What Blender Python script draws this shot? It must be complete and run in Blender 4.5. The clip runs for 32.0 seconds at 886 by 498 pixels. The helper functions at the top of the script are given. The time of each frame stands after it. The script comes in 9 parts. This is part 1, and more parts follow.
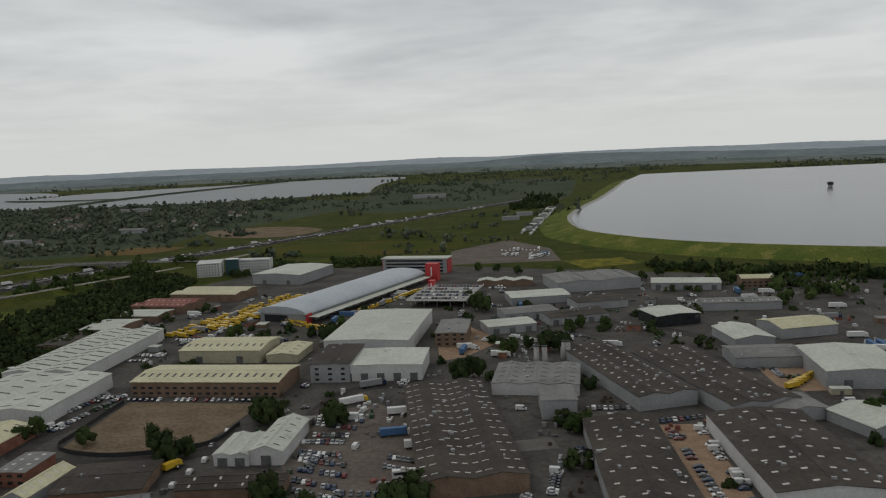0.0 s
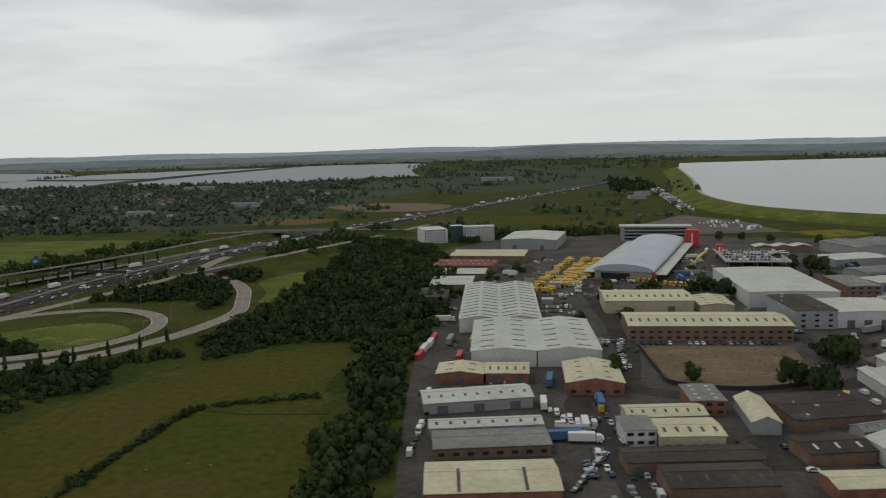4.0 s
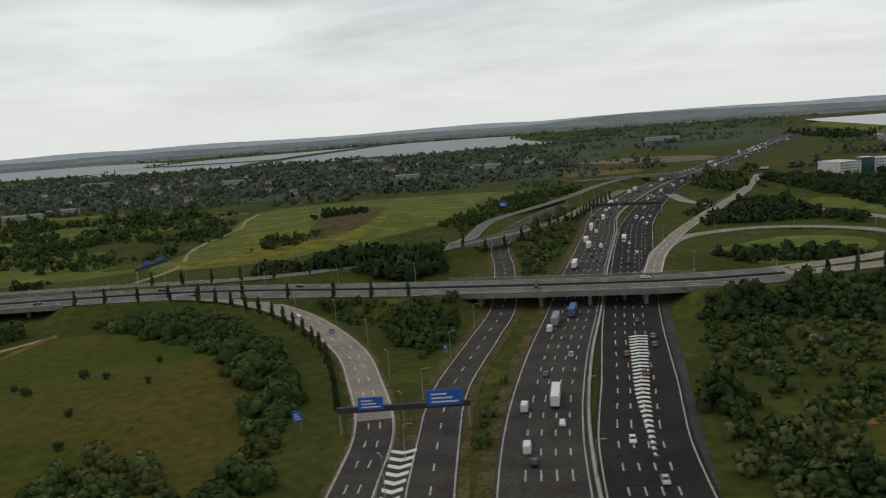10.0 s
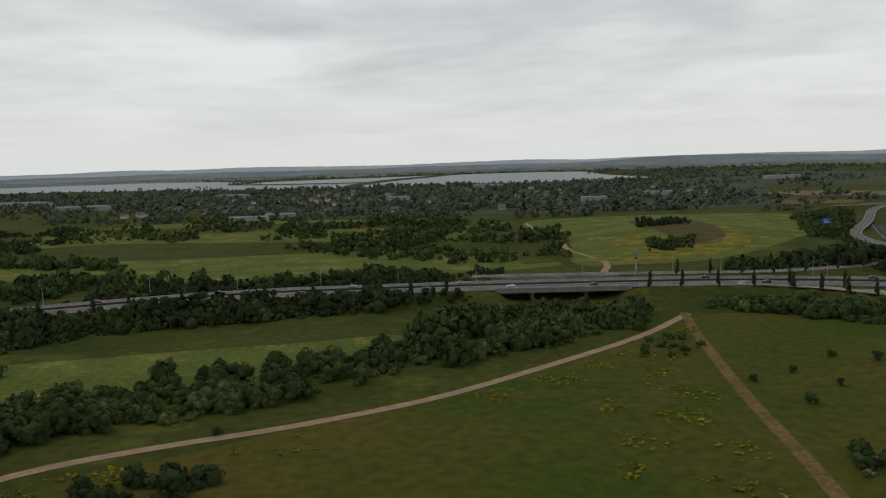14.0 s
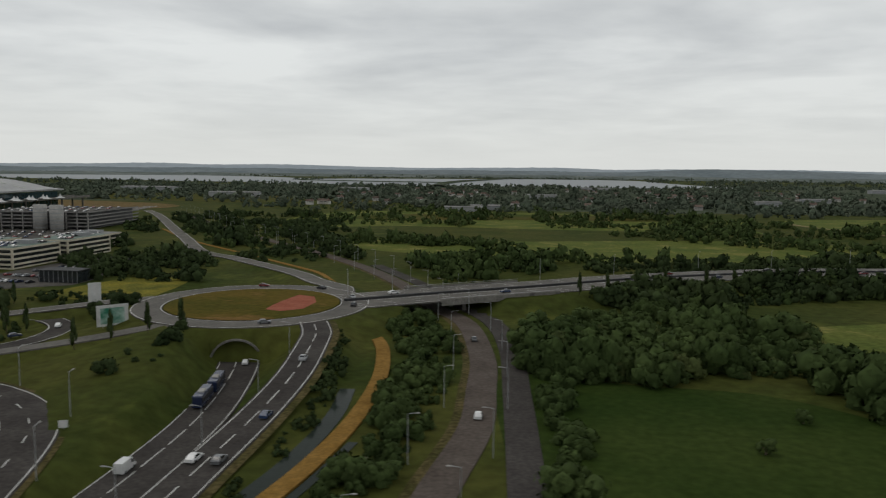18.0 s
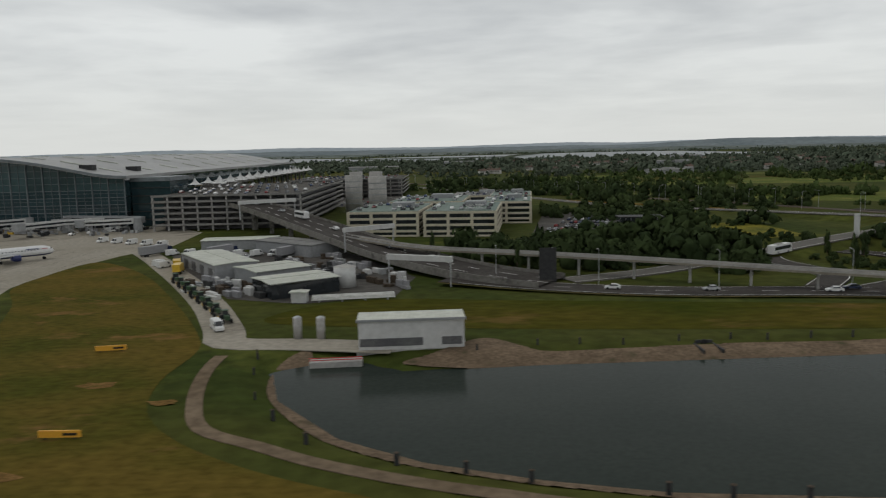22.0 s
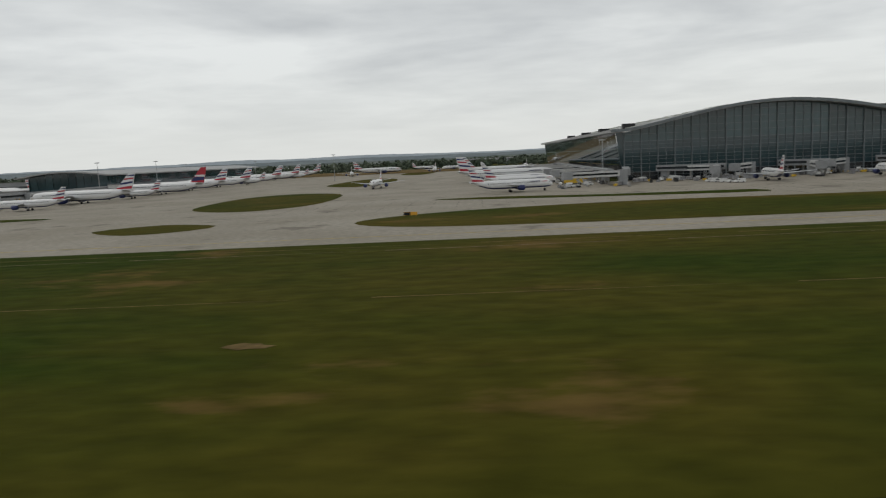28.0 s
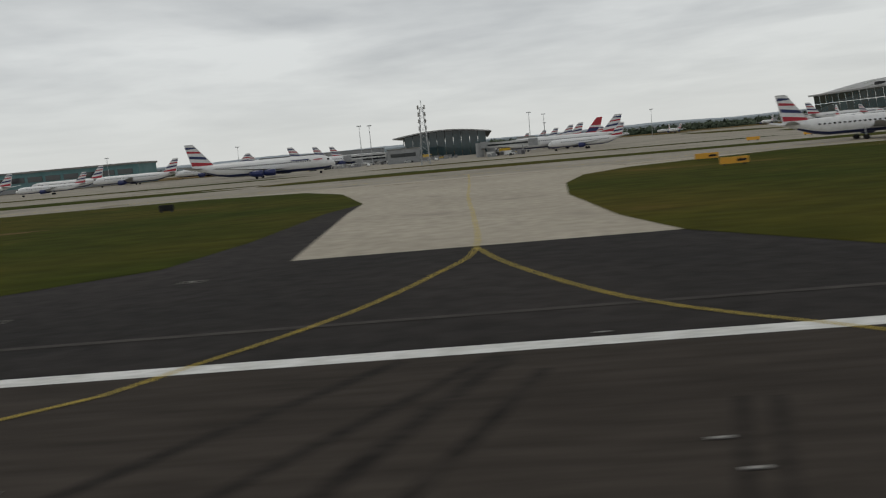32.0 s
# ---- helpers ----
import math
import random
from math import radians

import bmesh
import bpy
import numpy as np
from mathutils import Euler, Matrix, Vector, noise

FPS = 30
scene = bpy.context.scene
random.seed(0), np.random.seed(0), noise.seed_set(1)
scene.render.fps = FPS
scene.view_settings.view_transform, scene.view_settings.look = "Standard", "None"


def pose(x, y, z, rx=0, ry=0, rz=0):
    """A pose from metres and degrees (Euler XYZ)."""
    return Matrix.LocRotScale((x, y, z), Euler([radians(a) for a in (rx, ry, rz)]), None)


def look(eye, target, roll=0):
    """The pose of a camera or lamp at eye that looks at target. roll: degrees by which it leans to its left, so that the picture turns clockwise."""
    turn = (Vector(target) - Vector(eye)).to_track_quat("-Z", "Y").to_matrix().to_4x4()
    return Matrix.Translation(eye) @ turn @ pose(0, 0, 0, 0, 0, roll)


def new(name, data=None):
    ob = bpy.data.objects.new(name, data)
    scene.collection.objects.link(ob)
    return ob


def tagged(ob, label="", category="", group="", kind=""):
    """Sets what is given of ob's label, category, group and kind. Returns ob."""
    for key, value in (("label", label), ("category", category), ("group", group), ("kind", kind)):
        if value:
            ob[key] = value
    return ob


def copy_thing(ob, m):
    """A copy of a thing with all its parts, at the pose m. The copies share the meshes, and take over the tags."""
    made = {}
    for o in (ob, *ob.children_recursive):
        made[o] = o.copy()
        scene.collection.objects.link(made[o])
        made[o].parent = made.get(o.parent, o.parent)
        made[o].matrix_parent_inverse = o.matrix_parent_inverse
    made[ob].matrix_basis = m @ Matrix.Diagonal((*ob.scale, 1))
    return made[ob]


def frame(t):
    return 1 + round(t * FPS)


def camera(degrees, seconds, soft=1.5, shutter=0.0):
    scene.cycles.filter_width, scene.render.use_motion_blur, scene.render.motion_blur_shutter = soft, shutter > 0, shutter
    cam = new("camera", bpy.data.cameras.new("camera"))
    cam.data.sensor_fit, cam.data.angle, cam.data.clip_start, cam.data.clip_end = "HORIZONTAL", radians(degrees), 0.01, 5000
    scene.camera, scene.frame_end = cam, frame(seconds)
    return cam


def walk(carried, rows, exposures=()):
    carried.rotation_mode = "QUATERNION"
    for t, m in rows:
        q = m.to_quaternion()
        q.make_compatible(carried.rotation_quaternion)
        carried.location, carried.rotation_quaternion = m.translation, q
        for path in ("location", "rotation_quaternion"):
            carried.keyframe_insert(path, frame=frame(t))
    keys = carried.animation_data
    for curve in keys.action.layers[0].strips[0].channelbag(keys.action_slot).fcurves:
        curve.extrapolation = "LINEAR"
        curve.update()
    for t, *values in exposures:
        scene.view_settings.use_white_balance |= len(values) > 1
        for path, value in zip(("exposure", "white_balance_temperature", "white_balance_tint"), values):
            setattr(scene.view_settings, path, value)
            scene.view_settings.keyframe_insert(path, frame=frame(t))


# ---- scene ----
cam = camera(60.00, 32.0, soft=1.15, shutter=0.2)
PATH = [
    (0.0, 2272.00, 0.08, 123.48, 82.858, 2.629, 2.373),
    (0.5, 2235.99, 0.08, 121.31, 83.456, 2.219, 1.704),
    (1.0, 2199.97, 0.09, 119.14, 82.991, 2.380, 2.483),
    (1.5, 2163.92, 0.09, 116.97, 82.968, 1.190, 0.816),
    (2.0, 2127.81, 0.09, 114.81, 82.949, 1.452, 2.183),
    (2.5, 2091.66, 0.07, 112.65, 82.097, 1.511, 1.128),
    (3.0, 2055.49, 0.06, 110.49, 81.735, 1.813, -0.063),
    (3.5, 2019.34, 0.04, 108.33, 82.292, 1.168, -0.270),
    (4.0, 1983.21, 0.01, 106.18, 82.193, 1.534, -0.213),
    (4.5, 1947.13, -0.02, 104.04, 82.089, 1.908, -0.156),
    (5.0, 1911.09, -0.06, 101.92, 81.981, 2.287, -0.098),
    (5.5, 1875.11, -0.10, 99.83, 81.871, 2.667, -0.040),
    (6.0, 1839.19, -0.14, 97.77, 81.723, 2.925, -0.192),
    (6.5, 1803.34, -0.18, 95.74, 81.851, 3.383, 0.399),
    (7.0, 1767.56, -0.22, 93.75, 81.949, 3.141, 0.053),
    (7.5, 1731.86, -0.24, 91.82, 82.074, 4.299, 0.917),
    (8.0, 1696.24, -0.25, 89.93, 81.111, 4.146, 0.226),
    (8.5, 1660.68, -0.24, 88.10, 80.706, 4.053, 0.099),
    (9.0, 1625.15, -0.21, 86.34, 80.776, 4.116, -0.024),
    (9.5, 1589.57, -0.17, 84.64, 81.699, 3.937, 0.128),
    (10.0, 1553.90, -0.12, 82.99, 80.899, 4.180, 0.407),
    (10.5, 1518.16, -0.05, 81.40, 81.058, 2.987, -0.116),
    (11.0, 1482.34, 0.02, 79.85, 82.086, 2.478, 1.594),
    (11.5, 1446.49, 0.08, 78.33, 81.934, 1.944, 1.414),
    (12.0, 1410.66, 0.13, 76.83, 81.593, 1.255, 1.201),
    (12.5, 1374.86, 0.17, 75.32, 82.566, 2.243, 1.878),
    (13.0, 1339.11, 0.19, 73.80, 85.087, 3.657, 3.019),
    (13.5, 1303.40, 0.21, 72.23, 84.634, 2.310, 2.258),
    (14.0, 1267.72, 0.22, 70.63, 83.577, 1.674, 1.612),
    (14.5, 1232.07, 0.22, 68.98, 82.522, 1.047, 0.971),
    (15.0, 1196.44, 0.21, 67.30, 81.477, 0.427, 0.337),
    (15.5, 1160.84, 0.19, 65.57, 80.450, -0.183, -0.287),
    (16.0, 1125.27, 0.16, 63.80, 82.035, 0.179, 0.421),
    (16.5, 1089.74, 0.14, 61.99, 82.451, -0.249, 1.657),
    (17.0, 1054.25, 0.11, 60.13, 83.086, -0.800, 2.481),
    (17.5, 1018.81, 0.07, 58.22, 83.311, -1.319, 1.308),
    (18.0, 983.42, 0.02, 56.24, 84.011, -0.645, 1.727),
    (18.5, 948.11, -0.02, 54.22, 83.845, -0.464, 1.533),
    (19.0, 912.89, -0.05, 52.17, 82.755, 0.246, 0.569),
    (19.5, 877.73, -0.05, 50.08, 83.585, 0.106, 1.409),
    (20.0, 842.56, -0.04, 47.98, 83.230, -0.128, 0.340),
    (20.5, 807.38, -0.04, 45.84, 83.128, 1.100, 1.071),
    (21.0, 772.20, -0.04, 43.67, 83.353, 1.032, 0.972),
    (21.5, 737.05, -0.04, 41.50, 82.682, 0.327, 0.616),
    (22.0, 701.94, -0.02, 39.35, 82.561, 1.286, 0.628),
    (22.5, 666.80, 0.02, 37.26, 81.656, 0.594, 0.147),
    (23.0, 631.64, 0.07, 35.24, 80.504, 1.211, 0.575),
    (23.5, 596.49, 0.12, 33.27, 80.139, 1.633, -0.173),
    (24.0, 561.40, 0.16, 31.34, 82.249, 2.282, 2.449),
    (24.5, 526.36, 0.19, 29.45, 81.169, 2.050, 0.568),
    (25.0, 491.31, 0.21, 27.58, 81.543, 1.687, 1.443),
    (25.5, 456.24, 0.23, 25.74, 80.536, 3.715, -1.495),
    (26.0, 421.17, 0.24, 23.94, 81.014, 3.406, -0.648),
    (26.5, 386.09, 0.25, 22.18, 81.505, 3.081, 0.227),
    (27.0, 351.01, 0.24, 20.46, 82.004, 2.748, 1.119),
    (27.5, 315.92, 0.23, 18.78, 82.508, 2.413, 2.018),
    (28.0, 280.84, 0.20, 17.14, 83.205, 2.698, 2.531),
    (28.5, 245.75, 0.16, 15.55, 82.529, 3.537, 3.705),
    (29.0, 210.65, 0.10, 14.02, 82.116, 4.498, 3.707),
    (29.5, 175.55, 0.02, 12.54, 81.605, 4.352, 3.700),
    (30.0, 140.44, -0.09, 11.11, 81.497, 5.058, 3.748),
    (30.5, 105.31, -0.24, 9.72, 81.726, 6.427, 3.886),
    (31.0, 70.18, -0.37, 8.44, 83.336, 6.255, 4.426),
    (31.5, 35.08, -0.45, 7.35, 81.733, 5.315, 3.496),
    (32.0, 0.00, -0.50, 6.37, 82.533, 5.102, 3.042),
]
K = 0.54  # the whole model is drawn to this scale
walk(cam, [(t, pose(x * K, y * K, z * K, rx, ry, rz)) for t, x, y, z, rx, ry, rz in PATH], [(0, -0.18), (4, -0.04), (8, 0.10), (12, 0.06), (13, -0.14), (14, 0.0), (16, 0.10), (18, -0.04), (19, -0.02), (22, -0.05), (24, -0.09), (25, 0.04), (26, 0.03), (29, 0.0), (30, 0.03), (31, 0.0), (32, -0.14)])

# ---- light: an overcast sky and a weak, wide sun ----
world = bpy.data.worlds.new("overcast_sky")
scene.world = world
world.use_nodes = True
wn, wl = world.node_tree.nodes, world.node_tree.links
wn.clear()


def wnode(kind, **inputs):
    n = wn.new(kind)
    for k, v in inputs.items():
        n.inputs[k.replace("_", " ")].default_value = v
    return n


w_out, w_bg = wn.new("ShaderNodeOutputWorld"), wn.new("ShaderNodeBackground")
w_co, w_sep = wn.new("ShaderNodeTexCoord"), wn.new("ShaderNodeSeparateXYZ")
w_sky = wn.new("ShaderNodeTexSky")
w_sky.sky_type, w_sky.sun_disc, w_sky.sun_elevation, w_sky.sun_rotation = "NISHITA", False, radians(48), radians(160)
# the cloud deck lies flat overhead: direction divided by its height
w_up = wn.new("ShaderNodeMath"); w_up.operation = "ADD"; w_up.inputs[1].default_value = 0.09
w_max = wn.new("ShaderNodeMath"); w_max.operation = "MAXIMUM"; w_max.inputs[1].default_value = 0.03
w_div = wn.new("ShaderNodeVectorMath"); w_div.operation = "DIVIDE"
w_cmb = wn.new("ShaderNodeCombineXYZ")
wl.new(w_co.outputs["Generated"], w_sep.inputs[0])
wl.new(w_sep.outputs[2], w_up.inputs[0]); wl.new(w_up.outputs[0], w_max.inputs[0])
for k in range(3):
    wl.new(w_max.outputs[0], w_cmb.inputs[k])
wl.new(w_co.outputs["Generated"], w_div.inputs[0]); wl.new(w_cmb.outputs[0], w_div.inputs[1])
w_n1 = wnode("ShaderNodeTexNoise", Scale=0.62, Detail=5.0, Roughness=0.5, Distortion=0.5)
w_n2 = wnode("ShaderNodeTexNoise", Scale=2.0, Detail=5.0, Roughness=0.5)
wl.new(w_div.outputs[0], w_n1.inputs[0]); wl.new(w_div.outputs[0], w_n2.inputs[0])
w_mix = wn.new("ShaderNodeMix"); w_mix.data_type = "FLOAT"; w_mix.inputs[0].default_value = 0.3
wl.new(w_n1.outputs[0], w_mix.inputs[2]); wl.new(w_n2.outputs[0], w_mix.inputs[3])
w_ramp = wn.new("ShaderNodeValToRGB")
w_ramp.color_ramp.elements[0].position, w_ramp.color_ramp.elements[0].color = 0.36, (0.55, 0.57, 0.58, 1)
w_ramp.color_ramp.elements[1].position, w_ramp.color_ramp.elements[1].color = 0.62, (0.815, 0.835, 0.825, 1)
wl.new(w_mix.outputs[0], w_ramp.inputs[0])
# thin out the cloud contrast towards the horizon, where the deck is seen through haze
w_hz = wn.new("ShaderNodeMapRange"); w_hz.inputs[1].default_value, w_hz.inputs[2].default_value = 0.0, 0.14
wl.new(w_sep.outputs[2], w_hz.inputs[0])
w_hmix = wn.new("ShaderNodeMix"); w_hmix.data_type = "RGBA"
w_hmix.inputs[6].default_value = (0.75, 0.765, 0.745, 1)
wl.new(w_hz.outputs[0], w_hmix.inputs[0]); wl.new(w_ramp.outputs[0], w_hmix.inputs[7])
w_ss = wn.new("ShaderNodeVectorMath"); w_ss.operation = "SCALE"; w_ss.inputs[3].default_value = 0.06
wl.new(w_sky.outputs[0], w_ss.inputs[0])
w_add = wn.new("ShaderNodeVectorMath"); w_add.operation = "ADD"
w_fin = wn.new("ShaderNodeMix"); w_fin.data_type = "RGBA"; w_fin.inputs[0].default_value = 0.92
wl.new(w_ss.outputs[0], w_fin.inputs[6]); wl.new(w_hmix.outputs[2], w_fin.inputs[7])
# the unseen sky overhead is dimmed to 0.6, which darkens the ground
w_dim = wn.new("ShaderNodeMapRange"); w_dim.inputs[1].default_value, w_dim.inputs[2].default_value = 0.25, 0.9
w_dim.inputs[3].default_value, w_dim.inputs[4].default_value = 1.0, 0.6
wl.new(w_sep.outputs[2], w_dim.inputs[0]); wl.new(w_dim.outputs[0], w_bg.inputs[1])
wl.new(w_fin.outputs[2], w_bg.inputs[0])
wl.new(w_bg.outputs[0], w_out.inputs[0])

sun = new("sun", bpy.data.lights.new("sun", "SUN"))
sun.data.energy, sun.data.angle, sun.data.color = 0.55, radians(25), (1.0, 0.96, 0.9)
sun.matrix_world = look((0, 0, 200), (110, -60, 0))


# ---- materials ----
def material(name, c1, c2=None, scale=0.3, rough=0.8, fine=6.0, grain=0.18, bump=0.0, metal=0.0, rnd=0.0, island=0.0, wave=0.0,
             spots=None, spot_scale=0.05, spot_cut=0.6, spec=0.12, rot=0.0, local=False, drawn=1.0):
    """Two colours in soft patches (scale), a finer grain (fine times smaller), bump, tint by object or by island, corrugation (wave, metres) and stains (spots)."""
    scale, spot_scale, wave = scale / K, spot_scale / K, wave * K
    m = bpy.data.materials.new(name)
    m.use_nodes = True
    n, l = m.node_tree.nodes, m.node_tree.links
    b = n["Principled BSDF"]
    c2 = c2 or tuple(v * 0.75 for v in c1)
    if local:
        co = n.new("ShaderNodeTexCoord").outputs["Object"]
    else:
        co = n.new("ShaderNodeNewGeometry").outputs["Position"]
    if drawn != 1.0:  # patches drawn out along x
        st = n.new("ShaderNodeVectorMath"); st.operation = "MULTIPLY"; st.inputs[1].default_value = (drawn, 1, 1)
        l.new(co, st.inputs[0])
        co = st.outputs[0]
    n1 = n.new("ShaderNodeTexNoise"); n1.inputs["Scale"].default_value = scale; n1.inputs["Detail"].default_value = 5
    n2 = n.new("ShaderNodeTexNoise"); n2.inputs["Scale"].default_value = scale * fine; n2.inputs["Detail"].default_value = 4
    l.new(co, n1.inputs[0]); l.new(co, n2.inputs[0])
    ramp = n.new("ShaderNodeValToRGB")
    ramp.color_ramp.elements[0].position, ramp.color_ramp.elements[1].position = 0.36, 0.64
    ramp.color_ramp.elements[0].color, ramp.color_ramp.elements[1].color = (*c1, 1), (*c2, 1)
    l.new(n1.outputs[0], ramp.inputs[0])
    col = ramp.outputs[0]
    if spots:
        n3 = n.new("ShaderNodeTexNoise"); n3.inputs["Scale"].default_value = spot_scale; n3.inputs["Detail"].default_value = 6
        n3.inputs["Roughness"].default_value = 0.62
        l.new(co, n3.inputs[0])
        r3 = n.new("ShaderNodeMapRange"); r3.inputs[1].default_value, r3.inputs[2].default_value = spot_cut, spot_cut + 0.08
        l.new(n3.outputs[0], r3.inputs[0])
        x3 = n.new("ShaderNodeMix"); x3.data_type = "RGBA"; x3.inputs[7].default_value = (*spots, 1)
        l.new(r3.outputs[0], x3.inputs[0]); l.new(col, x3.inputs[6])
        col = x3.outputs[2]
    g = n.new("ShaderNodeMapRange"); g.inputs[1].default_value, g.inputs[2].default_value = 0.3, 0.7
    g.inputs[3].default_value, g.inputs[4].default_value = 1 - grain, 1 + grain
    l.new(n2.outputs[0], g.inputs[0])
    val = g.outputs[0]
    for amount, node, socket in ((rnd, "ShaderNodeObjectInfo", "Random"), (island, "ShaderNodeNewGeometry", "Random Per Island")):
        if amount:
            r = n.new("ShaderNodeMapRange"); r.inputs[3].default_value, r.inputs[4].default_value = 1 - amount, 1 + amount
            l.new(n.new(node).outputs[socket], r.inputs[0])
            k = n.new("ShaderNodeMath"); k.operation = "MULTIPLY"
            l.new(val, k.inputs[0]); l.new(r.outputs[0], k.inputs[1])
            val = k.outputs[0]
    mul = n.new("ShaderNodeVectorMath"); mul.operation = "SCALE"
    l.new(col, mul.inputs[0]); l.new(val, mul.inputs[3])
    l.new(mul.outputs[0], b.inputs["Base Color"])
    b.inputs["Roughness"].default_value, b.inputs["Metallic"].default_value = rough, metal
    b.inputs["Specular IOR Level"].default_value = spec
    if bump or wave:
        bn = n.new("ShaderNodeBump"); bn.inputs["Strength"].default_value = bump or 0.6
        if wave:
            wv = n.new("ShaderNodeTexWave"); wv.inputs["Scale"].default_value = 0.314 / wave; wv.bands_direction = "X"
            mp = n.new("ShaderNodeMapping"); mp.inputs["Rotation"].default_value = (0, 0, rot)
            l.new(co, mp.inputs[0]); l.new(mp.outputs[0], wv.inputs[0]); l.new(wv.outputs[1], bn.inputs["Height"])
            bn.inputs["Distance"].default_value = 0.05
        else:
            l.new(n2.outputs[0], bn.inputs["Height"]); bn.inputs["Distance"].default_value = 0.3 / max(scale * fine, 0.01)
        l.new(bn.outputs[0], b.inputs["Normal"])
    return m


def glassy(name, c, rough=0.08, spec=0.8, metal=0.0):
    m = material(name, c, tuple(v * 0.8 for v in c), 0.4, rough, 4.0, 0.1, metal=metal, rnd=0.25, spec=spec)
    return m


GRASS = material("rough_grass", (0.036, 0.050, 0.011), (0.062, 0.066, 0.016), 0.018, 0.95, 14, 0.24, 0.2, spots=(0.072, 0.082, 0.018), spot_scale=0.03, spot_cut=0.56, spec=0.03)
FIELD = material("meadow_grass", (0.046, 0.064, 0.010), (0.080, 0.068, 0.016), 0.012, 0.95, 22, 0.22, 0.2, spots=(0.074, 0.068, 0.018), spot_scale=0.016, spot_cut=0.56, spec=0.03)
BRIGHT = material("lush_grass", (0.072, 0.100, 0.022), (0.118, 0.130, 0.030), 0.025, 0.95, 16, 0.22, 0.2, spots=(0.165, 0.160, 0.048), spot_scale=0.05, spot_cut=0.55, spec=0.03)
YELLOW = material("yellow_flowering_grass", (0.085, 0.092, 0.020), (0.19, 0.165, 0.028), 0.08, 0.95, 10, 0.32, 0.3, spec=0.03)
AIRGRASS = material("airfield_grass", (0.029, 0.044, 0.004), (0.072, 0.060, 0.009), 0.022, 0.95, 16, 0.22, 0.2, spots=(0.112, 0.076, 0.022), spot_scale=0.045, spot_cut=0.59, spec=0.02, drawn=0.55)
DRYAIR = material("parched_airfield_grass", (0.060, 0.060, 0.010), (0.112, 0.080, 0.017), 0.05, 0.95, 14, 0.24, 0.2, spots=(0.150, 0.092, 0.030), spot_scale=0.07, spot_cut=0.58, spec=0.02, drawn=0.6)
SHORE = material("damp_sandy_shore", (0.125, 0.092, 0.062), (0.17, 0.125, 0.085), 0.2, 0.95, 6, 0.3, 0.3, spots=(0.06, 0.055, 0.03), spot_scale=0.15, spot_cut=0.6, spec=0.05)
DARKFIELD = material("deep_green_pasture", (0.022, 0.040, 0.008), (0.036, 0.054, 0.012), 0.03, 0.95, 14, 0.2, 0.2, spec=0.02)
ORANGEEARTH = material("orange_bare_earth", (0.135, 0.080, 0.026), (0.20, 0.118, 0.044), 0.3, 0.95, 5, 0.3, 0.3, spots=(0.066, 0.060, 0.012), spot_scale=0.35, spot_cut=0.52, spec=0.03)
DARKCONC = material("stained_bridge_concrete", (0.15, 0.143, 0.128), (0.20, 0.192, 0.174), 0.15, 0.9, 8, 0.2, 0.2, spots=(0.09, 0.086, 0.078), spot_scale=0.2, spot_cut=0.58)
LOTPAVING = material("reddish_lot_paving", (0.110, 0.092, 0.080), (0.148, 0.124, 0.106), 0.05, 0.92, 10, 0.2, 0.2, spots=(0.09, 0.072, 0.062), spot_scale=0.07, spot_cut=0.58)
BROWNROAD = material("worn_brown_road", (0.082, 0.066, 0.056), (0.108, 0.09, 0.077), 0.1, 0.9, 10, 0.22, 0.2, spec=0.06)
VERGE = material("scrubby_verge", (0.055, 0.052, 0.018), (0.10, 0.08, 0.036), 0.12, 0.95, 8, 0.4, 0.4, spec=0.03)
# tone kept close to the haze-tinted leaves of the far trees
WOODFLOOR = material("wooded_garden_ground", (0.048, 0.062, 0.038), (0.066, 0.080, 0.050), 0.01, 0.95, 10, 0.3, 0.3, spec=0.03)
DRYGRASS = material("dry_grass", (0.11, 0.078, 0.032), (0.16, 0.112, 0.048), 0.08, 0.95, 9, 0.35, 0.4, spec=0.03)
EARTH = material("bare_earth", (0.14, 0.105, 0.07), (0.19, 0.145, 0.10), 0.05, 0.95, 9, 0.25, 0.4, spec=0.03)
PATHM = material("sandy_path", (0.25, 0.172, 0.118), (0.32, 0.225, 0.155), 0.2, 0.95, 6, 0.2, 0.2, spec=0.05)
OCHRE = material("ochre_gravel", (0.20, 0.112, 0.026), (0.25, 0.145, 0.04), 0.2, 0.95, 6, 0.25, 0.3, spec=0.05)
ASPHALT = material("asphalt", (0.044, 0.039, 0.036), (0.064, 0.058, 0.053), 0.09, 0.9, 12, 0.24, 0.2, spec=0.08)
DARKASPHALT = material("new_asphalt", (0.023, 0.021, 0.020), (0.035, 0.031, 0.029), 0.05, 0.88, 15, 0.25, 0.2, spec=0.06)
GREYROAD = material("worn_road", (0.105, 0.099, 0.090), (0.145, 0.136, 0.122), 0.1, 0.9, 10, 0.18, 0.15)
PALEROAD = material("pale_concrete_road", (0.205, 0.182, 0.146), (0.255, 0.23, 0.188), 0.1, 0.9, 10, 0.2, 0.2)
APRON = material("airfield_concrete", (0.262, 0.238, 0.192), (0.315, 0.288, 0.24), 0.03, 0.88, 20, 0.16, 0.15, spots=(0.19, 0.17, 0.138), spot_scale=0.05, spot_cut=0.58)
SLAB = material("pale_slab_concrete", (0.34, 0.305, 0.245), (0.39, 0.35, 0.285), 0.06, 0.88, 12, 0.14, 0.15, spots=(0.26, 0.23, 0.19), spot_scale=0.09, spot_cut=0.6)
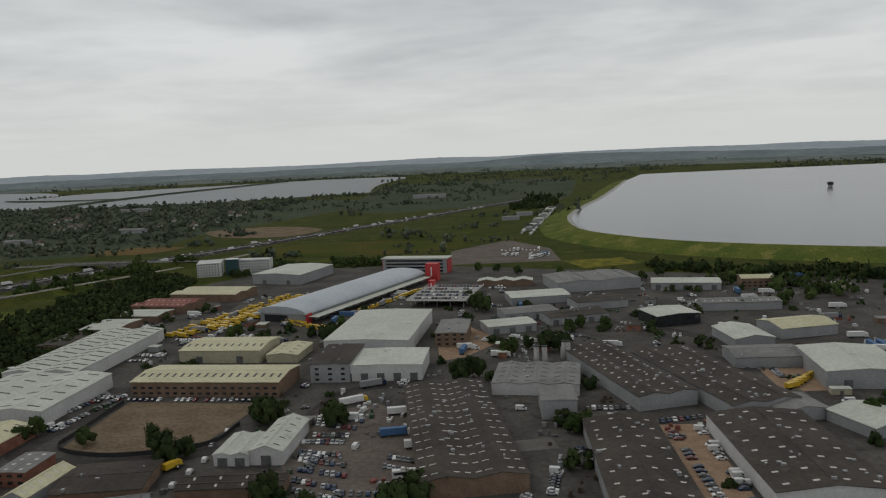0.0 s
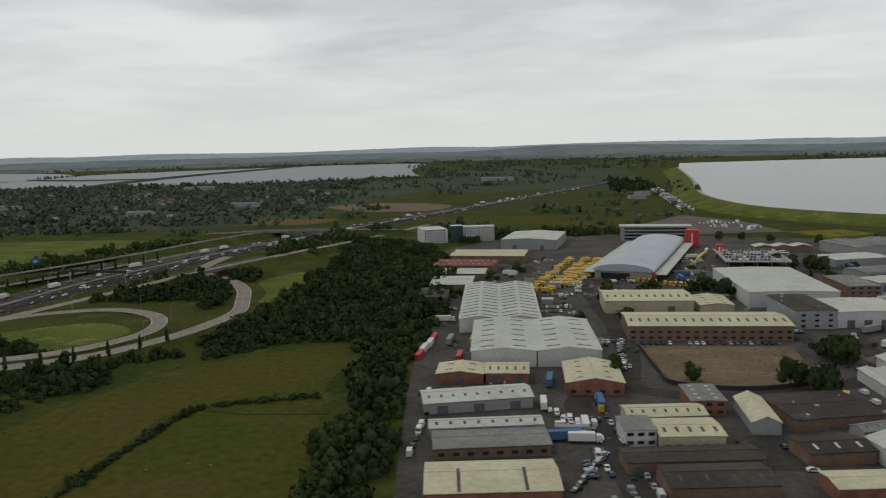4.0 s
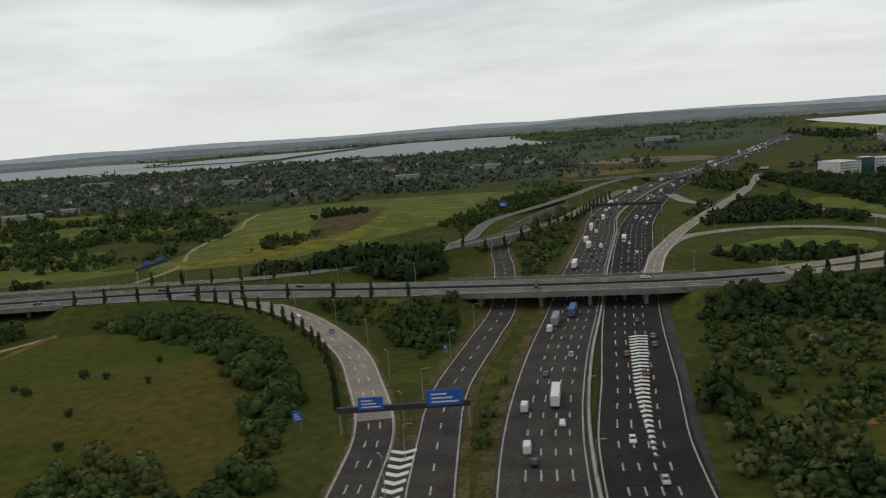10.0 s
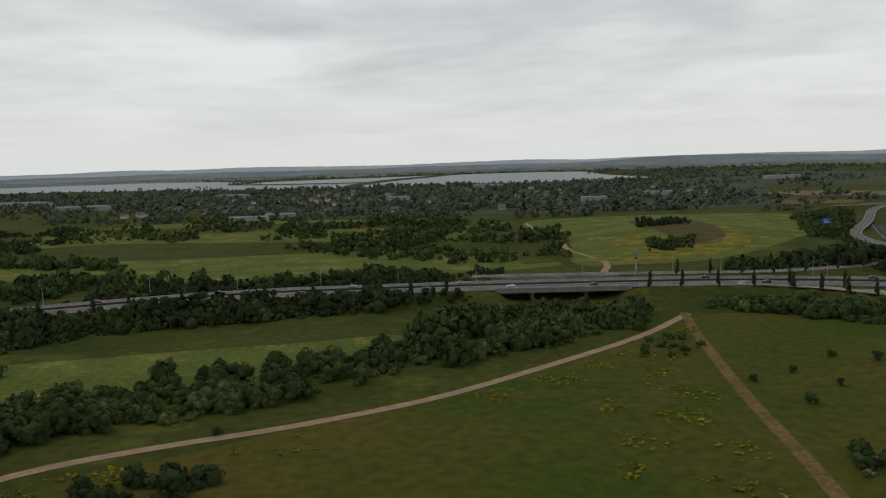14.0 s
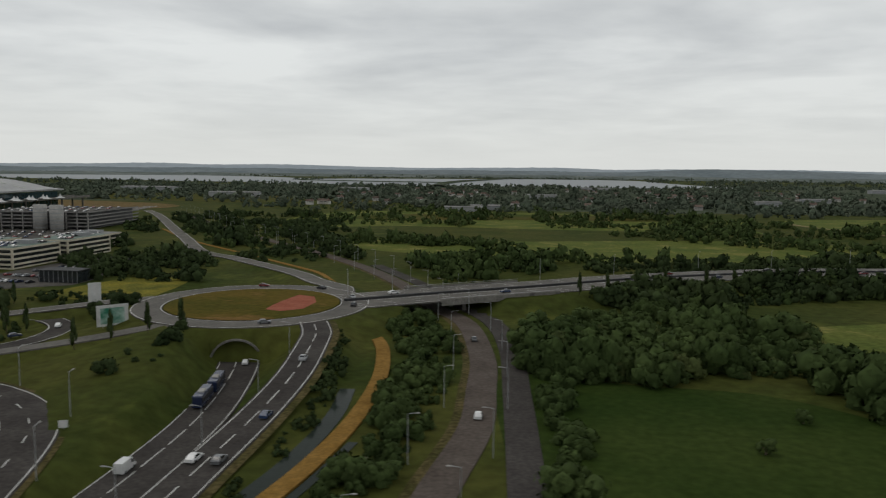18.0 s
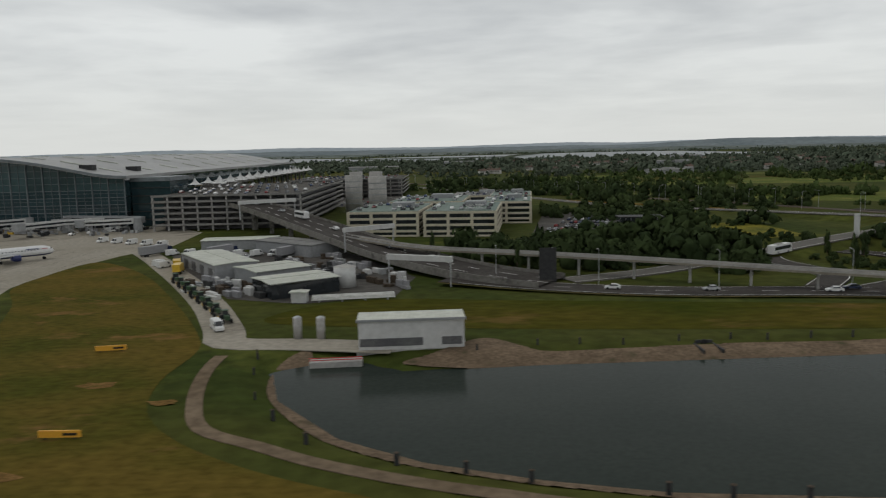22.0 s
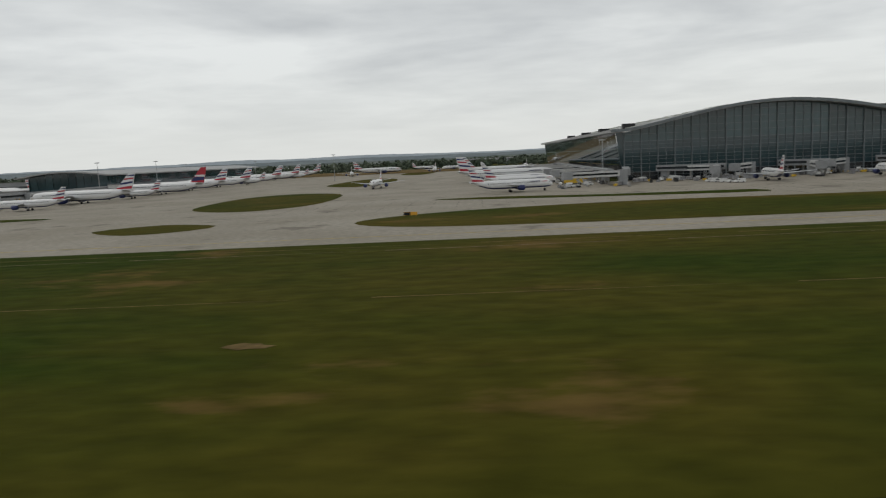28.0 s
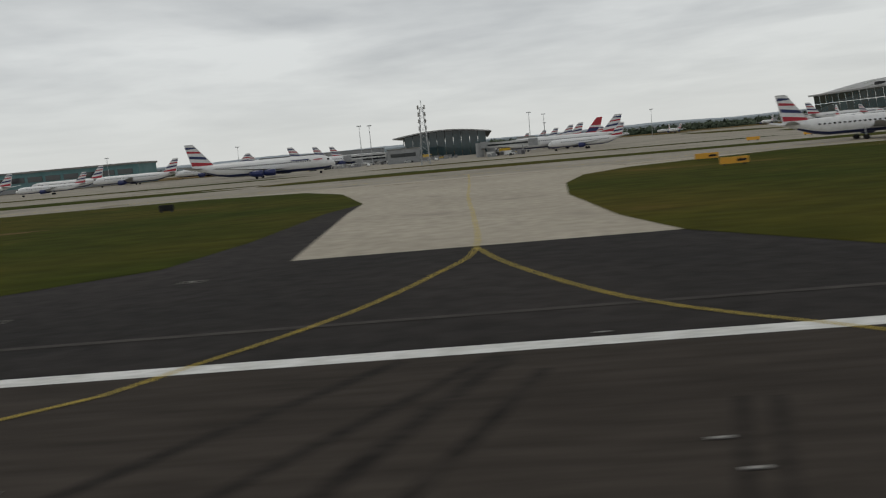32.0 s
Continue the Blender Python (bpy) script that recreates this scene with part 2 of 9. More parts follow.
YARD = material("yard_paving", (0.060, 0.056, 0.051), (0.098, 0.091, 0.082), 0.04, 0.92, 10, 0.24, 0.2, spots=(0.058, 0.053, 0.048), spot_scale=0.06, spot_cut=0.56)
WHITEPAINT = material("white_road_paint", (0.68, 0.68, 0.66), (0.56, 0.56, 0.53), 0.8, 0.8, 5, 0.15)
YELLOWPAINT = material("yellow_taxi_paint", (0.50, 0.37, 0.06), (0.40, 0.31, 0.07), 0.6, 0.8, 5, 0.15)
REDPAINT = material("red_marking_paint", (0.50, 0.13, 0.10), (0.42, 0.12, 0.10), 0.6, 0.8, 5, 0.15)
BLACKPAINT = material("black_marking_paint", (0.02, 0.02, 0.02), (0.03, 0.03, 0.03), 0.6, 0.8, 5, 0.15)
WATER = material("reservoir_water", (0.040, 0.052, 0.060), (0.048, 0.060, 0.068), 0.004, 0.2, 30, 0.1, 0.02, spec=0.3)
LAKEWATER = material("rippled_lake_water", (0.060, 0.078, 0.088), (0.072, 0.090, 0.100), 0.004, 0.3, 30, 0.1, 0.02, spec=0.22)
LAKEWATER.node_tree.nodes["Principled BSDF"].inputs["IOR"].default_value = 1.22
POND = material("pond_water", (0.022, 0.030, 0.025), (0.028, 0.036, 0.030), 0.04, 0.14, 30, 0.15, 0.05, spec=0.1)
POND.node_tree.nodes["Principled BSDF"].inputs["IOR"].default_value = 1.19  # rippled, mirrors little
CONCRETE = material("grey_concrete", (0.30, 0.295, 0.28), (0.37, 0.36, 0.34), 0.2, 0.9, 6, 0.12, 0.15)
DARKSTEEL = material("dark_steel", (0.035, 0.036, 0.038), (0.05, 0.05, 0.05), 1.0, 0.6, 4, 0.15)
STEEL = material("galvanised_steel", (0.34, 0.35, 0.36), (0.42, 0.43, 0.43), 0.8, 0.45, 5, 0.1, metal=0.6)
LEAF = material("leaves", (0.036, 0.056, 0.018), (0.062, 0.088, 0.029), 0.03, 0.9, 8, 0.25, island=0.22, spec=0.04)
LEAFDARK = material("dark_leaves", (0.026, 0.040, 0.016), (0.044, 0.062, 0.023), 0.03, 0.9, 8, 0.25, island=0.22, spec=0.04)
LEAFLIGHT = material("pale_willow_leaves", (0.060, 0.080, 0.028), (0.096, 0.116, 0.040), 0.03, 0.9, 8, 0.25, island=0.24, spec=0.04)
# far trees: haze painted in, paler and greyer than the near leaves
LEAFHAZE = material("far_woodland_leaves", (0.064, 0.084, 0.058), (0.092, 0.108, 0.076), 0.006, 0.9, 8, 0.3, island=0.2, spec=0.05)
BLOSSOM = material("cream_blossom", (0.26, 0.26, 0.17), (0.05, 0.07, 0.02), 0.4, 0.9, 5, 0.3, island=0.4)
BARK = material("bark", (0.06, 0.046, 0.034), (0.085, 0.066, 0.05), 1.5, 0.95, 5, 0.3, 0.3)


# ---- mesh helpers ----
class MB:
    """Collects vertices and faces of one mesh."""

    def __init__(self):
        self.v, self.f = [], []

    def face(self, *pts):
        k = len(self.v)
        self.v += [tuple(p) for p in pts]
        self.f.append(tuple(range(k, k + len(pts))))
        return self

    def box(self, x, y, z, w, d, h, rot=0.0, taper=1.0):
        """Centre x, y; base z; w by d by h; turned by rot degrees."""
        c, s, k = math.cos(radians(rot)), math.sin(radians(rot)), len(self.v)
        for zz, q in ((z, 1.0), (z + h, taper)):
            for a, b in ((-1, -1), (1, -1), (1, 1), (-1, 1)):
                px, py = a * w / 2 * q, b * d / 2 * q
                self.v.append((x + px * c - py * s, y + px * s + py * c, zz))
        self.f += [(k + 3, k + 2, k + 1, k), (k + 4, k + 5, k + 6, k + 7), (k, k + 1, k + 5, k + 4), (k + 1, k + 2, k + 6, k + 5),
                   (k + 2, k + 3, k + 7, k + 6), (k + 3, k, k + 4, k + 7)]
        return self

    def prism(self, poly, z0, z1):
        k, n = len(self.v), len(poly)
        self.v += [(x, y, z0) for x, y in poly] + [(x, y, z1) for x, y in poly]
        self.f += [tuple(range(k + n - 1, k - 1, -1)), tuple(range(k + n, k + 2 * n))]
        self.f += [(k + i, k + (i + 1) % n, k + n + (i + 1) % n, k + n + i) for i in range(n)]
        return self

    def loft(self, rings, close=True, caps=True):
        """Skins equal rings of points."""
        k, n = len(self.v), len(rings[0])
        for r in rings:
            self.v += [tuple(p) for p in r]
        for i in range(len(rings) - 1):
            for j in range(n if close else n - 1):
                a, b = k + i * n + j, k + i * n + (j + 1) % n
                self.f.append((a, b, b + n, a + n))
        if caps and close:
            self.f += [tuple(range(k + n - 1, k - 1, -1)), tuple(range(k + (len(rings) - 1) * n, k + len(rings) * n))]
        return self

    def rod(self, p, q, r, r2=None, n=6):
        p, q = Vector(p), Vector(q)
        t = (q - p).normalized()
        u = t.orthogonal().normalized()
        w = t.cross(u)
        r2 = r if r2 is None else r2
        return self.loft([[c + (u * math.cos(6.2832 * i / n) + w * math.sin(6.2832 * i / n)) * rr for i in range(n)] for c, rr in ((p, r), (q, r2))])

    def data(self, name, mat, smooth=False):
        me = bpy.data.meshes.new(name)
        me.from_pydata(self.v, [], self.f)
        if mat:
            me.materials.append(mat)
        if smooth:
            me.polygons.foreach_set("use_smooth", [True] * len(me.polygons))
        me.update()
        return me


def part(name, mb, mat, parent=None, label="", smooth=False):
    """Links a mesh (an MB or ready mesh data) as one object under a thing or part."""
    me = mb.data(name, mat, smooth) if isinstance(mb, MB) else mb
    ob = new(name, me)
    ob.parent = parent
    if label:
        tagged(ob, label)
    return ob


def thing(name, m, label, category, group="", kind=""):
    ob = new(name)
    ob.matrix_basis = m
    return tagged(ob, label, category, group, kind)


def big(name, v, f, mat, smooth=False):
    """A mesh from arrays of vertices and triangles."""
    me = bpy.data.meshes.new(name)
    me.vertices.add(len(v)); me.vertices.foreach_set("co", np.asarray(v, np.float32).ravel())
    k = f.shape[1]
    me.loops.add(f.size); me.loops.foreach_set("vertex_index", f.ravel().astype(np.int32))
    me.polygons.add(len(f)); me.polygons.foreach_set("loop_start", np.arange(0, f.size, k, dtype=np.int32))
    if smooth:
        me.polygons.foreach_set("use_smooth", np.ones(len(f), bool))
    me.materials.append(mat)
    me.update(calc_edges=True)
    return me


def spline(pts, step=6.0, closed=False):
    """A smooth line through points of two or three numbers, cut into steps."""
    p = [np.array(q, float) for q in pts]
    p = [p[-1]] + p + [p[0], p[1]] if closed else [2 * p[0] - p[1]] + p + [2 * p[-1] - p[-2]]
    out = []
    for i in range(1, len(p) - 2):
        n = max(1, int(np.linalg.norm(p[i + 1][:2] - p[i][:2]) / step))
        for j in range(n):
            t = j / n
            out.append(0.5 * (2 * p[i] + (p[i + 1] - p[i - 1]) * t + (2 * p[i - 1] - 5 * p[i] + 4 * p[i + 1] - p[i + 2]) * t * t
                              + (3 * p[i] - p[i - 1] - 3 * p[i + 1] + p[i + 2]) * t ** 3))
    out.append(out[0] if closed else p[-2])
    return np.array(out)


def offset(line, d):
    """The line moved d to its left, in plan."""
    t = np.gradient(line[:, :2], axis=0)
    t /= np.linalg.norm(t, axis=1)[:, None] + 1e-9
    o = line.copy()
    o[:, 0] -= t[:, 1] * d
    o[:, 1] += t[:, 0] * d
    return o


def strip(mb, line, d0, d1, lift, dash=0.0, gap=0.0, thick=0.0):
    """A band along a line between two offsets, whole or dashed."""
    a, b = offset(line, d0), offset(line, d1)
    run, on, acc = [], True, 0.0
    for i in range(len(line)):
        run.append(i)
        if dash and i:
            acc += np.linalg.norm(line[i, :2] - line[i - 1, :2])
            if acc >= (dash if on else gap):
                if on:
                    _band(mb, a, b, run, lift, thick)
                run, on, acc = [i], not on, 0.0
    if on and len(run) > 1:
        _band(mb, a, b, run, lift, thick)
    return mb


def _band(mb, a, b, run, lift, thick):
    for i, j in zip(run, run[1:]):
        q = [(*a[i, :2], a[i, 2] + lift), (*a[j, :2], a[j, 2] + lift), (*b[j, :2], b[j, 2] + lift), (*b[i, :2], b[i, 2] + lift)]
        mb.face(q[3], q[2], q[1], q[0])
        if thick:
            for u, w in ((0, 1), (2, 3)):
                mb.face(q[u], q[w], (q[w][0], q[w][1], q[w][2] - thick), (q[u][0], q[u][1], q[u][2] - thick))


def inside(poly, x, y):
    """Which of the points lie in the polygon."""
    r = np.zeros(np.shape(x), bool)
    for (x0, y0), (x1, y1) in zip(poly, poly[1:] + poly[:1]):
        if y0 != y1:
            r ^= ((y0 > y) != (y1 > y)) & (x < (x1 - x0) * (y - y0) / (y1 - y0) + x0)
    return r


def away(line, x, y):
    """Distance of points from a line, and the line's height at the nearest place."""
    best, hz = np.full(np.shape(x), 1e9), np.zeros(np.shape(x))
    for p, q in zip(line[:-1], line[1:]):
        d = q[:2] - p[:2]
        t = np.clip(((x - p[0]) * d[0] + (y - p[1]) * d[1]) / (d @ d + 1e-9), 0, 1)
        e = np.hypot(x - p[0] - t * d[0], y - p[1] - t * d[1])
        k = e < best
        best = np.where(k, e, best)
        if len(p) > 2:
            hz = np.where(k, p[2] + t * (q[2] - p[2]), hz)
    return best, hz


# ---- roads: centre lines (x, y, height) ----
SPUR = spline([(938, 286, 5.8), (980, 310, 5.9), (1015, 328, 6), (1072, 360, 6), (1156, 389, 6), (1245, 397, 6), (1300, 399, 6), (1382, 398, 6), (1437, 390, 6), (1500, 371, 6.5),
               (1545, 358, 7), (1603, 346, 7), (1655, 338, 7), (1700, 340, 6.5)], 8)
OUTER = spline([(1700, 340, 6.5), (1757, 355, 5), (1800, 379, 4), (1828, 418, 3), (1843, 460, 2), (1848, 494, 1.2), (1842, 528, 1), (1833, 567, 0.8), (1820, 598, 0.6), (1802, 626, 0.5), (1780, 652, 0.4), (1764, 690, 0.3), (1768, 760, 0.3)], 7)
SLIPN = spline([(1652, 385, 0.35), (1671, 441, 0.45), (1701, 508, 0.8), (1736, 567, 2.6), (1770, 615, 5.6), (1798, 660, 6.4), (1822, 705, 6.2), (1851, 770, 4.6), (1883, 837, 2.6), (1920, 920, 1.0), (1965, 1015, 0.4)], 7)
INNER = spline([(1690, 349, 6.5), (1752, 371, 5), (1790, 395, 4), (1811, 435, 3), (1799, 480, 2), (1757, 510, 1), (1705, 498, 0.6), (1676, 455, 0.5), (1660, 410, 0.4), (1644, 360, 0.3)], 6)
SLIPW = spline([(1520, 100, 0.3), (1525, 165, 0.3), (1527, 205, 0.4), (1520, 245, 1), (1509, 284, 2), (1482, 333, 3.8), (1446, 369, 5.5), (1405, 390, 6)], 6)
SLIPE = spline([(1545, 60, 0.3), (1543, 130, 0.3), (1545, 190, 0.3), (1549, 235, 0.3), (1562, 290, 0.3), (1573, 340, 0.3), (1580, 430, 0.3), (1584, 520, 0.3), (1608, 620, 0.3), (1660, 740, 0.3)], 8)
MWAY_W = spline([(1553, -60, 0.25), (1562, 60, 0.25), (1571, 176, 0.25), (1584, 251, 0.25), (1602, 325, 0.25), (1622, 410, 0.25), (1653, 532, 0.25), (1683, 650, 0.25), (1757, 825, 0.25), (1830, 960, 0.25), (1960, 1180, 0.25), (2150, 1500, 0.25), (2400, 1950, 0.25)], 10)
MWAY_E = spline([(1576, -60, 0.25), (1586, 60, 0.25), (1596, 171, 0.25), (1607, 227, 0.25), (1624, 310, 0.25), (1646, 400, 0.25), (1672, 505, 0.25), (1699, 600, 0.25), (1770, 790, 0.25), (1850, 945, 0.25), (1980, 1170, 0.25), (2170, 1490, 0.25), (2420, 1940, 0.25)], 10)
WESTRD = spline([(1270, 432, 6), (1350, 430, 6), (1440, 425, 6), (1500, 442, 6.4), (1545, 476, 7), (1580, 507, 7), (1610, 540, 7), (1640, 600, 5), (1664, 668, 2.4), (1697, 745, 0.6), (1738, 835, 0.35)], 8)
WESTA = spline([(1538, 470, 6.9), (1552, 500, 6), (1564, 536, 4.2), (1570, 575, 3), (1579, 616, 3), (1598, 658, 3), (1658, 756, 3), (1718, 862, 5), (1772, 925, 7)], 8)
OVER2 = spline([(1700, 915, 7), (1774, 925, 7), (1860, 920, 7), (1930, 925, 5)], 10)
RBT = spline([(905.5 + 37.3 * math.cos(k * math.pi / 6), 279 + 39.3 * math.sin(k * math.pi / 6), 5.8) for k in range(12)], 5, True)
RISE = spline([(930, 20, 0.3), (931, 80, 0.3), (934, 125, 0.5), (938, 162, 1.8), (940, 190, 3.4), (939.5, 214, 4.9), (938, 232, 5.6), (934, 247, 5.78)], 6)
TUNNEL = spline([(914, 20, -0.2), (917, 90, -2), (920, 130, -3), (921, 175, -3.8), (917, 215, -4), (912, 240, -4), (905, 275, -4)], 6)
CURVE = spline([(904, 30, 0.3), (904, 90, 0.3), (901, 122, 0.3), (890, 158, 0.4), (867, 180, 0.5), (832, 191, 0.5), (795, 198, 0.5), (760, 202, 0.5), (728, 212, 0.6), (700, 225, 1.2)], 6)
RBTW = spline([(868, 288, 5.78), (850, 282, 4.9), (825, 271, 3.0), (800, 257, 1.6), (765, 236, 0.5), (735, 222, 0.5)], 7)
LOOP = spline([(800, 203, 0.6), (812, 222, 0.9), (806, 246, 1.1), (811, 262, 1.2), (825, 268, 1.3), (838, 263, 1.3), (847, 252, 1.3), (849, 238, 1.2), (843, 223, 1.0), (830, 211, 0.7), (812, 200, 0.6)], 4)
LINK = spline([(832, 207, 0.8), (845, 212, 1.8), (858, 218, 2.9), (872, 226.5, 4.1), (884, 236, 5.2), (893, 242, 5.75)], 4)
SOUTHRD = spline([(690, 540, 0.4), (674, 588, 0.4), (640, 680, 0.4), (617, 746, 0.4), (590, 840, .4), (565, 946, .4), (553, 1043, 0.4)], 10)
FARRD = spline([(934, 304, 5.78), (931, 322, 5.4), (916, 348, 4.0), (897, 386, 2.6), (862, 434, 1.5), (839, 464, 0.9), (811, 495, 0.4), (765, 590, 0.4), (726, 670, 0.4), (640, 850, 0.4), (587, 945, 0.4)], 8)
GROUNDRD = spline([(968, 20, 0.2), (972, 80, 0.2), (978, 123, 0.2), (986, 161, 0.2), (988, 191, 0.2), (989, 226, 0.2), (984, 276, 0.2), (970, 312, 0.2), (953, 367, 0.2), (923, 436, 0.2), (875, 519, 0.2), (821, 600, 0.2), (759, 700, 0.2), (650, 900, 0.2)], 7)
GROUND2 = spline([(990, 20, 0.2), (993, 80, 0.2), (995, 130, 0.2), (996, 158, 0.2), (997, 190, 0.2), (998, 235, 0.2), (994, 278, 0.2), (980, 318, 0.2), (962, 370, 0.2), (932, 440, 0.2)], 7)
WALK2 = spline([(948, 330, 0.4), (925, 358, 0.4), (907, 401, 0.4), (887, 429, 0.4), (838, 492, 0.4), (773, 576, 0.4), (715, 672, 0.4)], 7)
WALKWAY = spline([(939, 20, 0.5), (942, 80, 0.5), (947.6, 112, 0.5), (954.6, 139, 0.5), (959.3, 167, 0.5), (961, 201, 0.5), (958, 235, 0.5), (952, 256, 0.5)], 6)
POND_EDGE = [(666, 140), (671, 122), (684, 104), (697, 95), (712, 89), (727, 85), (760, 82), (800, 84), (838, 95), (856, 110), (865, 126), (862, 138), (851, 143), (831, 147),
             (799, 146), (757, 144), (718, 142), (692, 139), (683, 146), (676, 146)]
ELEVATED = [(SPUR, 18, 0.45), (OUTER, 7, 0.5), (INNER, 6, 0.5), (SLIPW, 8, 0.5), (WESTRD, 7, 0.45), (SLIPN, 6.5, 0.45), (WESTA, 6, 0.4), (OVER2, 8, 0.4), (RISE, 6, 0.75), (RBTW, 6, 0.5), (LOOP, 6, 0.4), (LINK, 5, 0.4), (SOUTHRD, 8, 0.35), (FARRD, 6, 0.4)]
CUTS = [(MWAY_W, 17), (MWAY_E, 17), (SLIPE, 10), (GROUNDRD, 13), (OUTER[OUTER[:, 1] > 580], 8), (spline([(1345, 300), (1322, 360), (1312, 400), (1318, 450), (1330, 500)], 10), 24)]


def smooth(a, b, x):
    t = np.clip((x - a) / (b - a), 0, 1)
    return t * t * (3 - 2 * t)


def height(x, y):
    """The ground's height: nearly flat, with banks under raised roads, the pond's bowl and a low hill."""
    x, y = np.asarray(x, float), np.asarray(y, float)
    h = np.zeros(x.shape)
    h += 9 * np.exp(-(((x - 1470) / 95) ** 2 + ((y - 690) / 120) ** 2))
    h += 4 * smooth(1385, 1425, x) * (1 - smooth(1455, 1480, x)) * smooth(180, 215, y) * (1 - smooth(255, 300, y))
    r = np.hypot((x - 905.5) / 44, (y - 279) / 46)
    h = np.where(r < 1.6, np.maximum(h, 5.5 - 16 * np.clip(r - 1.0, 0, 1)), h)
    near = (x > 380) & (x < 2000) & (y > 0) & (y < 1200)
    xn, yn = x[near], y[near]
    hn = h[near]
    for line, half, fall in ELEVATED:
        d, z = away(line, xn, yn)
        hn = np.maximum(hn, (z - 0.35) - np.maximum(0, d - half) * fall)
    for line, half in CUTS:
        d, _ = away(line, xn, yn)
        hn = np.where(hn > 0, hn * smooth(half, half + 9, d), hn)
    # the bank west of the tunnel road, then the cutting itself, steeper on that side
    tx = np.interp(yn, TUNNEL[:, 1], TUNNEL[:, 0])
    hn = np.maximum(hn, (5.5 * smooth(140, 228, yn) - np.maximum(0, np.abs(xn - tx + 20) - 6) * 0.13) * (yn < 250) * (xn > 845))
    d, z = away(TUNNEL, xn, yn)
    hn = np.where(yn < 233, np.minimum(hn, z - 0.5 + np.maximum(0, d - 7.0) * np.where(xn < tx, 1.1, 0.6)), hn)
    # the pond's bowl
    ring = np.array(POND_EDGE + POND_EDGE[:1], float)
    d, _ = away(ring, xn, yn)
    ins = inside(POND_EDGE, xn, yn)
    hn = np.where(ins, -1.2 - np.minimum(d, 6) * 0.3, np.where(d < 7, np.minimum(hn, -1.2 + d * 0.17), hn))
    h[near] = hn
    return h


def ruled(*runs):
    return np.unique(np.concatenate([np.arange(a, b, s) for a, b, s in runs]))


GX = ruled((-4800, -300, 180), (-300, 560, 20), (560, 640, 8), (640, 1000, 4), (1000, 1980, 6), (1980, 2700, 24), (2700, 7201, 180))
GY = ruled((-3000, 0, 250), (0, 70, 14), (70, 260, 4), (260, 480, 6), (480, 960, 12), (960, 1500, 60), (1500, 5401, 150))
gx, gy = np.meshgrid(GX, GY)
gz = height(gx, gy)
gi = np.arange(gx.size).reshape(gx.shape)
quads = np.stack([gi[:-1, :-1], gi[:-1, 1:], gi[1:, 1:], gi[1:, :-1]], -1).reshape(-1, 4)
tagged(new("ground", big("ground", np.stack([gx, gy, gz], -1).reshape(-1, 3), quads, GRASS, True)), "uneven rough green grassland with dry patches", "ground", kind="structure")


def sheet(name, poly, mat, lift=0.06, label="", curve=True, step=8, category="ground", skirt=0.0):
    """A flat patch of ground cover over the land, with a smooth outline."""
    line = spline(poly, step, True)[:-1] if curve else np.array(poly, float)
    bm = bmesh.new()
    vs = [bm.verts.new((p[0], p[1], 0)) for p in line]
    f = bm.faces.new(vs)
    bmesh.ops.triangulate(bm, faces=[f])
    bmesh.ops.recalc_face_normals(bm, faces=bm.faces[:])
    if sum(q.normal.z for q in bm.faces) < 0:
        bmesh.ops.reverse_faces(bm, faces=bm.faces[:])
    me = bpy.data.meshes.new(name)
    bm.to_mesh(me); bm.free()
    me.materials.append(mat)
    ob = new(name, me)
    ob.location.z = lift
    return tagged(ob, label, category, kind="structure")


def draped(name, poly, mat, lift, label, cell=6.0, category="ground"):
    """A patch of ground cover that follows the land."""
    ring = [tuple(p[:2]) for p in spline(poly, min(10, cell * 0.5), True)[:-1]]
    xs = np.arange(min(p[0] for p in ring), max(p[0] for p in ring) + cell, cell)
    ys = np.arange(min(p[1] for p in ring), max(p[1] for p in ring) + cell, cell)
    X, Y = np.meshgrid(xs, ys)
    mid = inside(ring, X[:-1, :-1] + cell / 2, Y[:-1, :-1] + cell / 2)
    i = np.arange(X.size).reshape(X.shape)
    q = np.stack([i[:-1, :-1], i[:-1, 1:], i[1:, 1:], i[1:, :-1]], -1)[mid]
    v = np.stack([X, Y, height(X, Y) + lift], -1).reshape(-1, 3)
    used, inv = np.unique(q, return_inverse=True)
    # pull the stepped rim onto the outline
    rim = np.array(ring)
    vv = v[used]
    cnt = np.bincount(inv.ravel(), minlength=len(used))
    for k in np.where(cnt < 4)[0]:
        d = np.hypot(rim[:, 0] - vv[k, 0], rim[:, 1] - vv[k, 1])
        j = d.argmin()
        if d[j] < cell * 1.6:
            vv[k, :2] = rim[j]
    return tagged(new(name, big(name, vv, inv.reshape(-1, 4), mat, True)), label, category, kind="structure")


def road(name, line, half, mat, label, lift=0.0, edge=True, lanes=(), median=0.0, thick=0.4, edge_in=0.5, dash=(4, 8)):
    ob = part(name, strip(MB(), line, half, -half, lift, thick=thick), mat)
    tagged(ob, label, "road", kind="structure")
    fine = spline(line[::2], 2.0) if lanes or edge else line
    if edge:
        mb = MB()
        for s in (1, -1):
            strip(mb, fine, s * (half - edge_in), s * (half - edge_in - 0.22), lift + 0.03)
        part("edge_lines", mb, WHITEPAINT, ob)
    if lanes:
        mb = MB()
        for d in lanes:
            strip(mb, fine, d + 0.12, d - 0.12, lift + 0.03, dash[0], dash[1])
        part("lane_lines", mb, WHITEPAINT, ob)
    return ob


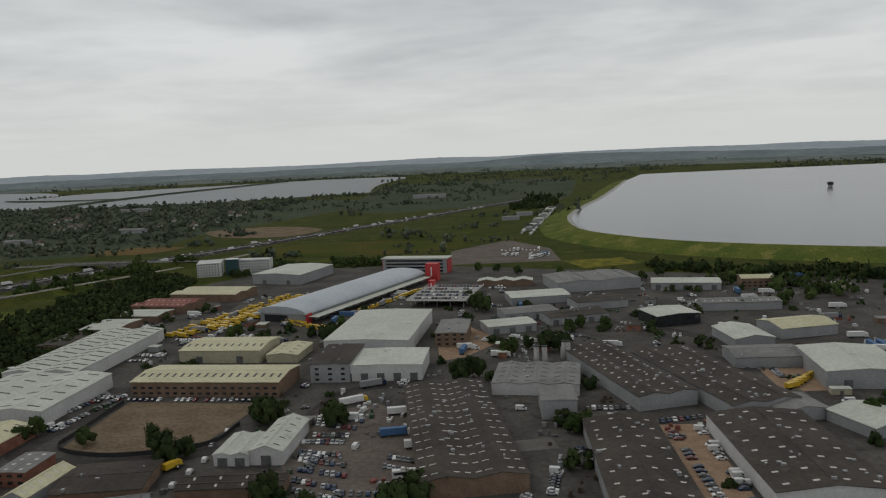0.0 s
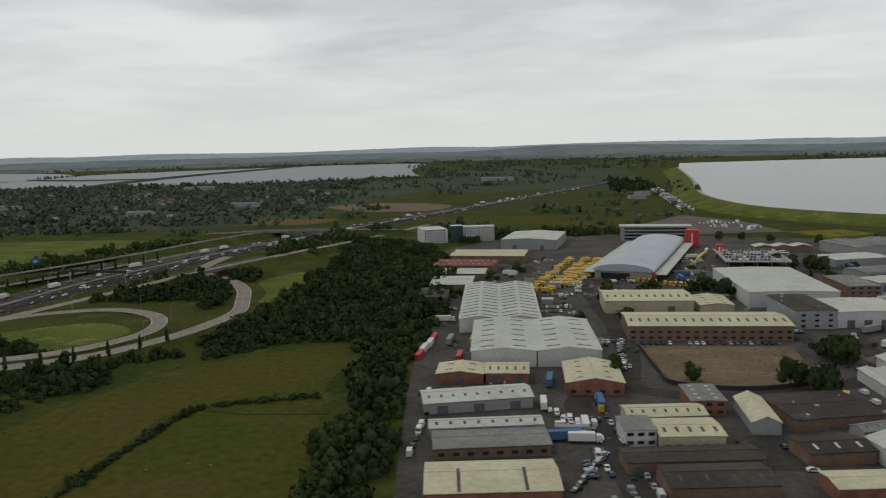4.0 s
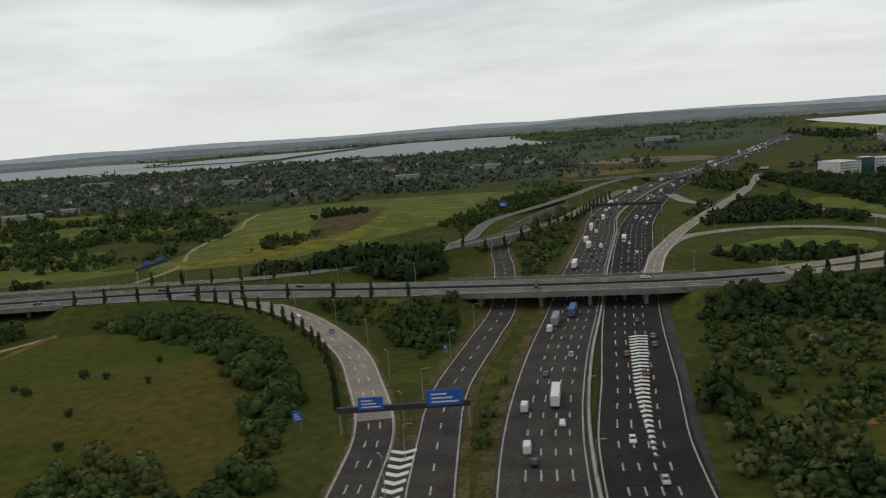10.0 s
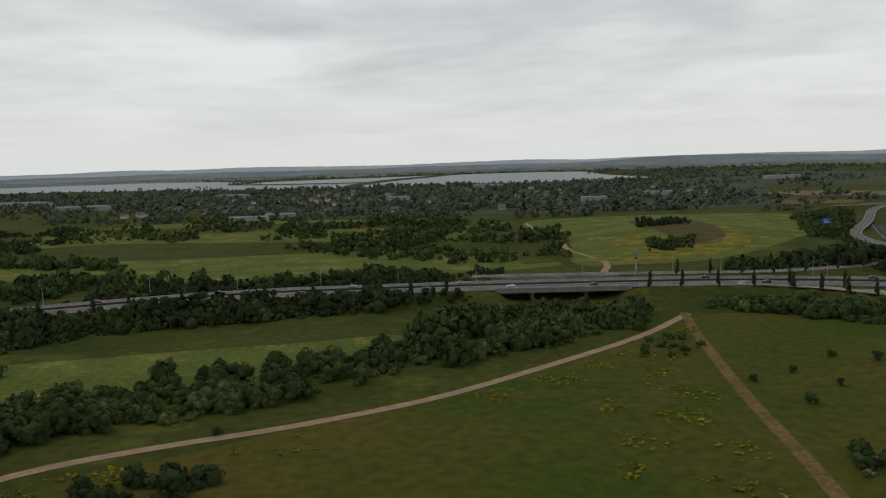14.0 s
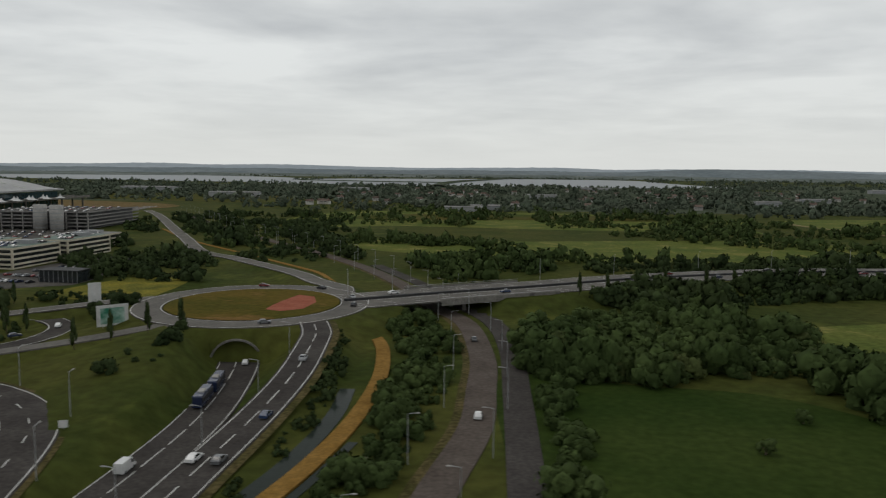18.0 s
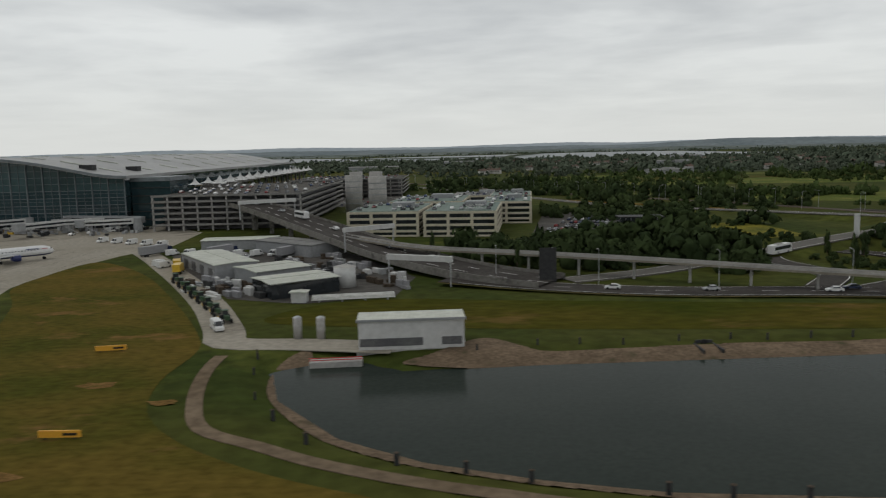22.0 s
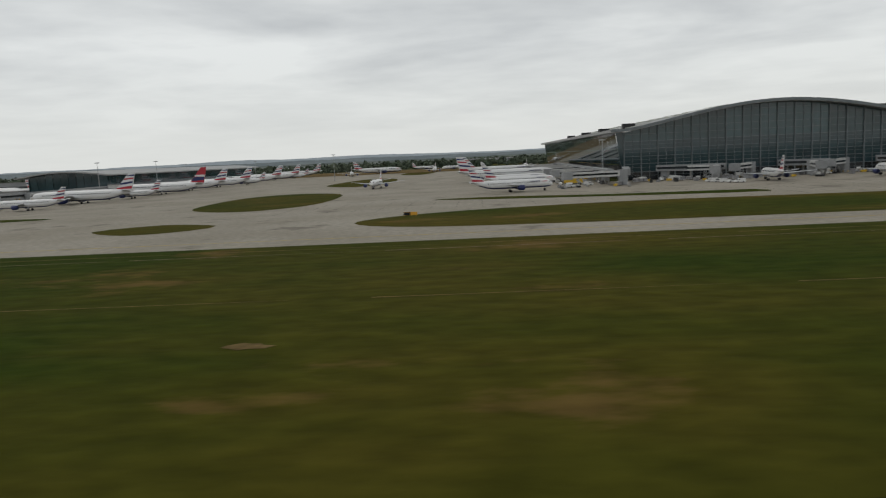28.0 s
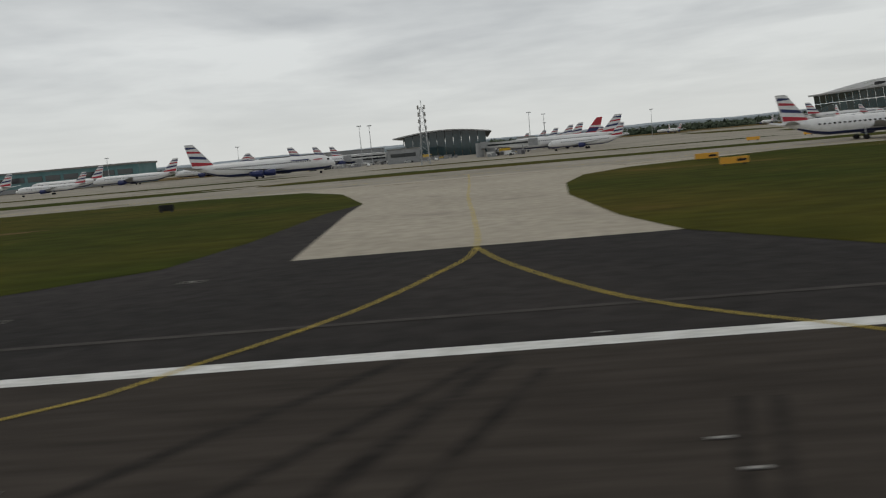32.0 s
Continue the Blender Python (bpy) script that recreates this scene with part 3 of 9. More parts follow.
# the nearer part of the pale slip road is dark asphalt
r_w = road("motorway_carriageway", MWAY_W, 11.6, ASPHALT, "grey worn asphalt motorway carriageway with white lane lines", lanes=(-6.9, -3.2, 0.5, 4.2), edge_in=1.0)
r_e = road("motorway_carriageway", MWAY_E, 12.6, DARKASPHALT, "dark new asphalt motorway carriageway with white lane lines", lanes=(-4.5, -0.8, 2.9, 6.6), edge_in=1.0)
road("slip_road", SLIPE, 6.2, ASPHALT, "grey asphalt slip road with dashed lines", lanes=(0.0,), lift=0.02)
road("slip_road", SLIPW, 6.0, PALEROAD, "pale curving concrete slip road climbing to the bridge", lanes=(-1.6, 1.7), lift=0.02)
low = SLIPW[SLIPW[:, 1] < 214]
tagged(part("slip_road", strip(MB(), low, 5.6, -5.6, 0.045, thick=0.05), ASPHALT), "dark resurfaced length of slip road", "road", kind="structure")
road("spur_road", SPUR, 15.5, GREYROAD, "pale grey dual carriageway on an embankment", lanes=(-11, -7.4, 7.4, 11), lift=0.02)
road("loop_road", OUTER, 5.4, PALEROAD, "pale worn concrete outer loop road", lanes=(0.0,), lift=0.03)
road("loop_road", INNER, 5.0, PALEROAD, "pale worn concrete inner loop road", lift=0.04, lanes=(0.0,))
road("approach_road", WESTRD, 5.0, GREYROAD, "grey approach road with a low viaduct", lanes=(0.0,), lift=0.03)
road("slip_road", SLIPN, 4.6, PALEROAD, "pale slip road rising over a short bridge", lanes=(0.0,), lift=0.05)
road("approach_road", WESTA, 4.8, GREYROAD, "grey approach road bending beside the viaduct", lanes=(0.0,), lift=0.04)
road("overbridge_road", OVER2, 7, GREYROAD, "grey road over the motorway", lift=0.02)
road("roundabout_road", RBT, 5.4, GREYROAD, "grey roundabout carriageway with white edge lines", lift=0.02, edge_in=0.3)
road("rising_road", RISE, 4.9, ASPHALT, "asphalt road rising to the roundabout", lanes=(0.2,), lift=0.03, dash=(7, 3))
road("tunnel_road", TUNNEL, 6.4, ASPHALT, "sunken asphalt road leading into the tunnel", lanes=(0.9,), lift=0.02, dash=(9, 2))
road("curving_road", CURVE, 6.2, ASPHALT, "dark asphalt road curving past the pond", lanes=(0.0,), lift=0.02)
road("loop_road", LOOP, 4.2, ASPHALT, "dark asphalt turning loop with a white edge line", lift=0.04, edge_in=0.3)
road("link_road", LINK, 3.6, GREYROAD, "grey link road up to the roundabout", lift=0.06, edge=False)
road("link_road", RBTW, 4.6, GREYROAD, "grey link road down from the roundabout", lift=0.03)
road("terminal_road", SOUTHRD, 8, GREYROAD, "grey road leading to the terminal", lanes=(-4, 0, 4), lift=0.02)
road("country_road", FARRD, 5, GREYROAD, "pale country road curving away", lift=0.02)
road("country_road", GROUNDRD, 3.9, BROWNROAD, "worn brown road passing under the bridge", lift=0.02, edge=False)
road("country_road", GROUND2, 3.6, ASPHALT, "dark asphalt road beside a grass median", lift=0.02, edge=False)
road("walkway", WALK2, 1.3, OCHRE, "ochre gravel walkway beyond the bridge", edge=False, thick=0.4)
road("walkway", WALKWAY, 2.1, OCHRE, "ochre gravel walkway between planted banks", edge=False, thick=0.8)

mb = MB()
strip(mb, SPUR, 0.5, -0.5, 0.9, thick=0.9)
tagged(part("median_barrier", mb, DARKSTEEL), "dark steel barrier between spur carriageways", "barrier", kind="structure")
mb = MB()
for d in (2.4, -2.4):
    strip(mb, SPUR, d + 0.12, d - 0.12, 0.05)
part("inner_lines", mb, WHITEPAINT, bpy.data.objects["spur_road"])
for line, d0, d1 in ((MWAY_W[:80], 15.5, 11.6), (SLIPE, 9.2, 6.2), (SLIPE, -6.2, -9.2), (SLIPW, 7.6, 6.0), (SLIPW, -6.0, -7.6), (CURVE, 7.6, 6.2), (CURVE, -6.2, -7.6), (RISE, -4.9, -7.0), (GROUNDRD, 6.0, 3.9)):
    tagged(part("verge", strip(MB(), line, d0, d1, -0.12), VERGE), "dry scrubby roadside verge", "verge", kind="structure")
# painted hatching between the motorway and its slip, chevrons at the gore
slipx = part("motorway_slip", MB().prism([(1606, 150), (1613, 184), (1622, 225), (1633.5, 277), (1647, 344), (1640, 344), (1620, 260), (1604, 180), (1600, 150)], 0.0, 0.24), ASPHALT)
tagged(slipx, "paler asphalt hard shoulder", "road", kind="structure")
mb = MB()
for i in range(30):
    y = 177 + 3.5 * i
    xa = float(np.interp(y, (176, 217.8, 281), (1598.2, 1603.5, 1616)))
    xb = float(np.interp(y, (176, 217.8, 281), (1598.7, 1607.7, 1623.2)))
    xm = (xa + xb) / 2
    mb.face((xa, y - 1.0, 0.31), (xm, y, 0.31), (xm, y + 1.7, 0.31), (xa, y + 0.7, 0.31))
    mb.face((xm, y, 0.31), (xb, y - 1.0, 0.31), (xb, y + 0.7, 0.31), (xm, y + 1.7, 0.31))
part("hatching", mb, WHITEPAINT, r_e, "white diagonal hatching")
mb = MB()
for i in range(10):
    y0 = 148 + i * 4.3
    xa, xb = 1531.8 + 0.03 * (y0 - 148), 1535.4 + 0.11 * (y0 - 148)
    xm = (xa + xb) / 2
    mb.face((xa, y0 + 1.6, 0.36), (xm, y0, 0.36), (xm, y0 + 1.9, 0.36), (xa, y0 + 3.5, 0.36))
    mb.face((xm, y0, 0.36), (xb, y0 + 1.6, 0.36), (xb, y0 + 3.5, 0.36), (xm, y0 + 1.9, 0.36))
tagged(part("gore_pad", MB().prism([(1530.5, 138), (1535, 138), (1537.4, 163), (1540.6, 191), (1540.8, 195), (1532, 195), (1531, 164)], 0.0, 0.33), ASPHALT), "worn asphalt wedge with white chevrons", "road", kind="structure")
part("chevron_marks", mb, WHITEPAINT, bpy.data.objects["gore_pad"], "white chevron road markings")
mb = MB()
strip(mb, (MWAY_W + MWAY_E[:len(MWAY_W)]) / 2 if len(MWAY_W) == len(MWAY_E) else offset(MWAY_W, -12.2), 0.4, -0.4, 0.9, thick=0.9)
tagged(part("median_barrier", mb, CONCRETE), "grey concrete barrier between motorway carriageways", "barrier", kind="structure")

# ---- bridges: deck edge beams, parapets, piers ----


def bridge(line, x0, x1, half, label, piers, depth=1.3, axis=0):
    sel = line[(line[:, axis] >= min(x0, x1)) & (line[:, axis] <= max(x0, x1))]
    b = thing("bridge", pose(0, 0, 0), label, "bridge", kind="structure")
    part("deck", strip(MB(), sel, half + 0.8, -half - 0.8, -0.38, thick=depth), DARKCONC, b)
    lower = MB()
    strip(lower, sel, -half - 0.8, half + 0.8, -0.38 - depth)
    part("soffit", lower, DARKCONC, b)
    for s in (1, -1):
        part("parapet", strip(MB(), sel, s * (half + 0.7), s * (half + 0.45), 0.75, thick=1.1), DARKCONC, b)
        rail = MB()
        strip(rail, sel, s * (half + 0.64), s * (half + 0.5), 1.25, thick=0.12)
        part("rail", rail, STEEL, b)
    for px, py, n, ang in piers:
        for k in range(n):
            o = (k - (n - 1) / 2) * half * 2 / max(n, 1)
            part("pier", MB().box(px - math.sin(radians(ang)) * o, py + math.cos(radians(ang)) * o, -0.2, 1.5, 1.5, 5.6), DARKCONC, b)
        part("crossbeam", MB().box(px, py, 4.6, 1.8, half * 2, 1.0, ang), DARKCONC, b)
    return b


bridge(SPUR, 1540, 1668, 16, "grey concrete motorway bridge with steel rails", [(1592, 348, 4, -11), (1613, 344, 4, -10), (1636, 340, 4, -6), (1565, 354, 4, -11)])
bridge(SPUR, 1276, 1352, 16, "low concrete bridge over an overgrown ditch", [(1300, 399, 4, 2), (1328, 400, 3, 0)])
bridge(SPUR, 962, 1018, 16, "concrete bridge carrying the spur over a country road", [(978, 311, 3, 30), (1003, 322, 3, 30)])
bridge(WESTRD, 478, 575, 5, "low concrete viaduct of the approach road", [(1566, 495, 2, 48), (1598, 526, 2, 48), (1611, 541, 2, 55)], axis=1)
bridge(SLIPN, 1758, 1822, 4.8, "short concrete bridge of the northern slip road", [(1778, 629, 2, 55), (1800, 664, 2, 58)])
bridge(OVER2, 1735, 1870, 7.5, "distant concrete overbridge across the motorway", [(1760, 924, 3, 5), (1790, 925, 3, 0), (1815, 924, 3, 0), (1842, 922, 3, -3)])

# ---- water ----
pond = sheet("pond", POND_EDGE, POND, -1.45, "dark still balancing pond", category="water")
LAKE = [(300, 2600), (623, 2440), (1012, 2390), (1544, 2420), (1780, 2560), (1905, 2600), (1890, 2780), (1862, 3300), (1880, 4200), (1459, 4400), (896, 4124), (300, 3700)]
sheet("lake", LAKE, LAKEWATER, 1.2, "pale grey reservoir reflecting the sky", category="water", step=60)
sheet("lake", [(-1500, 3500), (-900, 3050), (-300, 2850), (220, 2760), (250, 3300), (220, 3700), (-300, 4300), (-1300, 4500)], LAKEWATER, 1.2, "pale grey reservoir behind a causeway", category="water", step=60)
cw = spline([(900, 2330, 3), (897, 2688, 3), (955, 3220, 3), (1094, 3830, 3), (1200, 4350, 3)], 60)
tagged(part("causeway", MB().loft([offset(cw, 22).tolist(), (offset(cw, 8) + [0, 0, 4]).tolist(), (offset(cw, -8) + [0, 0, 4]).tolist(), offset(cw, -22).tolist()], close=False), WOODFLOOR), "low dark causeway dividing two reservoirs", "causeway", kind="structure")
cw = spline([(300, 3150, 3), (640, 2950, 3), (900, 2900, 3)], 60)
tagged(part("causeway", MB().loft([offset(cw, 16).tolist(), (offset(cw, 5) + [0, 0, 3]).tolist(), (offset(cw, -5) + [0, 0, 3]).tolist(), offset(cw, -16).tolist()], close=False), WOODFLOOR), "thin causeway across the far reservoir", "causeway", kind="structure")
RES = spline([(2760, 2520), (2570, 1790), (2478, 1480), (2428, 1285), (2416, 1130), (2430, 1030), (2505, 905), (2614, 822), (2720, 770), (2950, 690), (3300, 610), (3800, 560)], 40)
RES3 = np.column_stack([RES, np.full(len(RES), 9.0)])
mb = MB()
outs = [offset(RES3, d) for d in (-52, -12, -6, 0, 6)]
for k, z in ((0, -0.3), (1, 10.0), (2, 10.2), (3, 9.2), (4, 7.5)):
    outs[k][:, 2] = z
bank = MB().loft([outs[0].tolist(), outs[1].tolist(), outs[2].tolist()], close=False)
tagged(part("reservoir_bank", bank, BRIGHT, smooth=True), "long mown grass embankment round a reservoir", "embankment", kind="structure")
lip = MB().loft([outs[2].tolist(), outs[3].tolist(), outs[4].tolist()], close=False)
part("stone_lining", lip, CONCRETE, bpy.data.objects["reservoir_bank"], "pale concrete reservoir lining")
wpoly = [(float(p[0]), float(p[1])) for p in outs[3]] + [(4600, 900), (4600, 2950), (3339, 2980), (2900, 2960)]
sheet("reservoir", wpoly, WATER, 8.6, "broad calm grey reservoir", category="water", curve=False)
tower = thing("valve_tower", pose(3060, 1750, 8.6), "small dark valve tower standing in the reservoir", "tower")
part("shaft", MB().box(0, 0, -4, 7, 7, 9), CONCRETE, tower)
part("house", MB().box(0, 0, 5, 10, 10, 5), DARKSTEEL, tower)
part("roof", MB().box(0, 0, 10, 11, 11, 2, taper=0.3), DARKSTEEL, tower)

# ---- fields and paths ----
sheet("village_ground", [(-260, 1260), (900, 1240), (1000, 1060), (1700, 1060), (1790, 1300), (1840, 2280), (-260, 2320)], WOODFLOOR, 0.07, "dark ground among village gardens and trees", step=60)
sheet("far_woodland_ground", [(1990, 1720), (2400, 1720), (2560, 2300), (2600, 3200), (1960, 3200), (1930, 2400)], WOODFLOOR, 0.11, "dark ground of far woodland", step=60)
draped("field", [(1940, 405), (1854, 366), (1805, 280), (1767, 243), (1730, 195), (1690, 120), (1690, 20), (1945, 20), (1940, 187), (1933, 290), (1930, 340)], FIELD, 0.1, "brown and green rough meadow with worn tracks")
draped("field", [(1652, 20), (1648, 170), (1662, 188), (1682, 206), (1715, 206), (1735, 190), (1700, 110), (1690, 20)], FIELD, 0.22, "grassy meadow beside the motorway wood")
draped("meadow", [(1335, 872), (1450, 932), (1640, 905), (1577, 690), (1513, 590), (1440, 520), (1377, 505), (1340, 520), (1352, 640)], BRIGHT, 0.12, "lush grassy hillside with yellow flowers")
draped("field", [(1218, 199), (1250, 228), (1287, 258), (1335, 300), (1372, 338), (1410, 332), (1455, 290), (1482, 240), (1492, 190), (1490, 60), (1300, 20), (1150, 60), (1165, 120), (1168, 160)], FIELD, 0.1, "dry green meadow inside a bend of path")
draped("meadow", [(1086, 268), (1130, 285), (1193, 300), (1240, 312), (1226, 282), (1190, 250), (1120, 222), (1094, 228)], BRIGHT, 0.12, "pale marshy clearing between thickets")
draped("field", [(995, 205), (1030, 198), (1062, 190), (1085, 160), (1092, 120), (1080, 20), (1000, 20), (996, 100), (992, 150)], DARKFIELD, 0.08, "dark green field among trees")
for k, (poly, mt, lb) in enumerate((
        ([(820, 640), (1000, 600), (1130, 620), (1290, 640), (1270, 700), (1080, 720), (900, 740)], GRASS, "bright meadow among copses"),
        ([(1060, 470), (1190, 500), (1300, 500), (1310, 545), (1180, 560), (1060, 530)], BRIGHT, "bright marshy meadow beyond the road"),
        ([(880, 820), (1080, 860), (1280, 850), (1260, 930), (1060, 960), (880, 920)], FIELD, "pale field before the village"),
        ([(2000, 1180), (2250, 1120), (2330, 1300), (2400, 1650), (2200, 1700), (1980, 1500)], GRASS, "broad flat pasture"),
        ([(1850, 1250), (1960, 1230), (2000, 1330), (1900, 1420), (1780, 1380)], EARTH, "pale quarry floor with bare earth"),
        ([(1700, 1080), (1800, 1060), (1830, 1130), (1740, 1150)], DRYGRASS, "bare sandy ground"),
        ([(1980, 1000), (2150, 950), (2260, 1010), (2180, 1090), (2010, 1100)], FIELD, "green field"),
        ([(-200, 1050), (200, 950), (560, 980), (520, 1130), (100, 1260), (-200, 1250)], DRYGRASS, "pale dry airfield grass"),
        ([(150, 1350), (600, 1200), (850, 1250), (700, 1450), (300, 1550)], FIELD, "pale field"),
        ([(-700, 700), (-200, 640), (-150, 900), (-700, 950)], DRYGRASS, "dry airfield grass"))):
    sheet("meadow" if mt is not EARTH else "quarry", poly, mt, 0.09 + 0.03 * k, lb, step=30)


def track(name, pts, half, mat, label, lift=0.14, step=5):
    p = spline(pts, step)
    return tagged(part(name, strip(MB(), np.column_stack([p, height(p[:, 0], p[:, 1])]), half, -half, lift, thick=0.1), mat), label, "path", kind="structure")


track("path", [(1345, 20), (1341, 120), (1345, 175), (1349, 225), (1358, 300), (1365, 345)], 2.0, DRYGRASS, "worn straight path across the meadow")
track("path", [(1158, 40), (1152, 90), (1151, 125), (1149, 145), (1152, 162), (1165, 176), (1191, 190), (1218, 202), (1255, 224), (1290, 255), (1335, 300), (1366, 342)], 1.9, PATHM, "sandy curving footpath")
track("path", [(1351, 469), (1361, 522), (1346, 600), (1352, 680), (1351, 727), (1338, 790), (1334, 860)], 2.2, PATHM, "pale winding path up the hill")
track("path", [(1645, 20), (1644, 120), (1647, 165), (1655, 184), (1668, 194)], 2.4, OCHRE, "ochre earth track at the wood's edge")
track("ditch", [(1835, 120), (1847, 197), (1858, 231), (1867, 266), (1874, 305), (1903, 300), (1935, 298)], 2.2, GRASS, "dark overgrown ditch across the meadow", 0.3)
track("path", [(1377, 505), (1420, 560), (1470, 600), (1530, 640)], 2.0, YELLOW, "yellow weedy track over the hill")
track("path", [(656, 146), (656, 140), (657, 131), (660, 118), (665, 106), (675, 99), (686, 92), (705, 84), (730, 78), (790, 74)], 1.3, EARTH, "narrow worn perimeter path by the pond", 0.12, 3)
draped("shore", [(672, 150), (668, 140), (671, 122), (683, 103), (700, 92), (730, 83), (760, 80), (761, 85), (728, 89), (699, 99), (686, 112), (677, 126), (675, 142)], SHORE, 0.14, "eroded earth margin of the pond", 1.0)
track("canal", [(934, 20), (938, 80), (943.4, 112), (950.6, 141), (954.2, 168), (954, 190)], 2.0, POND, "narrow dark canal beside the walkway", 0.15)
track("canal", [(944, 40), (947, 85), (951.2, 112), (957.4, 136), (961, 152)], 1.0, POND, "thin ditch of water beside the walkway", 0.15)
draped("shore", [(705, 139), (718, 139), (757, 141), (799, 143), (831, 144), (851, 140), (860, 136), (862, 126), (855, 113), (866, 109), (871, 122), (871, 138), (861, 148), (845, 153), (831, 154), (806, 152), (782, 150), (753, 149), (730, 147), (718, 147), (708, 156), (698, 146), (692, 141)], SHORE, 0.16, "sandy shore of the pond", 1.0)
draped("meadow", [(801, 316), (818, 378), (846, 374), (850, 330), (845, 318)], YELLOW, 0.12, "dry yellow grass beyond the link road", 4.0)
draped("meadow", [(1857, 500), (1851, 560), (1836, 612), (1868, 655), (1890, 600), (1880, 520)], BRIGHT, 0.14, "bright weedy slope beside the outer loop road")
draped("loop_grass", [(1702, 432), (1706, 448), (1760, 474), (1794, 452), (1786, 422), (1750, 394), (1712, 398)], BRIGHT, 0.08, "dry pale grass inside the loop road")
draped("bare_patch", [(1428, 740), (1450, 840), (1488, 760), (1478, 630), (1449, 580), (1434, 620)], VERGE, 0.2, "brown bare patch on the hillside")
draped("flower_strip", [(1387, 565), (1389, 640), (1412, 650), (1424, 556)], YELLOW, 0.2, "yellow flowers on the hillside")
draped("flower_strip", [(1342, 533), (1396, 552), (1474, 617), (1488, 720), (1494, 690), (1482, 584), (1407, 520)], YELLOW, 0.25, "yellow flowering track on the hillside", 5)
sheet("slab", [(875, 117), (883, 117), (884, 109), (876, 109)], SLAB, 0.35, "pale concrete slab on the grass", curve=False)
sheet("meadow", [(900, 540), (960, 500), (1040, 470), (1180, 480), (1310, 500), (1335, 560), (1330, 860), (1120, 990), (860, 1000), (790, 840), (840, 640)], BRIGHT, 0.06, "small green fields between copses", step=30)


# ---- trees ----
def ico(n=1):
    bm = bmesh.new()
    bmesh.ops.create_icosphere(bm, subdivisions=n, radius=1)
    v = np.array([q.co[:] for q in bm.verts]); f = np.array([[q.index for q in t.verts] for t in bm.faces])
    bm.free()
    return v, f


ICO1, ICO2 = ico(1), ico(2)


def crown(seed, lumps, cards, shape, fine=True, card=0.16):
    """A crown of unit radius and height: uneven clumps under loose sprays of leaves, with soft normals that round off the whole."""
    r = np.random.RandomState(seed)
    V, F, N, n = [], [], [], 0
    bv, bf = ICO2 if fine else ICO1
    cs = []
    for i in range(lumps):
        a, t = r.uniform(0, 6.28), (i + 0.5) / lumps
        z = 0.16 + 0.66 * t
        rad = shape(z) * r.uniform(0.3, 0.8)
        s = r.uniform(0.24, 0.44) * (0.6 + 0.5 * shape(z))
        c = np.array([math.cos(a) * rad, math.sin(a) * rad, z])
        v = bv * (1 + 0.4 * (r.rand(len(bv), 1) - 0.5)) * [s * 0.86, s * 0.86, s * 0.68] + c
        V.append(v); F.append(bf + n); N.append(bv * 0.7 + (v - [0, 0, 0.3]) * 0.7); n += len(v)
        cs.append((c, s))
    for i in range(cards):
        c, s = cs[r.randint(lumps)]
        d = r.normal(size=3); d /= np.linalg.norm(d); d[2] = abs(d[2]) * 0.95 - 0.2
        p = c + d * [s, s, s * 0.78] * r.uniform(0.88, 1.24)
        u = np.cross(d, r.normal(size=3)); u /= np.linalg.norm(u) + 1e-9
        w = np.cross(d, u) + 0.3 * r.normal(size=3)
        k = card * r.uniform(0.5, 1.25)
        V.append(np.array([p - u * k, p + u * k, p + w * k * 1.3 + d * k * 0.2])); F.append(np.array([[n, n + 1, n + 2]])); n += 3
        N.append(np.tile(d * 0.75 + (p - [0, 0, 0.3]) * 0.5 + 0.22 * r.normal(size=3), (3, 1)))
    N = np.concatenate(N)
    return np.concatenate(V), np.concatenate(F), N / (np.linalg.norm(N, axis=1)[:, None] + 1e-9)


ROUND = lambda z: math.sqrt(max(0.05, 1 - (2 * z - 0.9) ** 2))
CONE = lambda z: max(0.12, 1.05 - z)
BUSHY = lambda z: max(0.2, 1.0 - 0.7 * z)
NEAR = [crown(k, 14, 470, ROUND if k % 3 else BUSHY, False, 0.102) for k in range(7)]
MID = [crown(20 + k, 7, 120, ROUND if k % 3 else BUSHY, False, 0.148) for k in range(7)]
LIGHT = [crown(80 + k, 4, 56, ROUND, False, 0.21) for k in range(6)]
FAR = [crown(40 + k, 3, 16, ROUND, False, 0.3) for k in range(5)]
SPECK = [crown(60 + k, 2, 4, ROUND, False, 0.34) for k in range(5)]


def scatter(poly, gap, seed, jitter=0.9):
    """Places over a polygon, about gap apart."""
    r = np.random.RandomState(seed)
    xs, ys = np.array([p[0] for p in poly]), np.array([p[1] for p in poly])
    X, Y = np.meshgrid(np.arange(xs.min(), xs.max(), gap), np.arange(ys.min(), ys.max(), gap))
    X, Y = X.ravel() + r.uniform(-.5, .5, X.size) * gap * jitter, Y.ravel() + r.uniform(-.5, .5, Y.size) * gap * jitter
    k = inside(poly, X, Y)
    return np.column_stack([X[k], Y[k]])


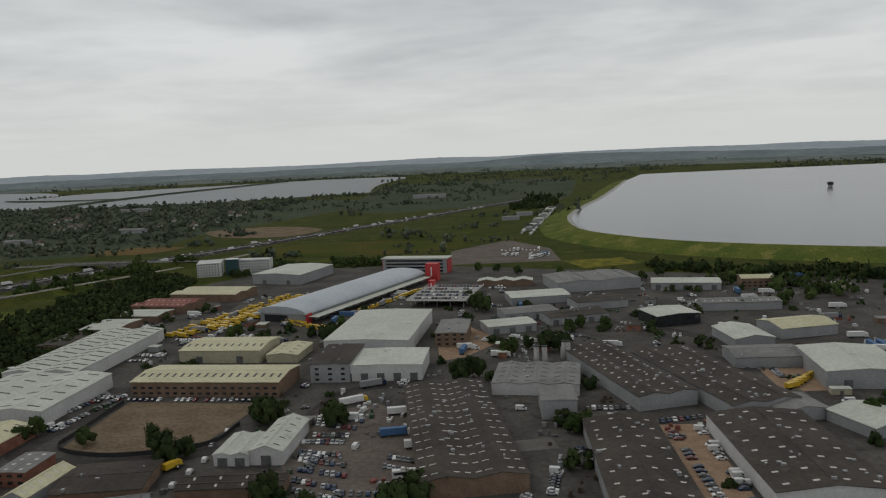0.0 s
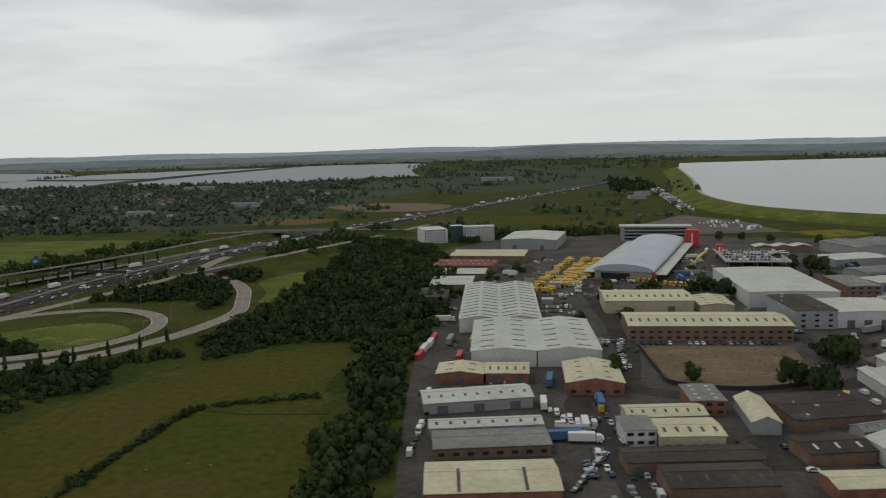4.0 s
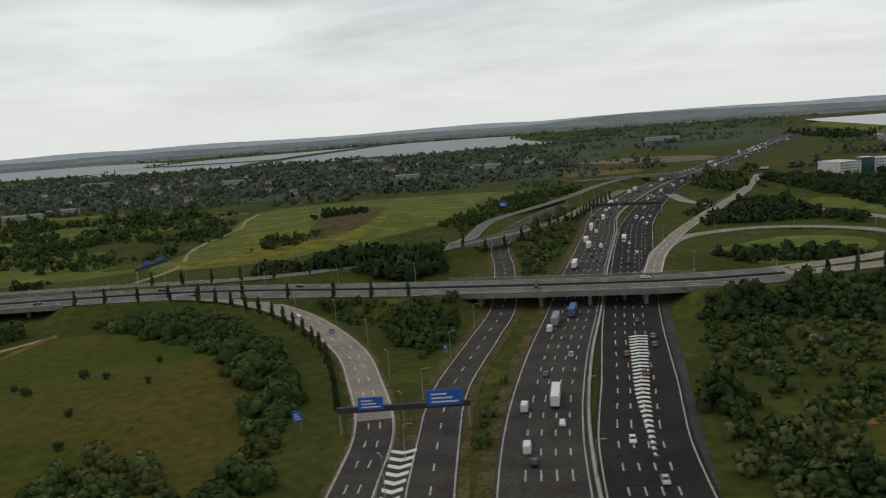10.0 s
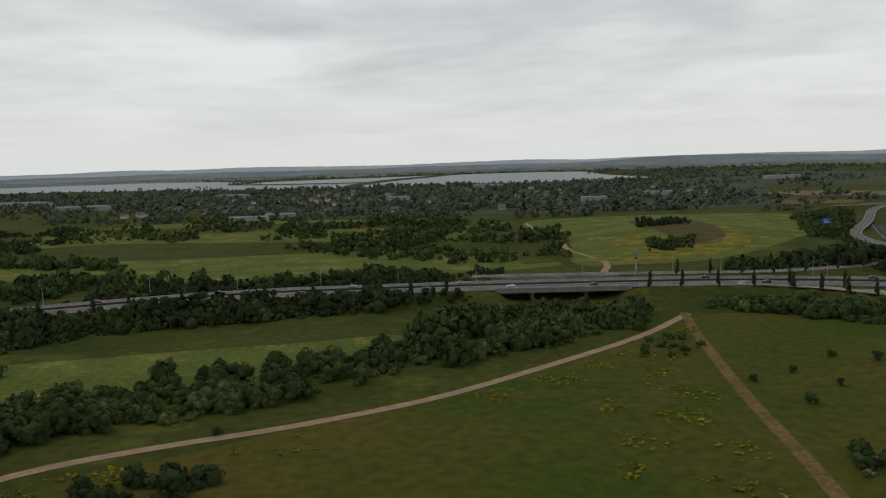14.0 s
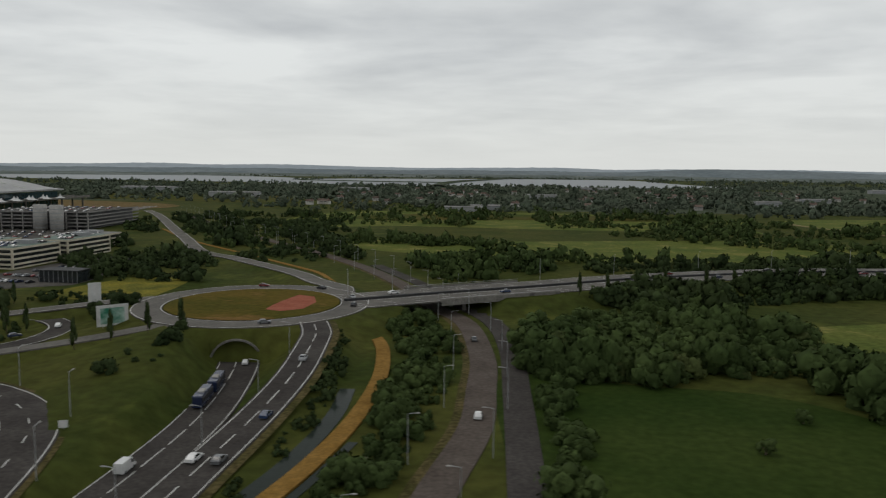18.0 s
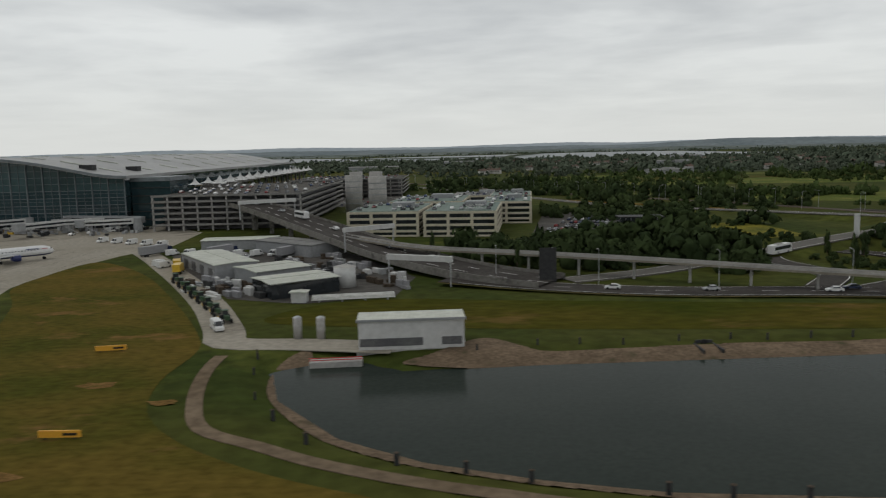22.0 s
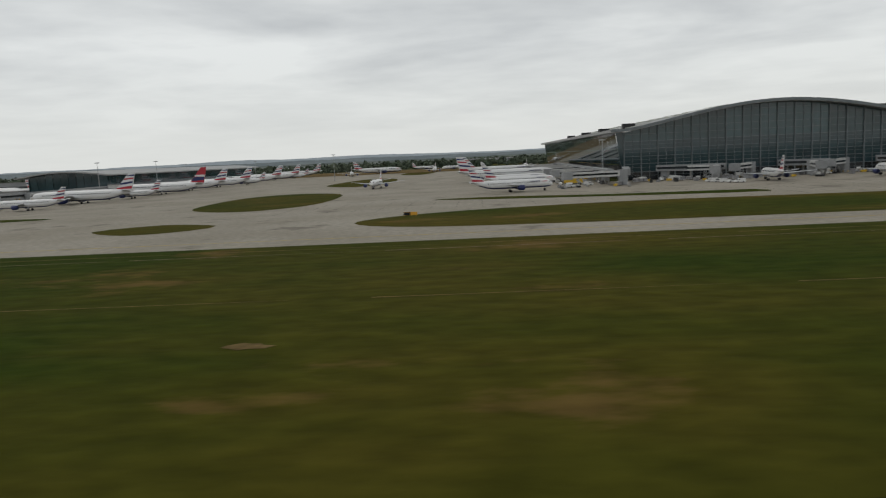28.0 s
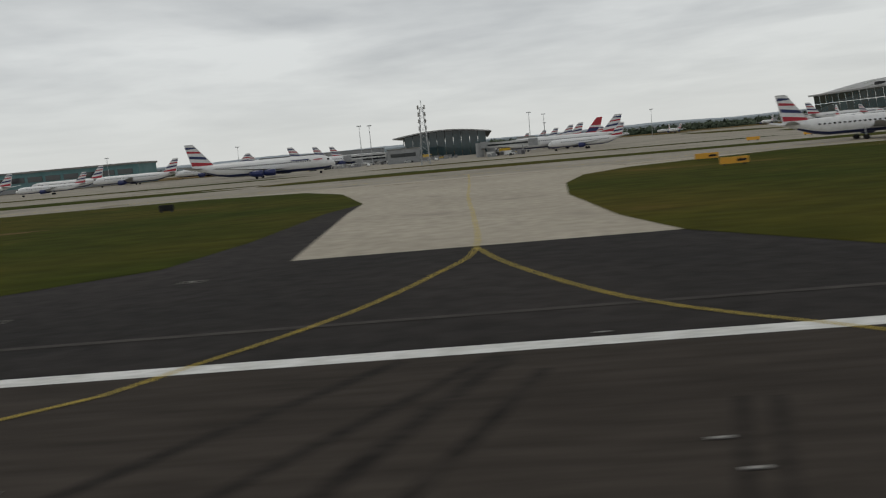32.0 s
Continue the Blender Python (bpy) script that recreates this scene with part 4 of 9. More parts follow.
def grow(name, label, places, size, mat, kinds, seed, tall=0.76, spread=0.5, low=0.5):
    """Woodland: many crowns in one mesh of kind stuff, in stands of taller and lower trees."""
    r = np.random.RandomState(seed)
    V, F, N, n = [], [], [], 0
    hz = height(places[:, 0], places[:, 1])
    for (x, y), z in zip(places, hz):
        cv, cf, cn = kinds[r.randint(len(kinds))]
        s = size * (1 + spread * (r.rand() * 2 - 1)) * (1.0 + 0.28 * math.sin(x / 23 + 1.7 * math.sin(y / 31)) * math.sin(y / 19 + x / 47))
        if r.rand() < 0.3:
            s *= low
        a = r.uniform(0, 6.28)
        c, q = math.cos(a), math.sin(a)
        turn = np.array([[c, q, 0], [-q, c, 0], [0, 0, 1]])
        V.append(cv @ turn * [s * 0.64, s * 0.64, s * tall * r.uniform(0.8, 1.25)] + [x, y, z - 0.1 * s * tall])
        N.append(cn @ turn); F.append(cf + n); n += len(cv)
    me = big(name, np.concatenate(V), np.concatenate(F), mat, True)
    me.normals_split_custom_set_from_vertices(np.concatenate(N))
    return tagged(new(name, me), label, "trees", kind="stuff")


WOODS = [  # outline, spacing, size, foliage, crowns
    ([(1892, 856), (1967, 800), (1990, 700), (1984, 474), (1962, 351), (1962, 282), (1962, 230), (1949, 120), (1930, 20), (1945, 20), (1937, 187), (1944, 309), (1936, 413), (1889, 403), (1860, 380), (1848, 420), (1868, 508), (1880, 625)], 5.6, 8.5, LEAFDARK, MID, "dense dark green belt of trees"),
    ([(1858, 396), (1812, 366), (1830, 345), (1815, 333), (1778, 262), (1754, 235), (1734, 217), (1704, 220), (1672, 196), (1650, 172), (1640, 150), (1632, 110), (1621, 110), (1622, 227), (1645, 300), (1664, 320), (1700, 322), (1753, 340), (1800, 368), (1835, 395)], 5.4, 8.0, LEAFDARK, MID, "mixed wood of dark shrubs and trees"),
    ([(1640, 20), (1618, 60), (1614, 120), (1620, 190), (1644, 190), (1642, 100)], 5.5, 6.0, LEAFLIGHT, MID, "roadside thicket of pale shrubs"),
    ([(1698, 430), (1706, 402), (1750, 390), (1772, 402), (1740, 412), (1714, 428)], 4.2, 6.0, LEAFDARK, MID, "low scrub inside the loop road"),
    ([(1717, 540), (1809, 540), (1825, 500), (1830, 560), (1830, 640), (1790, 650), (1740, 600)], 5.0, 9.0, LEAFDARK, MID, "thicket between the loop roads"),
    ([(1820, 700), (1850, 700), (1880, 850), (1930, 960), (1860, 1000), (1810, 850)], 8, 9, LEAF, FAR, "roadside trees along the slip road"),
    ([(1391, 372), (1440, 349), (1476, 300), (1496, 250), (1503, 212), (1505, 100), (1498, 90), (1492, 190), (1482, 240), (1452, 292), (1408, 336), (1375, 352)], 4.6, 6.5, LEAF, NEAR, "dense hedge belt along the slip road"),
    ([(1484, 358), (1547, 346), (1554, 335), (1547, 290), (1540, 265), (1516, 313)], 5.0, 6.0, LEAF, MID, "scrub in the triangle between slip roads"),
    ([(1424, 470), (1499, 490), (1540, 477), (1548, 440), (1530, 415), (1461, 440)], 5.0, 11.0, LEAFDARK, MID, "dark plantation beyond the bridge"),
    ([(1557, 60), (1552, 120), (1553, 180), (1562, 225), (1580, 298), (1590, 330), (1597, 330), (1578, 262), (1562, 190), (1562, 60)], 4.4, 3.6, LEAFLIGHT, MID, "shrubs on the verge between carriageways"),
    ([(1588, 400), (1600, 405), (1640, 560), (1668, 680), (1650, 690), (1615, 600), (1592, 520)], 5.5, 5.0, LEAFLIGHT, MID, "scrubby verge beside the motorway"),
    ([(1439, 176), (1450, 195), (1468, 190), (1484, 168), (1470, 140), (1440, 150)], 4.2, 5.0, LEAFLIGHT, NEAR, "clump of flowering bushes"),
    ([(1077, 415), (1200, 425), (1270, 425), (1272, 370), (1235, 372), (1150, 365), (1080, 340), (1040, 312), (1030, 320), (1055, 360)], 5.5, 5.2, LEAFDARK, MID, "dark shrubs on the road embankment"),
    ([(1030, 335), (1042, 310), (1082, 294), (1105, 322), (1207, 358), (1245, 374), (1240, 381), (1150, 372), (1080, 347)], 4.6, 7.5, LEAFDARK, MID, "dark hedge at the foot of the spur embankment"),
    ([(1295, 372), (1352, 345), (1340, 318), (1300, 285), (1262, 262), (1240, 300), (1250, 345)], 5.6, 7.5, LEAF, MID, "thicket beside the curving path"),
    ([(989, 245), (1038, 268), (1099, 260), (1092, 214), (1066, 205), (1034, 201), (1008, 195)], 5.2, 8.5, LEAF, NEAR, "rounded copse of willows"),
    ([(1075, 200), (1100, 220), (1130, 208), (1147, 185), (1152, 165), (1143, 141), (1146, 120), (1100, 90), (1090, 130), (1088, 158)], 5.6, 10.5, LEAF, NEAR, "tall dense willow copse"),
    ([(1110, 215), (1148, 238), (1216, 278), (1262, 300), (1252, 262), (1225, 232), (1195, 212), (1149, 192)], 5.5, 8.0, LEAF, NEAR, "belt of rounded trees along the path"),
    ([(1170, 155), (1188, 166), (1212, 172), (1207, 158), (1183, 149)], 4.5, 5.5, LEAFDARK, NEAR, "dark bushes among yellow weeds"),
    ([(955, 265), (968, 285), (979, 241), (980, 198), (974, 153), (964, 105), (957, 30), (951, 30), (954, 111), (965, 160), (966, 224), (957, 250)], 4.6, 5.0, LEAF, NEAR, "hedge between the walkway and the road"),
    ([(943, 252), (950, 225), (952, 175), (945, 120), (938, 60), (936, 60), (940, 111), (947, 168), (946, 217)], 3.6, 2.8, LEAFDARK, MID, "low planting beside the walkway"),
    ([(1002, 267), (1050, 300), (1085, 310), (1034, 262), (1012, 230), (1008, 187), (1006, 60), (1000, 60), (1002, 150), (1004, 210)], 5.2, 7.5, LEAF, NEAR, "trees along the country road"),
    ([(780, 296), (800, 320), (842, 325), (846, 300), (836, 285), (826, 298), (800, 300)], 7.2, 4.5, LEAFDARK, MID, "dark trees behind the billboards"),
    ([(762, 262), (776, 238), (796, 226), (801, 244), (803, 264), (812, 277), (796, 288), (780, 284)], 6.0, 10.0, LEAFDARK, MID, "dark trees beside the turning loop"),
    ([(818, 226), (836, 224), (842, 240), (838, 256), (822, 260), (813, 250)], 7.5, 4.0, LEAFDARK, NEAR, "dark bushes inside the turning loop"),
    ([(850, 262), (862, 258), (866, 276), (852, 290), (842, 280)], 6.0, 4.5, LEAFDARK, NEAR, "dark hedge between loop and roundabout"),
    ([(887, 238), (900, 240), (903, 196), (890, 189)], 7.0, 5.0, LEAFDARK, NEAR, "young trees on the grass bank"),
    ([(735, 305), (778, 318), (800, 288), (790, 256), (776, 240), (750, 240), (726, 244), (705, 256), (705, 285)], 6.8, 10.5, LEAFDARK, MID, "dark trees round the car park roads"),
    ([(770, 372), (850, 360), (862, 400), (820, 460), (770, 520), (720, 600), (690, 590), (740, 490)], 8, 8.5, LEAFDARK, MID, "trees along the terminal road"),
    ([(2655, 640), (2740, 590), (2860, 520), (3000, 500), (3000, 640), (2800, 690)], 9, 20, LEAFDARK, MID, "tall dark wood below the reservoir"),
    ([(2440, 785), (2500, 740), (2560, 715), (2640, 690), (2720, 670), (2720, 640), (2620, 655), (2540, 690), (2450, 745)], 6.5, 10, LEAFDARK, MID, "belt of dark trees below the reservoir bank"),
    ([(2336, 1580), (2400, 1980), (2500, 1990), (2421, 1568)], 14, 13, LEAFDARK, FAR, "dark wood beside the reservoir road"),
    ([(2420, 560), (2480, 560), (2640, 640), (2560, 720), (2480, 760), (2430, 700)], 14, 9, LEAF, MID, "scattered trees behind the sheds"),
    ([(2190, 880), (2100, 900), (1990, 900), (1990, 840), (2060, 830), (2180, 835)], 8, 9, LEAF, MID, "trees behind the white shed"),
    ([(1340, 540), (1352, 640), (1345, 760), (1300, 880), (1180, 930), (1060, 900), (1070, 700), (1180, 580), (1290, 520)], 10.5, 9.5, LEAF, MID, "wide scrubby wood with clearings"),
    ([(1400, 560), (1440, 570), (1450, 610), (1410, 600)], 7, 6, LEAF, MID, "bushes on the hill"),
    ([(1420, 690), (1470, 700), (1480, 730), (1430, 730)], 7, 6, LEAFDARK, MID, "bushes on the hill"),
    ([(1560, 560), (1600, 650), (1650, 780), (1700, 880), (1650, 900), (1590, 760), (1540, 620)], 7.5, 7.5, LEAF, MID, "trees between hill and motorway"),
    ([(700, 560), (650, 720), (700, 880), (790, 940), (860, 760), (905, 560), (931, 410), (895, 400), (866, 425), (835, 475), (780, 580)], 10, 9.0, LEAFDARK, MID, "dark wood between two roads"),
    ([(837, 760), (951, 745), (984, 740), (1051, 930), (963, 1060), (830, 920)], 11, 9.0, LEAF, FAR, "copses among small fields"),
    ([(949, 600), (1000, 590), (994, 470), (1040, 440), (1000, 372), (975, 372), (950, 460)], 8, 7.5, LEAF, MID, "rounded trees between road and field"),
    ([(1050, 440), (1067, 372), (1131, 400), (1260, 440), (1300, 490), (1180, 470)], 8, 8.5, LEAFDARK, MID, "dark woodland beyond the spur road"),
    ([(700, 1000), (900, 1010), (1250, 980), (1300, 1080), (900, 1120), (650, 1100)], 13, 9.0, LEAFHAZE, FAR, "belt of far trees before the village"),
    ([(980, 470), (1060, 450), (1180, 455), (1240, 470), (1200, 500), (1080, 470), (1000, 560), (900, 660), (880, 600)], 9, 8.5, LEAF, MID, "trees beyond the spur road"),
]
for k, (poly, gap, size, mt, kinds, lb) in enumerate(WOODS):
    if min(q[1] for q in poly) > 400 and kinds is MID:
        kinds = LIGHT
    places = scatter(poly, gap, 100 + k)
    if gap >= 8:  # broken into copses with clearings between
        x, y = places[:, 0], places[:, 1]
        places = places[np.sin(x / 31 + 1.4 * np.sin(y / 47)) + np.sin(y / 17 + 1.1 * np.sin(x / 53)) + 0.5 * np.sin(x / 13 + y / 19) > -0.25]
    if len(places):
        keep = np.ones(len(places), bool)
        for line, half in ((MWAY_W, 15), (MWAY_E, 16), (SLIPE, 8.5), (SLIPW, 9), (OUTER, 8), (INNER, 8), (SPUR, 19), (GROUNDRD, 6.5), (GROUND2, 6), (WALK2, 5), (WALKWAY, 3.6), (RISE, 7), (CURVE, 8), (TUNNEL, 10), (SOUTHRD, 10), (RBTW, 7), (LOOP, 6), (LINK, 6), (FARRD, 7), (WESTRD, 7), (SLIPN, 7.5), (WESTA, 7)):
            keep &= away(line, places[:, 0], places[:, 1])[0] > half
        places = places[keep]
        x, y = places[:, 0], places[:, 1]
        places = places[~((x < 1612 + (y - 182) * 0.34) & (x > 1560) & (y < 340) & (x > 1590 + (y - 170) * 0.2))]
        if k == 1:  # the near side is open scrub
            scrub = inside([(1628, 150), (1632, 240), (1640, 272), (1663, 292), (1700, 284), (1738, 240), (1728, 224), (1697, 214), (1668, 192)], places[:, 0], places[:, 1])
            low = places[scrub][np.random.RandomState(61).rand(scrub.sum()) < 0.6]
            grow("scrub", "open scrub of low mixed shrubs beside the motorway", low[::2], 4.2, LEAFLIGHT, MID, 62)
            grow("scrub", "low dark shrubs among rough grass", low[1::2], 5.0, LEAF, MID, 63)
            grow("blossom", "cream blossom on low shrubs", low[::7] + 0.6, 2.2, BLOSSOM, MID, 64)
            places = places[~scrub]
        pick = np.random.RandomState(500 + k).rand(len(places))
        if len(places) > 150:  # paler shrubs and small gaps among the trees
            grow("wood", lb, places[pick > 0.34], size, mt, kinds, 300 + k)
            grow("shrubs", "paler shrubs among the trees of a wood", places[pick < 0.24], size * 0.72, LEAFLIGHT if mt is LEAF else LEAF, kinds, 700 + k)
        elif len(places):
            grow("wood", lb, places, size, mt, kinds, 300 + k)
for poly, gap, size, lb in (([(1349, 171), (1359, 176), (1373, 176), (1390, 166), (1394, 159), (1353, 161)], 5, 4.5, "flowering elder bushes in a meadow"), ([(1442, 182), (1456, 185), (1469, 177), (1477, 164), (1477, 156), (1446, 163)], 5, 5, "flowering elder bushes beside the hedge"),
                            ([(1325, 285), (1343, 304), (1358, 290), (1354, 270), (1339, 263)], 7, 3, "cream flowering weeds beside the path"), ([(958, 120), (966, 158), (969, 150), (962, 118)], 6, 3.2, "cream flowering shrubs by the walkway"), ([(1636, 180), (1660, 240), (1700, 280), (1665, 215)], 11, 4, "pale flowering shrubs in the thicket")):
    places = scatter(poly, gap, 77)
    grow("flowering_bushes", lb, places, size, LEAF, NEAR, 41)
    grow("blossom", "cream blossom on elder bushes", places[::3] + 0.8, size * 0.5, BLOSSOM, MID, 43)
# yellow weeds in drifts
WEEDS = material("yellow_flowering_weeds", (0.24, 0.20, 0.02), (0.13, 0.14, 0.022), 0.06, 0.9, 8, 0.3, island=0.3, spec=0.03)
for k, (poly, gap, cut) in enumerate((([(1160, 160), (1171, 171), (1188, 177), (1191, 170), (1172, 157), (1184, 151), (1204, 154), (1231, 152), (1226, 140), (1208, 137), (1188, 132), (1168, 135), (1161, 146)], 1.7, -0.6),
                                      ([(1205, 186), (1228, 200), (1236, 190), (1222, 176), (1210, 176)], 2.2, 0.0), ([(1362, 332), (1352, 305), (1330, 285), (1300, 256), (1262, 222), (1270, 214), (1312, 246), (1345, 276), (1366, 318)], 2.4, 0.1),
                                      ([(1300, 150), (1336, 150), (1342, 225), (1350, 290), (1330, 270), (1305, 230)], 2.6, 0.55))):
    q = scatter(poly, gap, 160 + k)
    q = q[np.sin(q[:, 0] / 4.3 + 1.3 * np.sin(q[:, 1] / 6.1)) + np.sin(q[:, 1] / 3.7 + q[:, 0] / 9) > cut]
    grow("yellow_weeds", "drift of yellow flowering weeds in rough grass", q, 1.9, WEEDS, SPECK, 170 + k, 0.4)
# the hedge along the meadow's ditch
p = spline([(1835, 120), (1848, 185), (1854, 199), (1861, 227), (1868, 264), (1879, 303), (1893, 311), (1927, 317)], 1.7)
p = p + np.random.RandomState(12).uniform(-0.7, 0.7, p.shape)
grow("hedge", "dark low hedge along a ditch across the meadow", p, 3.4, LEAFDARK, MID, 13, 0.6)
p = scatter([(1700, 120), (1735, 190), (1790, 262), (1850, 362), (1915, 395), (1925, 320), (1935, 120)], 7.5, 14)
p = p[np.sin(p[:, 0] / 11) + np.sin(p[:, 1] / 9 + p[:, 0] / 17) > 0.7]
grow("meadow_weeds", "cream flowering weeds scattered in the meadow", p, 1.1, BLOSSOM, FAR, 15, 0.35)
# far country: copses and tree lines thinning to the horizon
r = np.random.RandomState(5)
pts = []
for _ in range(2200):
    x, y = r.uniform(-2600, 4200), 950 + 4300 * r.rand() ** 1.25
    if 1750 + (y - 950) * 0.55 < x < 2000 + (y - 950) * 0.6 or (x > 2250 and y < 1050) or (x < 900 and y < 1250) or inside(LAKE, np.array([x]), np.array([y]))[0] or inside(wpoly, np.array([x]), np.array([y]))[0] or (-1500 < x < 260 and 2750 < y < 4500):
        continue
    n, ang, ln = r.randint(4, 11), r.uniform(-0.3, 0.3), r.uniform(6, 13)
    for i in range(n):
        pts.append((x + (i - n / 2) * ln * math.cos(ang) + r.normal() * 6, y + (i - n / 2) * ln * math.sin(ang) + r.normal() * 6))
grow("far_woods", "far hedgerows and copses thinning towards the horizon", np.array(pts), 13.0, LEAFHAZE, SPECK, 9, 0.75)
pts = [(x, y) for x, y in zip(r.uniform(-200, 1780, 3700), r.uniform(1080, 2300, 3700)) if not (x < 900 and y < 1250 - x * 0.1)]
grow("village_trees", "garden trees of a wooded village", np.array(pts), 15.0, LEAFHAZE, SPECK, 10, 0.6)
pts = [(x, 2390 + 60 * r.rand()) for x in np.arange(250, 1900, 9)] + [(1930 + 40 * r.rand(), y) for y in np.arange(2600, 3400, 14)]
grow("shore_trees", "tree line along the lake shore", np.array(pts), 9.0, LEAFHAZE, FAR, 11, 0.8)

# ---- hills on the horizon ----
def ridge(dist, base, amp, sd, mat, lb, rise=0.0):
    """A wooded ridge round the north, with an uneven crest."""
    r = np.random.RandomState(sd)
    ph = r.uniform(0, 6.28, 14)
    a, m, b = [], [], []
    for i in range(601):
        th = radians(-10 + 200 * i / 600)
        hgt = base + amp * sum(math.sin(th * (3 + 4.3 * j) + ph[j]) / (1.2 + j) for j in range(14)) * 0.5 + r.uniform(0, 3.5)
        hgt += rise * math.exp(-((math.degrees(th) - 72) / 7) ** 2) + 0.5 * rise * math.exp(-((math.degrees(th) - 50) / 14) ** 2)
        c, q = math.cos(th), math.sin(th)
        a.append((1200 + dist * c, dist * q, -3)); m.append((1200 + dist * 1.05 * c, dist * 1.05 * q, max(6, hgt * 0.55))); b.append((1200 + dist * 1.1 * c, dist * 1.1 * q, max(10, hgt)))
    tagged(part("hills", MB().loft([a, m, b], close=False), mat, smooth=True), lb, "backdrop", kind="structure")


# haze is painted in: each farther ridge has a paler, bluer colour
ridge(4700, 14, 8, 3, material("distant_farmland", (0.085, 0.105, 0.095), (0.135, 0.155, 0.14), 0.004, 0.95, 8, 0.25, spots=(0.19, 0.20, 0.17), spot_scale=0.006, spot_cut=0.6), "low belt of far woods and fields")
ridge(5700, 36, 16, 1, material("distant_wooded_hills", (0.135, 0.165, 0.178), (0.175, 0.205, 0.215), 0.003, 0.95, 8, 0.14), "low wooded hills with haze painted into their colour", 26)
ridge(7300, 60, 24, 2, material("hazy_hills", (0.30, 0.345, 0.38), (0.345, 0.385, 0.415), 0.002, 0.95, 8, 0.08), "pale hills with painted haze on the horizon", 16)


# ---- paints and building materials ----
def paint(name, c, rough=0.35, metal=0.0, spec=0.5):
    return material(name, c, tuple(v * 0.9 for v in c), 0.5, rough, 5, 0.06, metal=metal, spec=spec, local=True)


RF_WHITE = material("white_profiled_roof", (0.52, 0.535, 0.475), (0.45, 0.465, 0.41), 0.05, 0.6, 10, 0.12, wave=0.9, spots=(0.36, 0.35, 0.32), spot_scale=0.08, spot_cut=0.62)
RF_CREAM = material("cream_profiled_roof", (0.56, 0.53, 0.36), (0.49, 0.46, 0.31), 0.05, 0.65, 10, 0.12, wave=0.9)
RF_DARK = material("dark_corrugated_roof", (0.050, 0.043, 0.037), (0.072, 0.062, 0.053), 0.05, 0.8, 10, 0.2, wave=0.8, spots=(0.085, 0.076, 0.066), spot_scale=0.1, spot_cut=0.6)
RF_GREY = material("grey_sheet_roof", (0.17, 0.17, 0.166), (0.23, 0.226, 0.215), 0.05, 0.7, 10, 0.15, wave=0.9)
RF_RED = material("red_corrugated_roof", (0.20, 0.075, 0.06), (0.26, 0.11, 0.09), 0.08, 0.7, 10, 0.18, wave=0.8)
RF_BLUE = material("blue_grey_metal_roof", (0.36, 0.40, 0.44), (0.42, 0.455, 0.49), 0.03, 0.4, 10, 0.08, metal=0.3, wave=1.2)
WL_WHITE = material("white_cladding", (0.55, 0.55, 0.54), (0.47, 0.47, 0.46), 0.08, 0.6, 10, 0.1)
WL_CREAM = material("cream_cladding", (0.44, 0.40, 0.29), (0.37, 0.34, 0.25), 0.08, 0.7, 10, 0.12)
WL_GREY = material("grey_cladding", (0.26, 0.27, 0.275), (0.31, 0.315, 0.32), 0.08, 0.6, 10, 0.1)
BRICK = material("red_brick", (0.19, 0.085, 0.06), (0.26, 0.125, 0.09), 0.25, 0.9, 8, 0.22)
BROWNBRICK = material("brown_brick", (0.16, 0.11, 0.08), (0.21, 0.145, 0.105), 0.25, 0.9, 8, 0.22)
ROOFLIGHT = material("grey_roof_light", (0.070, 0.071, 0.070), (0.10, 0.10, 0.098), 0.3, 0.55, 5, 0.15)
PALELIGHT = material("pale_roof_light", (0.58, 0.57, 0.53), (0.48, 0.47, 0.44), 0.3, 0.5, 5, 0.2)
DARKGLASS = glassy("dark_window_glass", (0.025, 0.03, 0.034))
BLUEGLASS = glassy("blue_green_glass", (0.05, 0.10, 0.115))
RED = paint("red_paint", (0.48, 0.03, 0.035), 0.5)
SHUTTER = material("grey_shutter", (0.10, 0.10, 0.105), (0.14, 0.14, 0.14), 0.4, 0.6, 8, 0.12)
TYRE = material("tyre_rubber", (0.018, 0.018, 0.018), (0.026, 0.026, 0.026), 2.0, 0.85, 4, 0.1)
PAINTS = [paint("car_paint_" + n, c, 0.25) for n, c in (("silver", (0.42, 0.43, 0.44)), ("white", (0.70, 0.70, 0.69)), ("black", (0.02, 0.02, 0.022)), ("blue", (0.025, 0.045, 0.10)),
          ("grey", (0.13, 0.135, 0.14)), ("red", (0.16, 0.025, 0.025)), ("dark_blue", (0.02, 0.03, 0.07)))]
CNAMES = ["silver", "white", "black", "blue", "grey", "red", "navy"]
VANWHITE, VANYELLOW = paint("van_white", (0.68, 0.68, 0.67)), paint("delivery_yellow", (0.62, 0.40, 0.03))
TARPBLUE, TARPRED, TARPGREY = paint("blue_tarpaulin", (0.05, 0.13, 0.28), 0.6), paint("red_tarpaulin", (0.42, 0.06, 0.04), 0.6), paint("grey_tarpaulin", (0.25, 0.25, 0.26), 0.6)
GREENP, ORANGE = paint("tractor_green", (0.03, 0.07, 0.03), 0.5), paint("sign_orange", (0.72, 0.36, 0.03), 0.5)


def wheel_data(r, w):
    k = MB()
    k.rod((0, -w / 2, 0), (0, w / 2, 0), r, n=12)
    return k.data("wheel", TYRE)


W_CAR, W_TRUCK, W_JET = wheel_data(0.33, 0.24), wheel_data(0.5, 0.34), wheel_data(0.55, 0.4)


def wheels(parent, xs, y, r, data):
    for x in xs:
        for s in (1, -1):
            ob = part("wheel", data, None, parent)
            ob.location = (x, s * y, r)


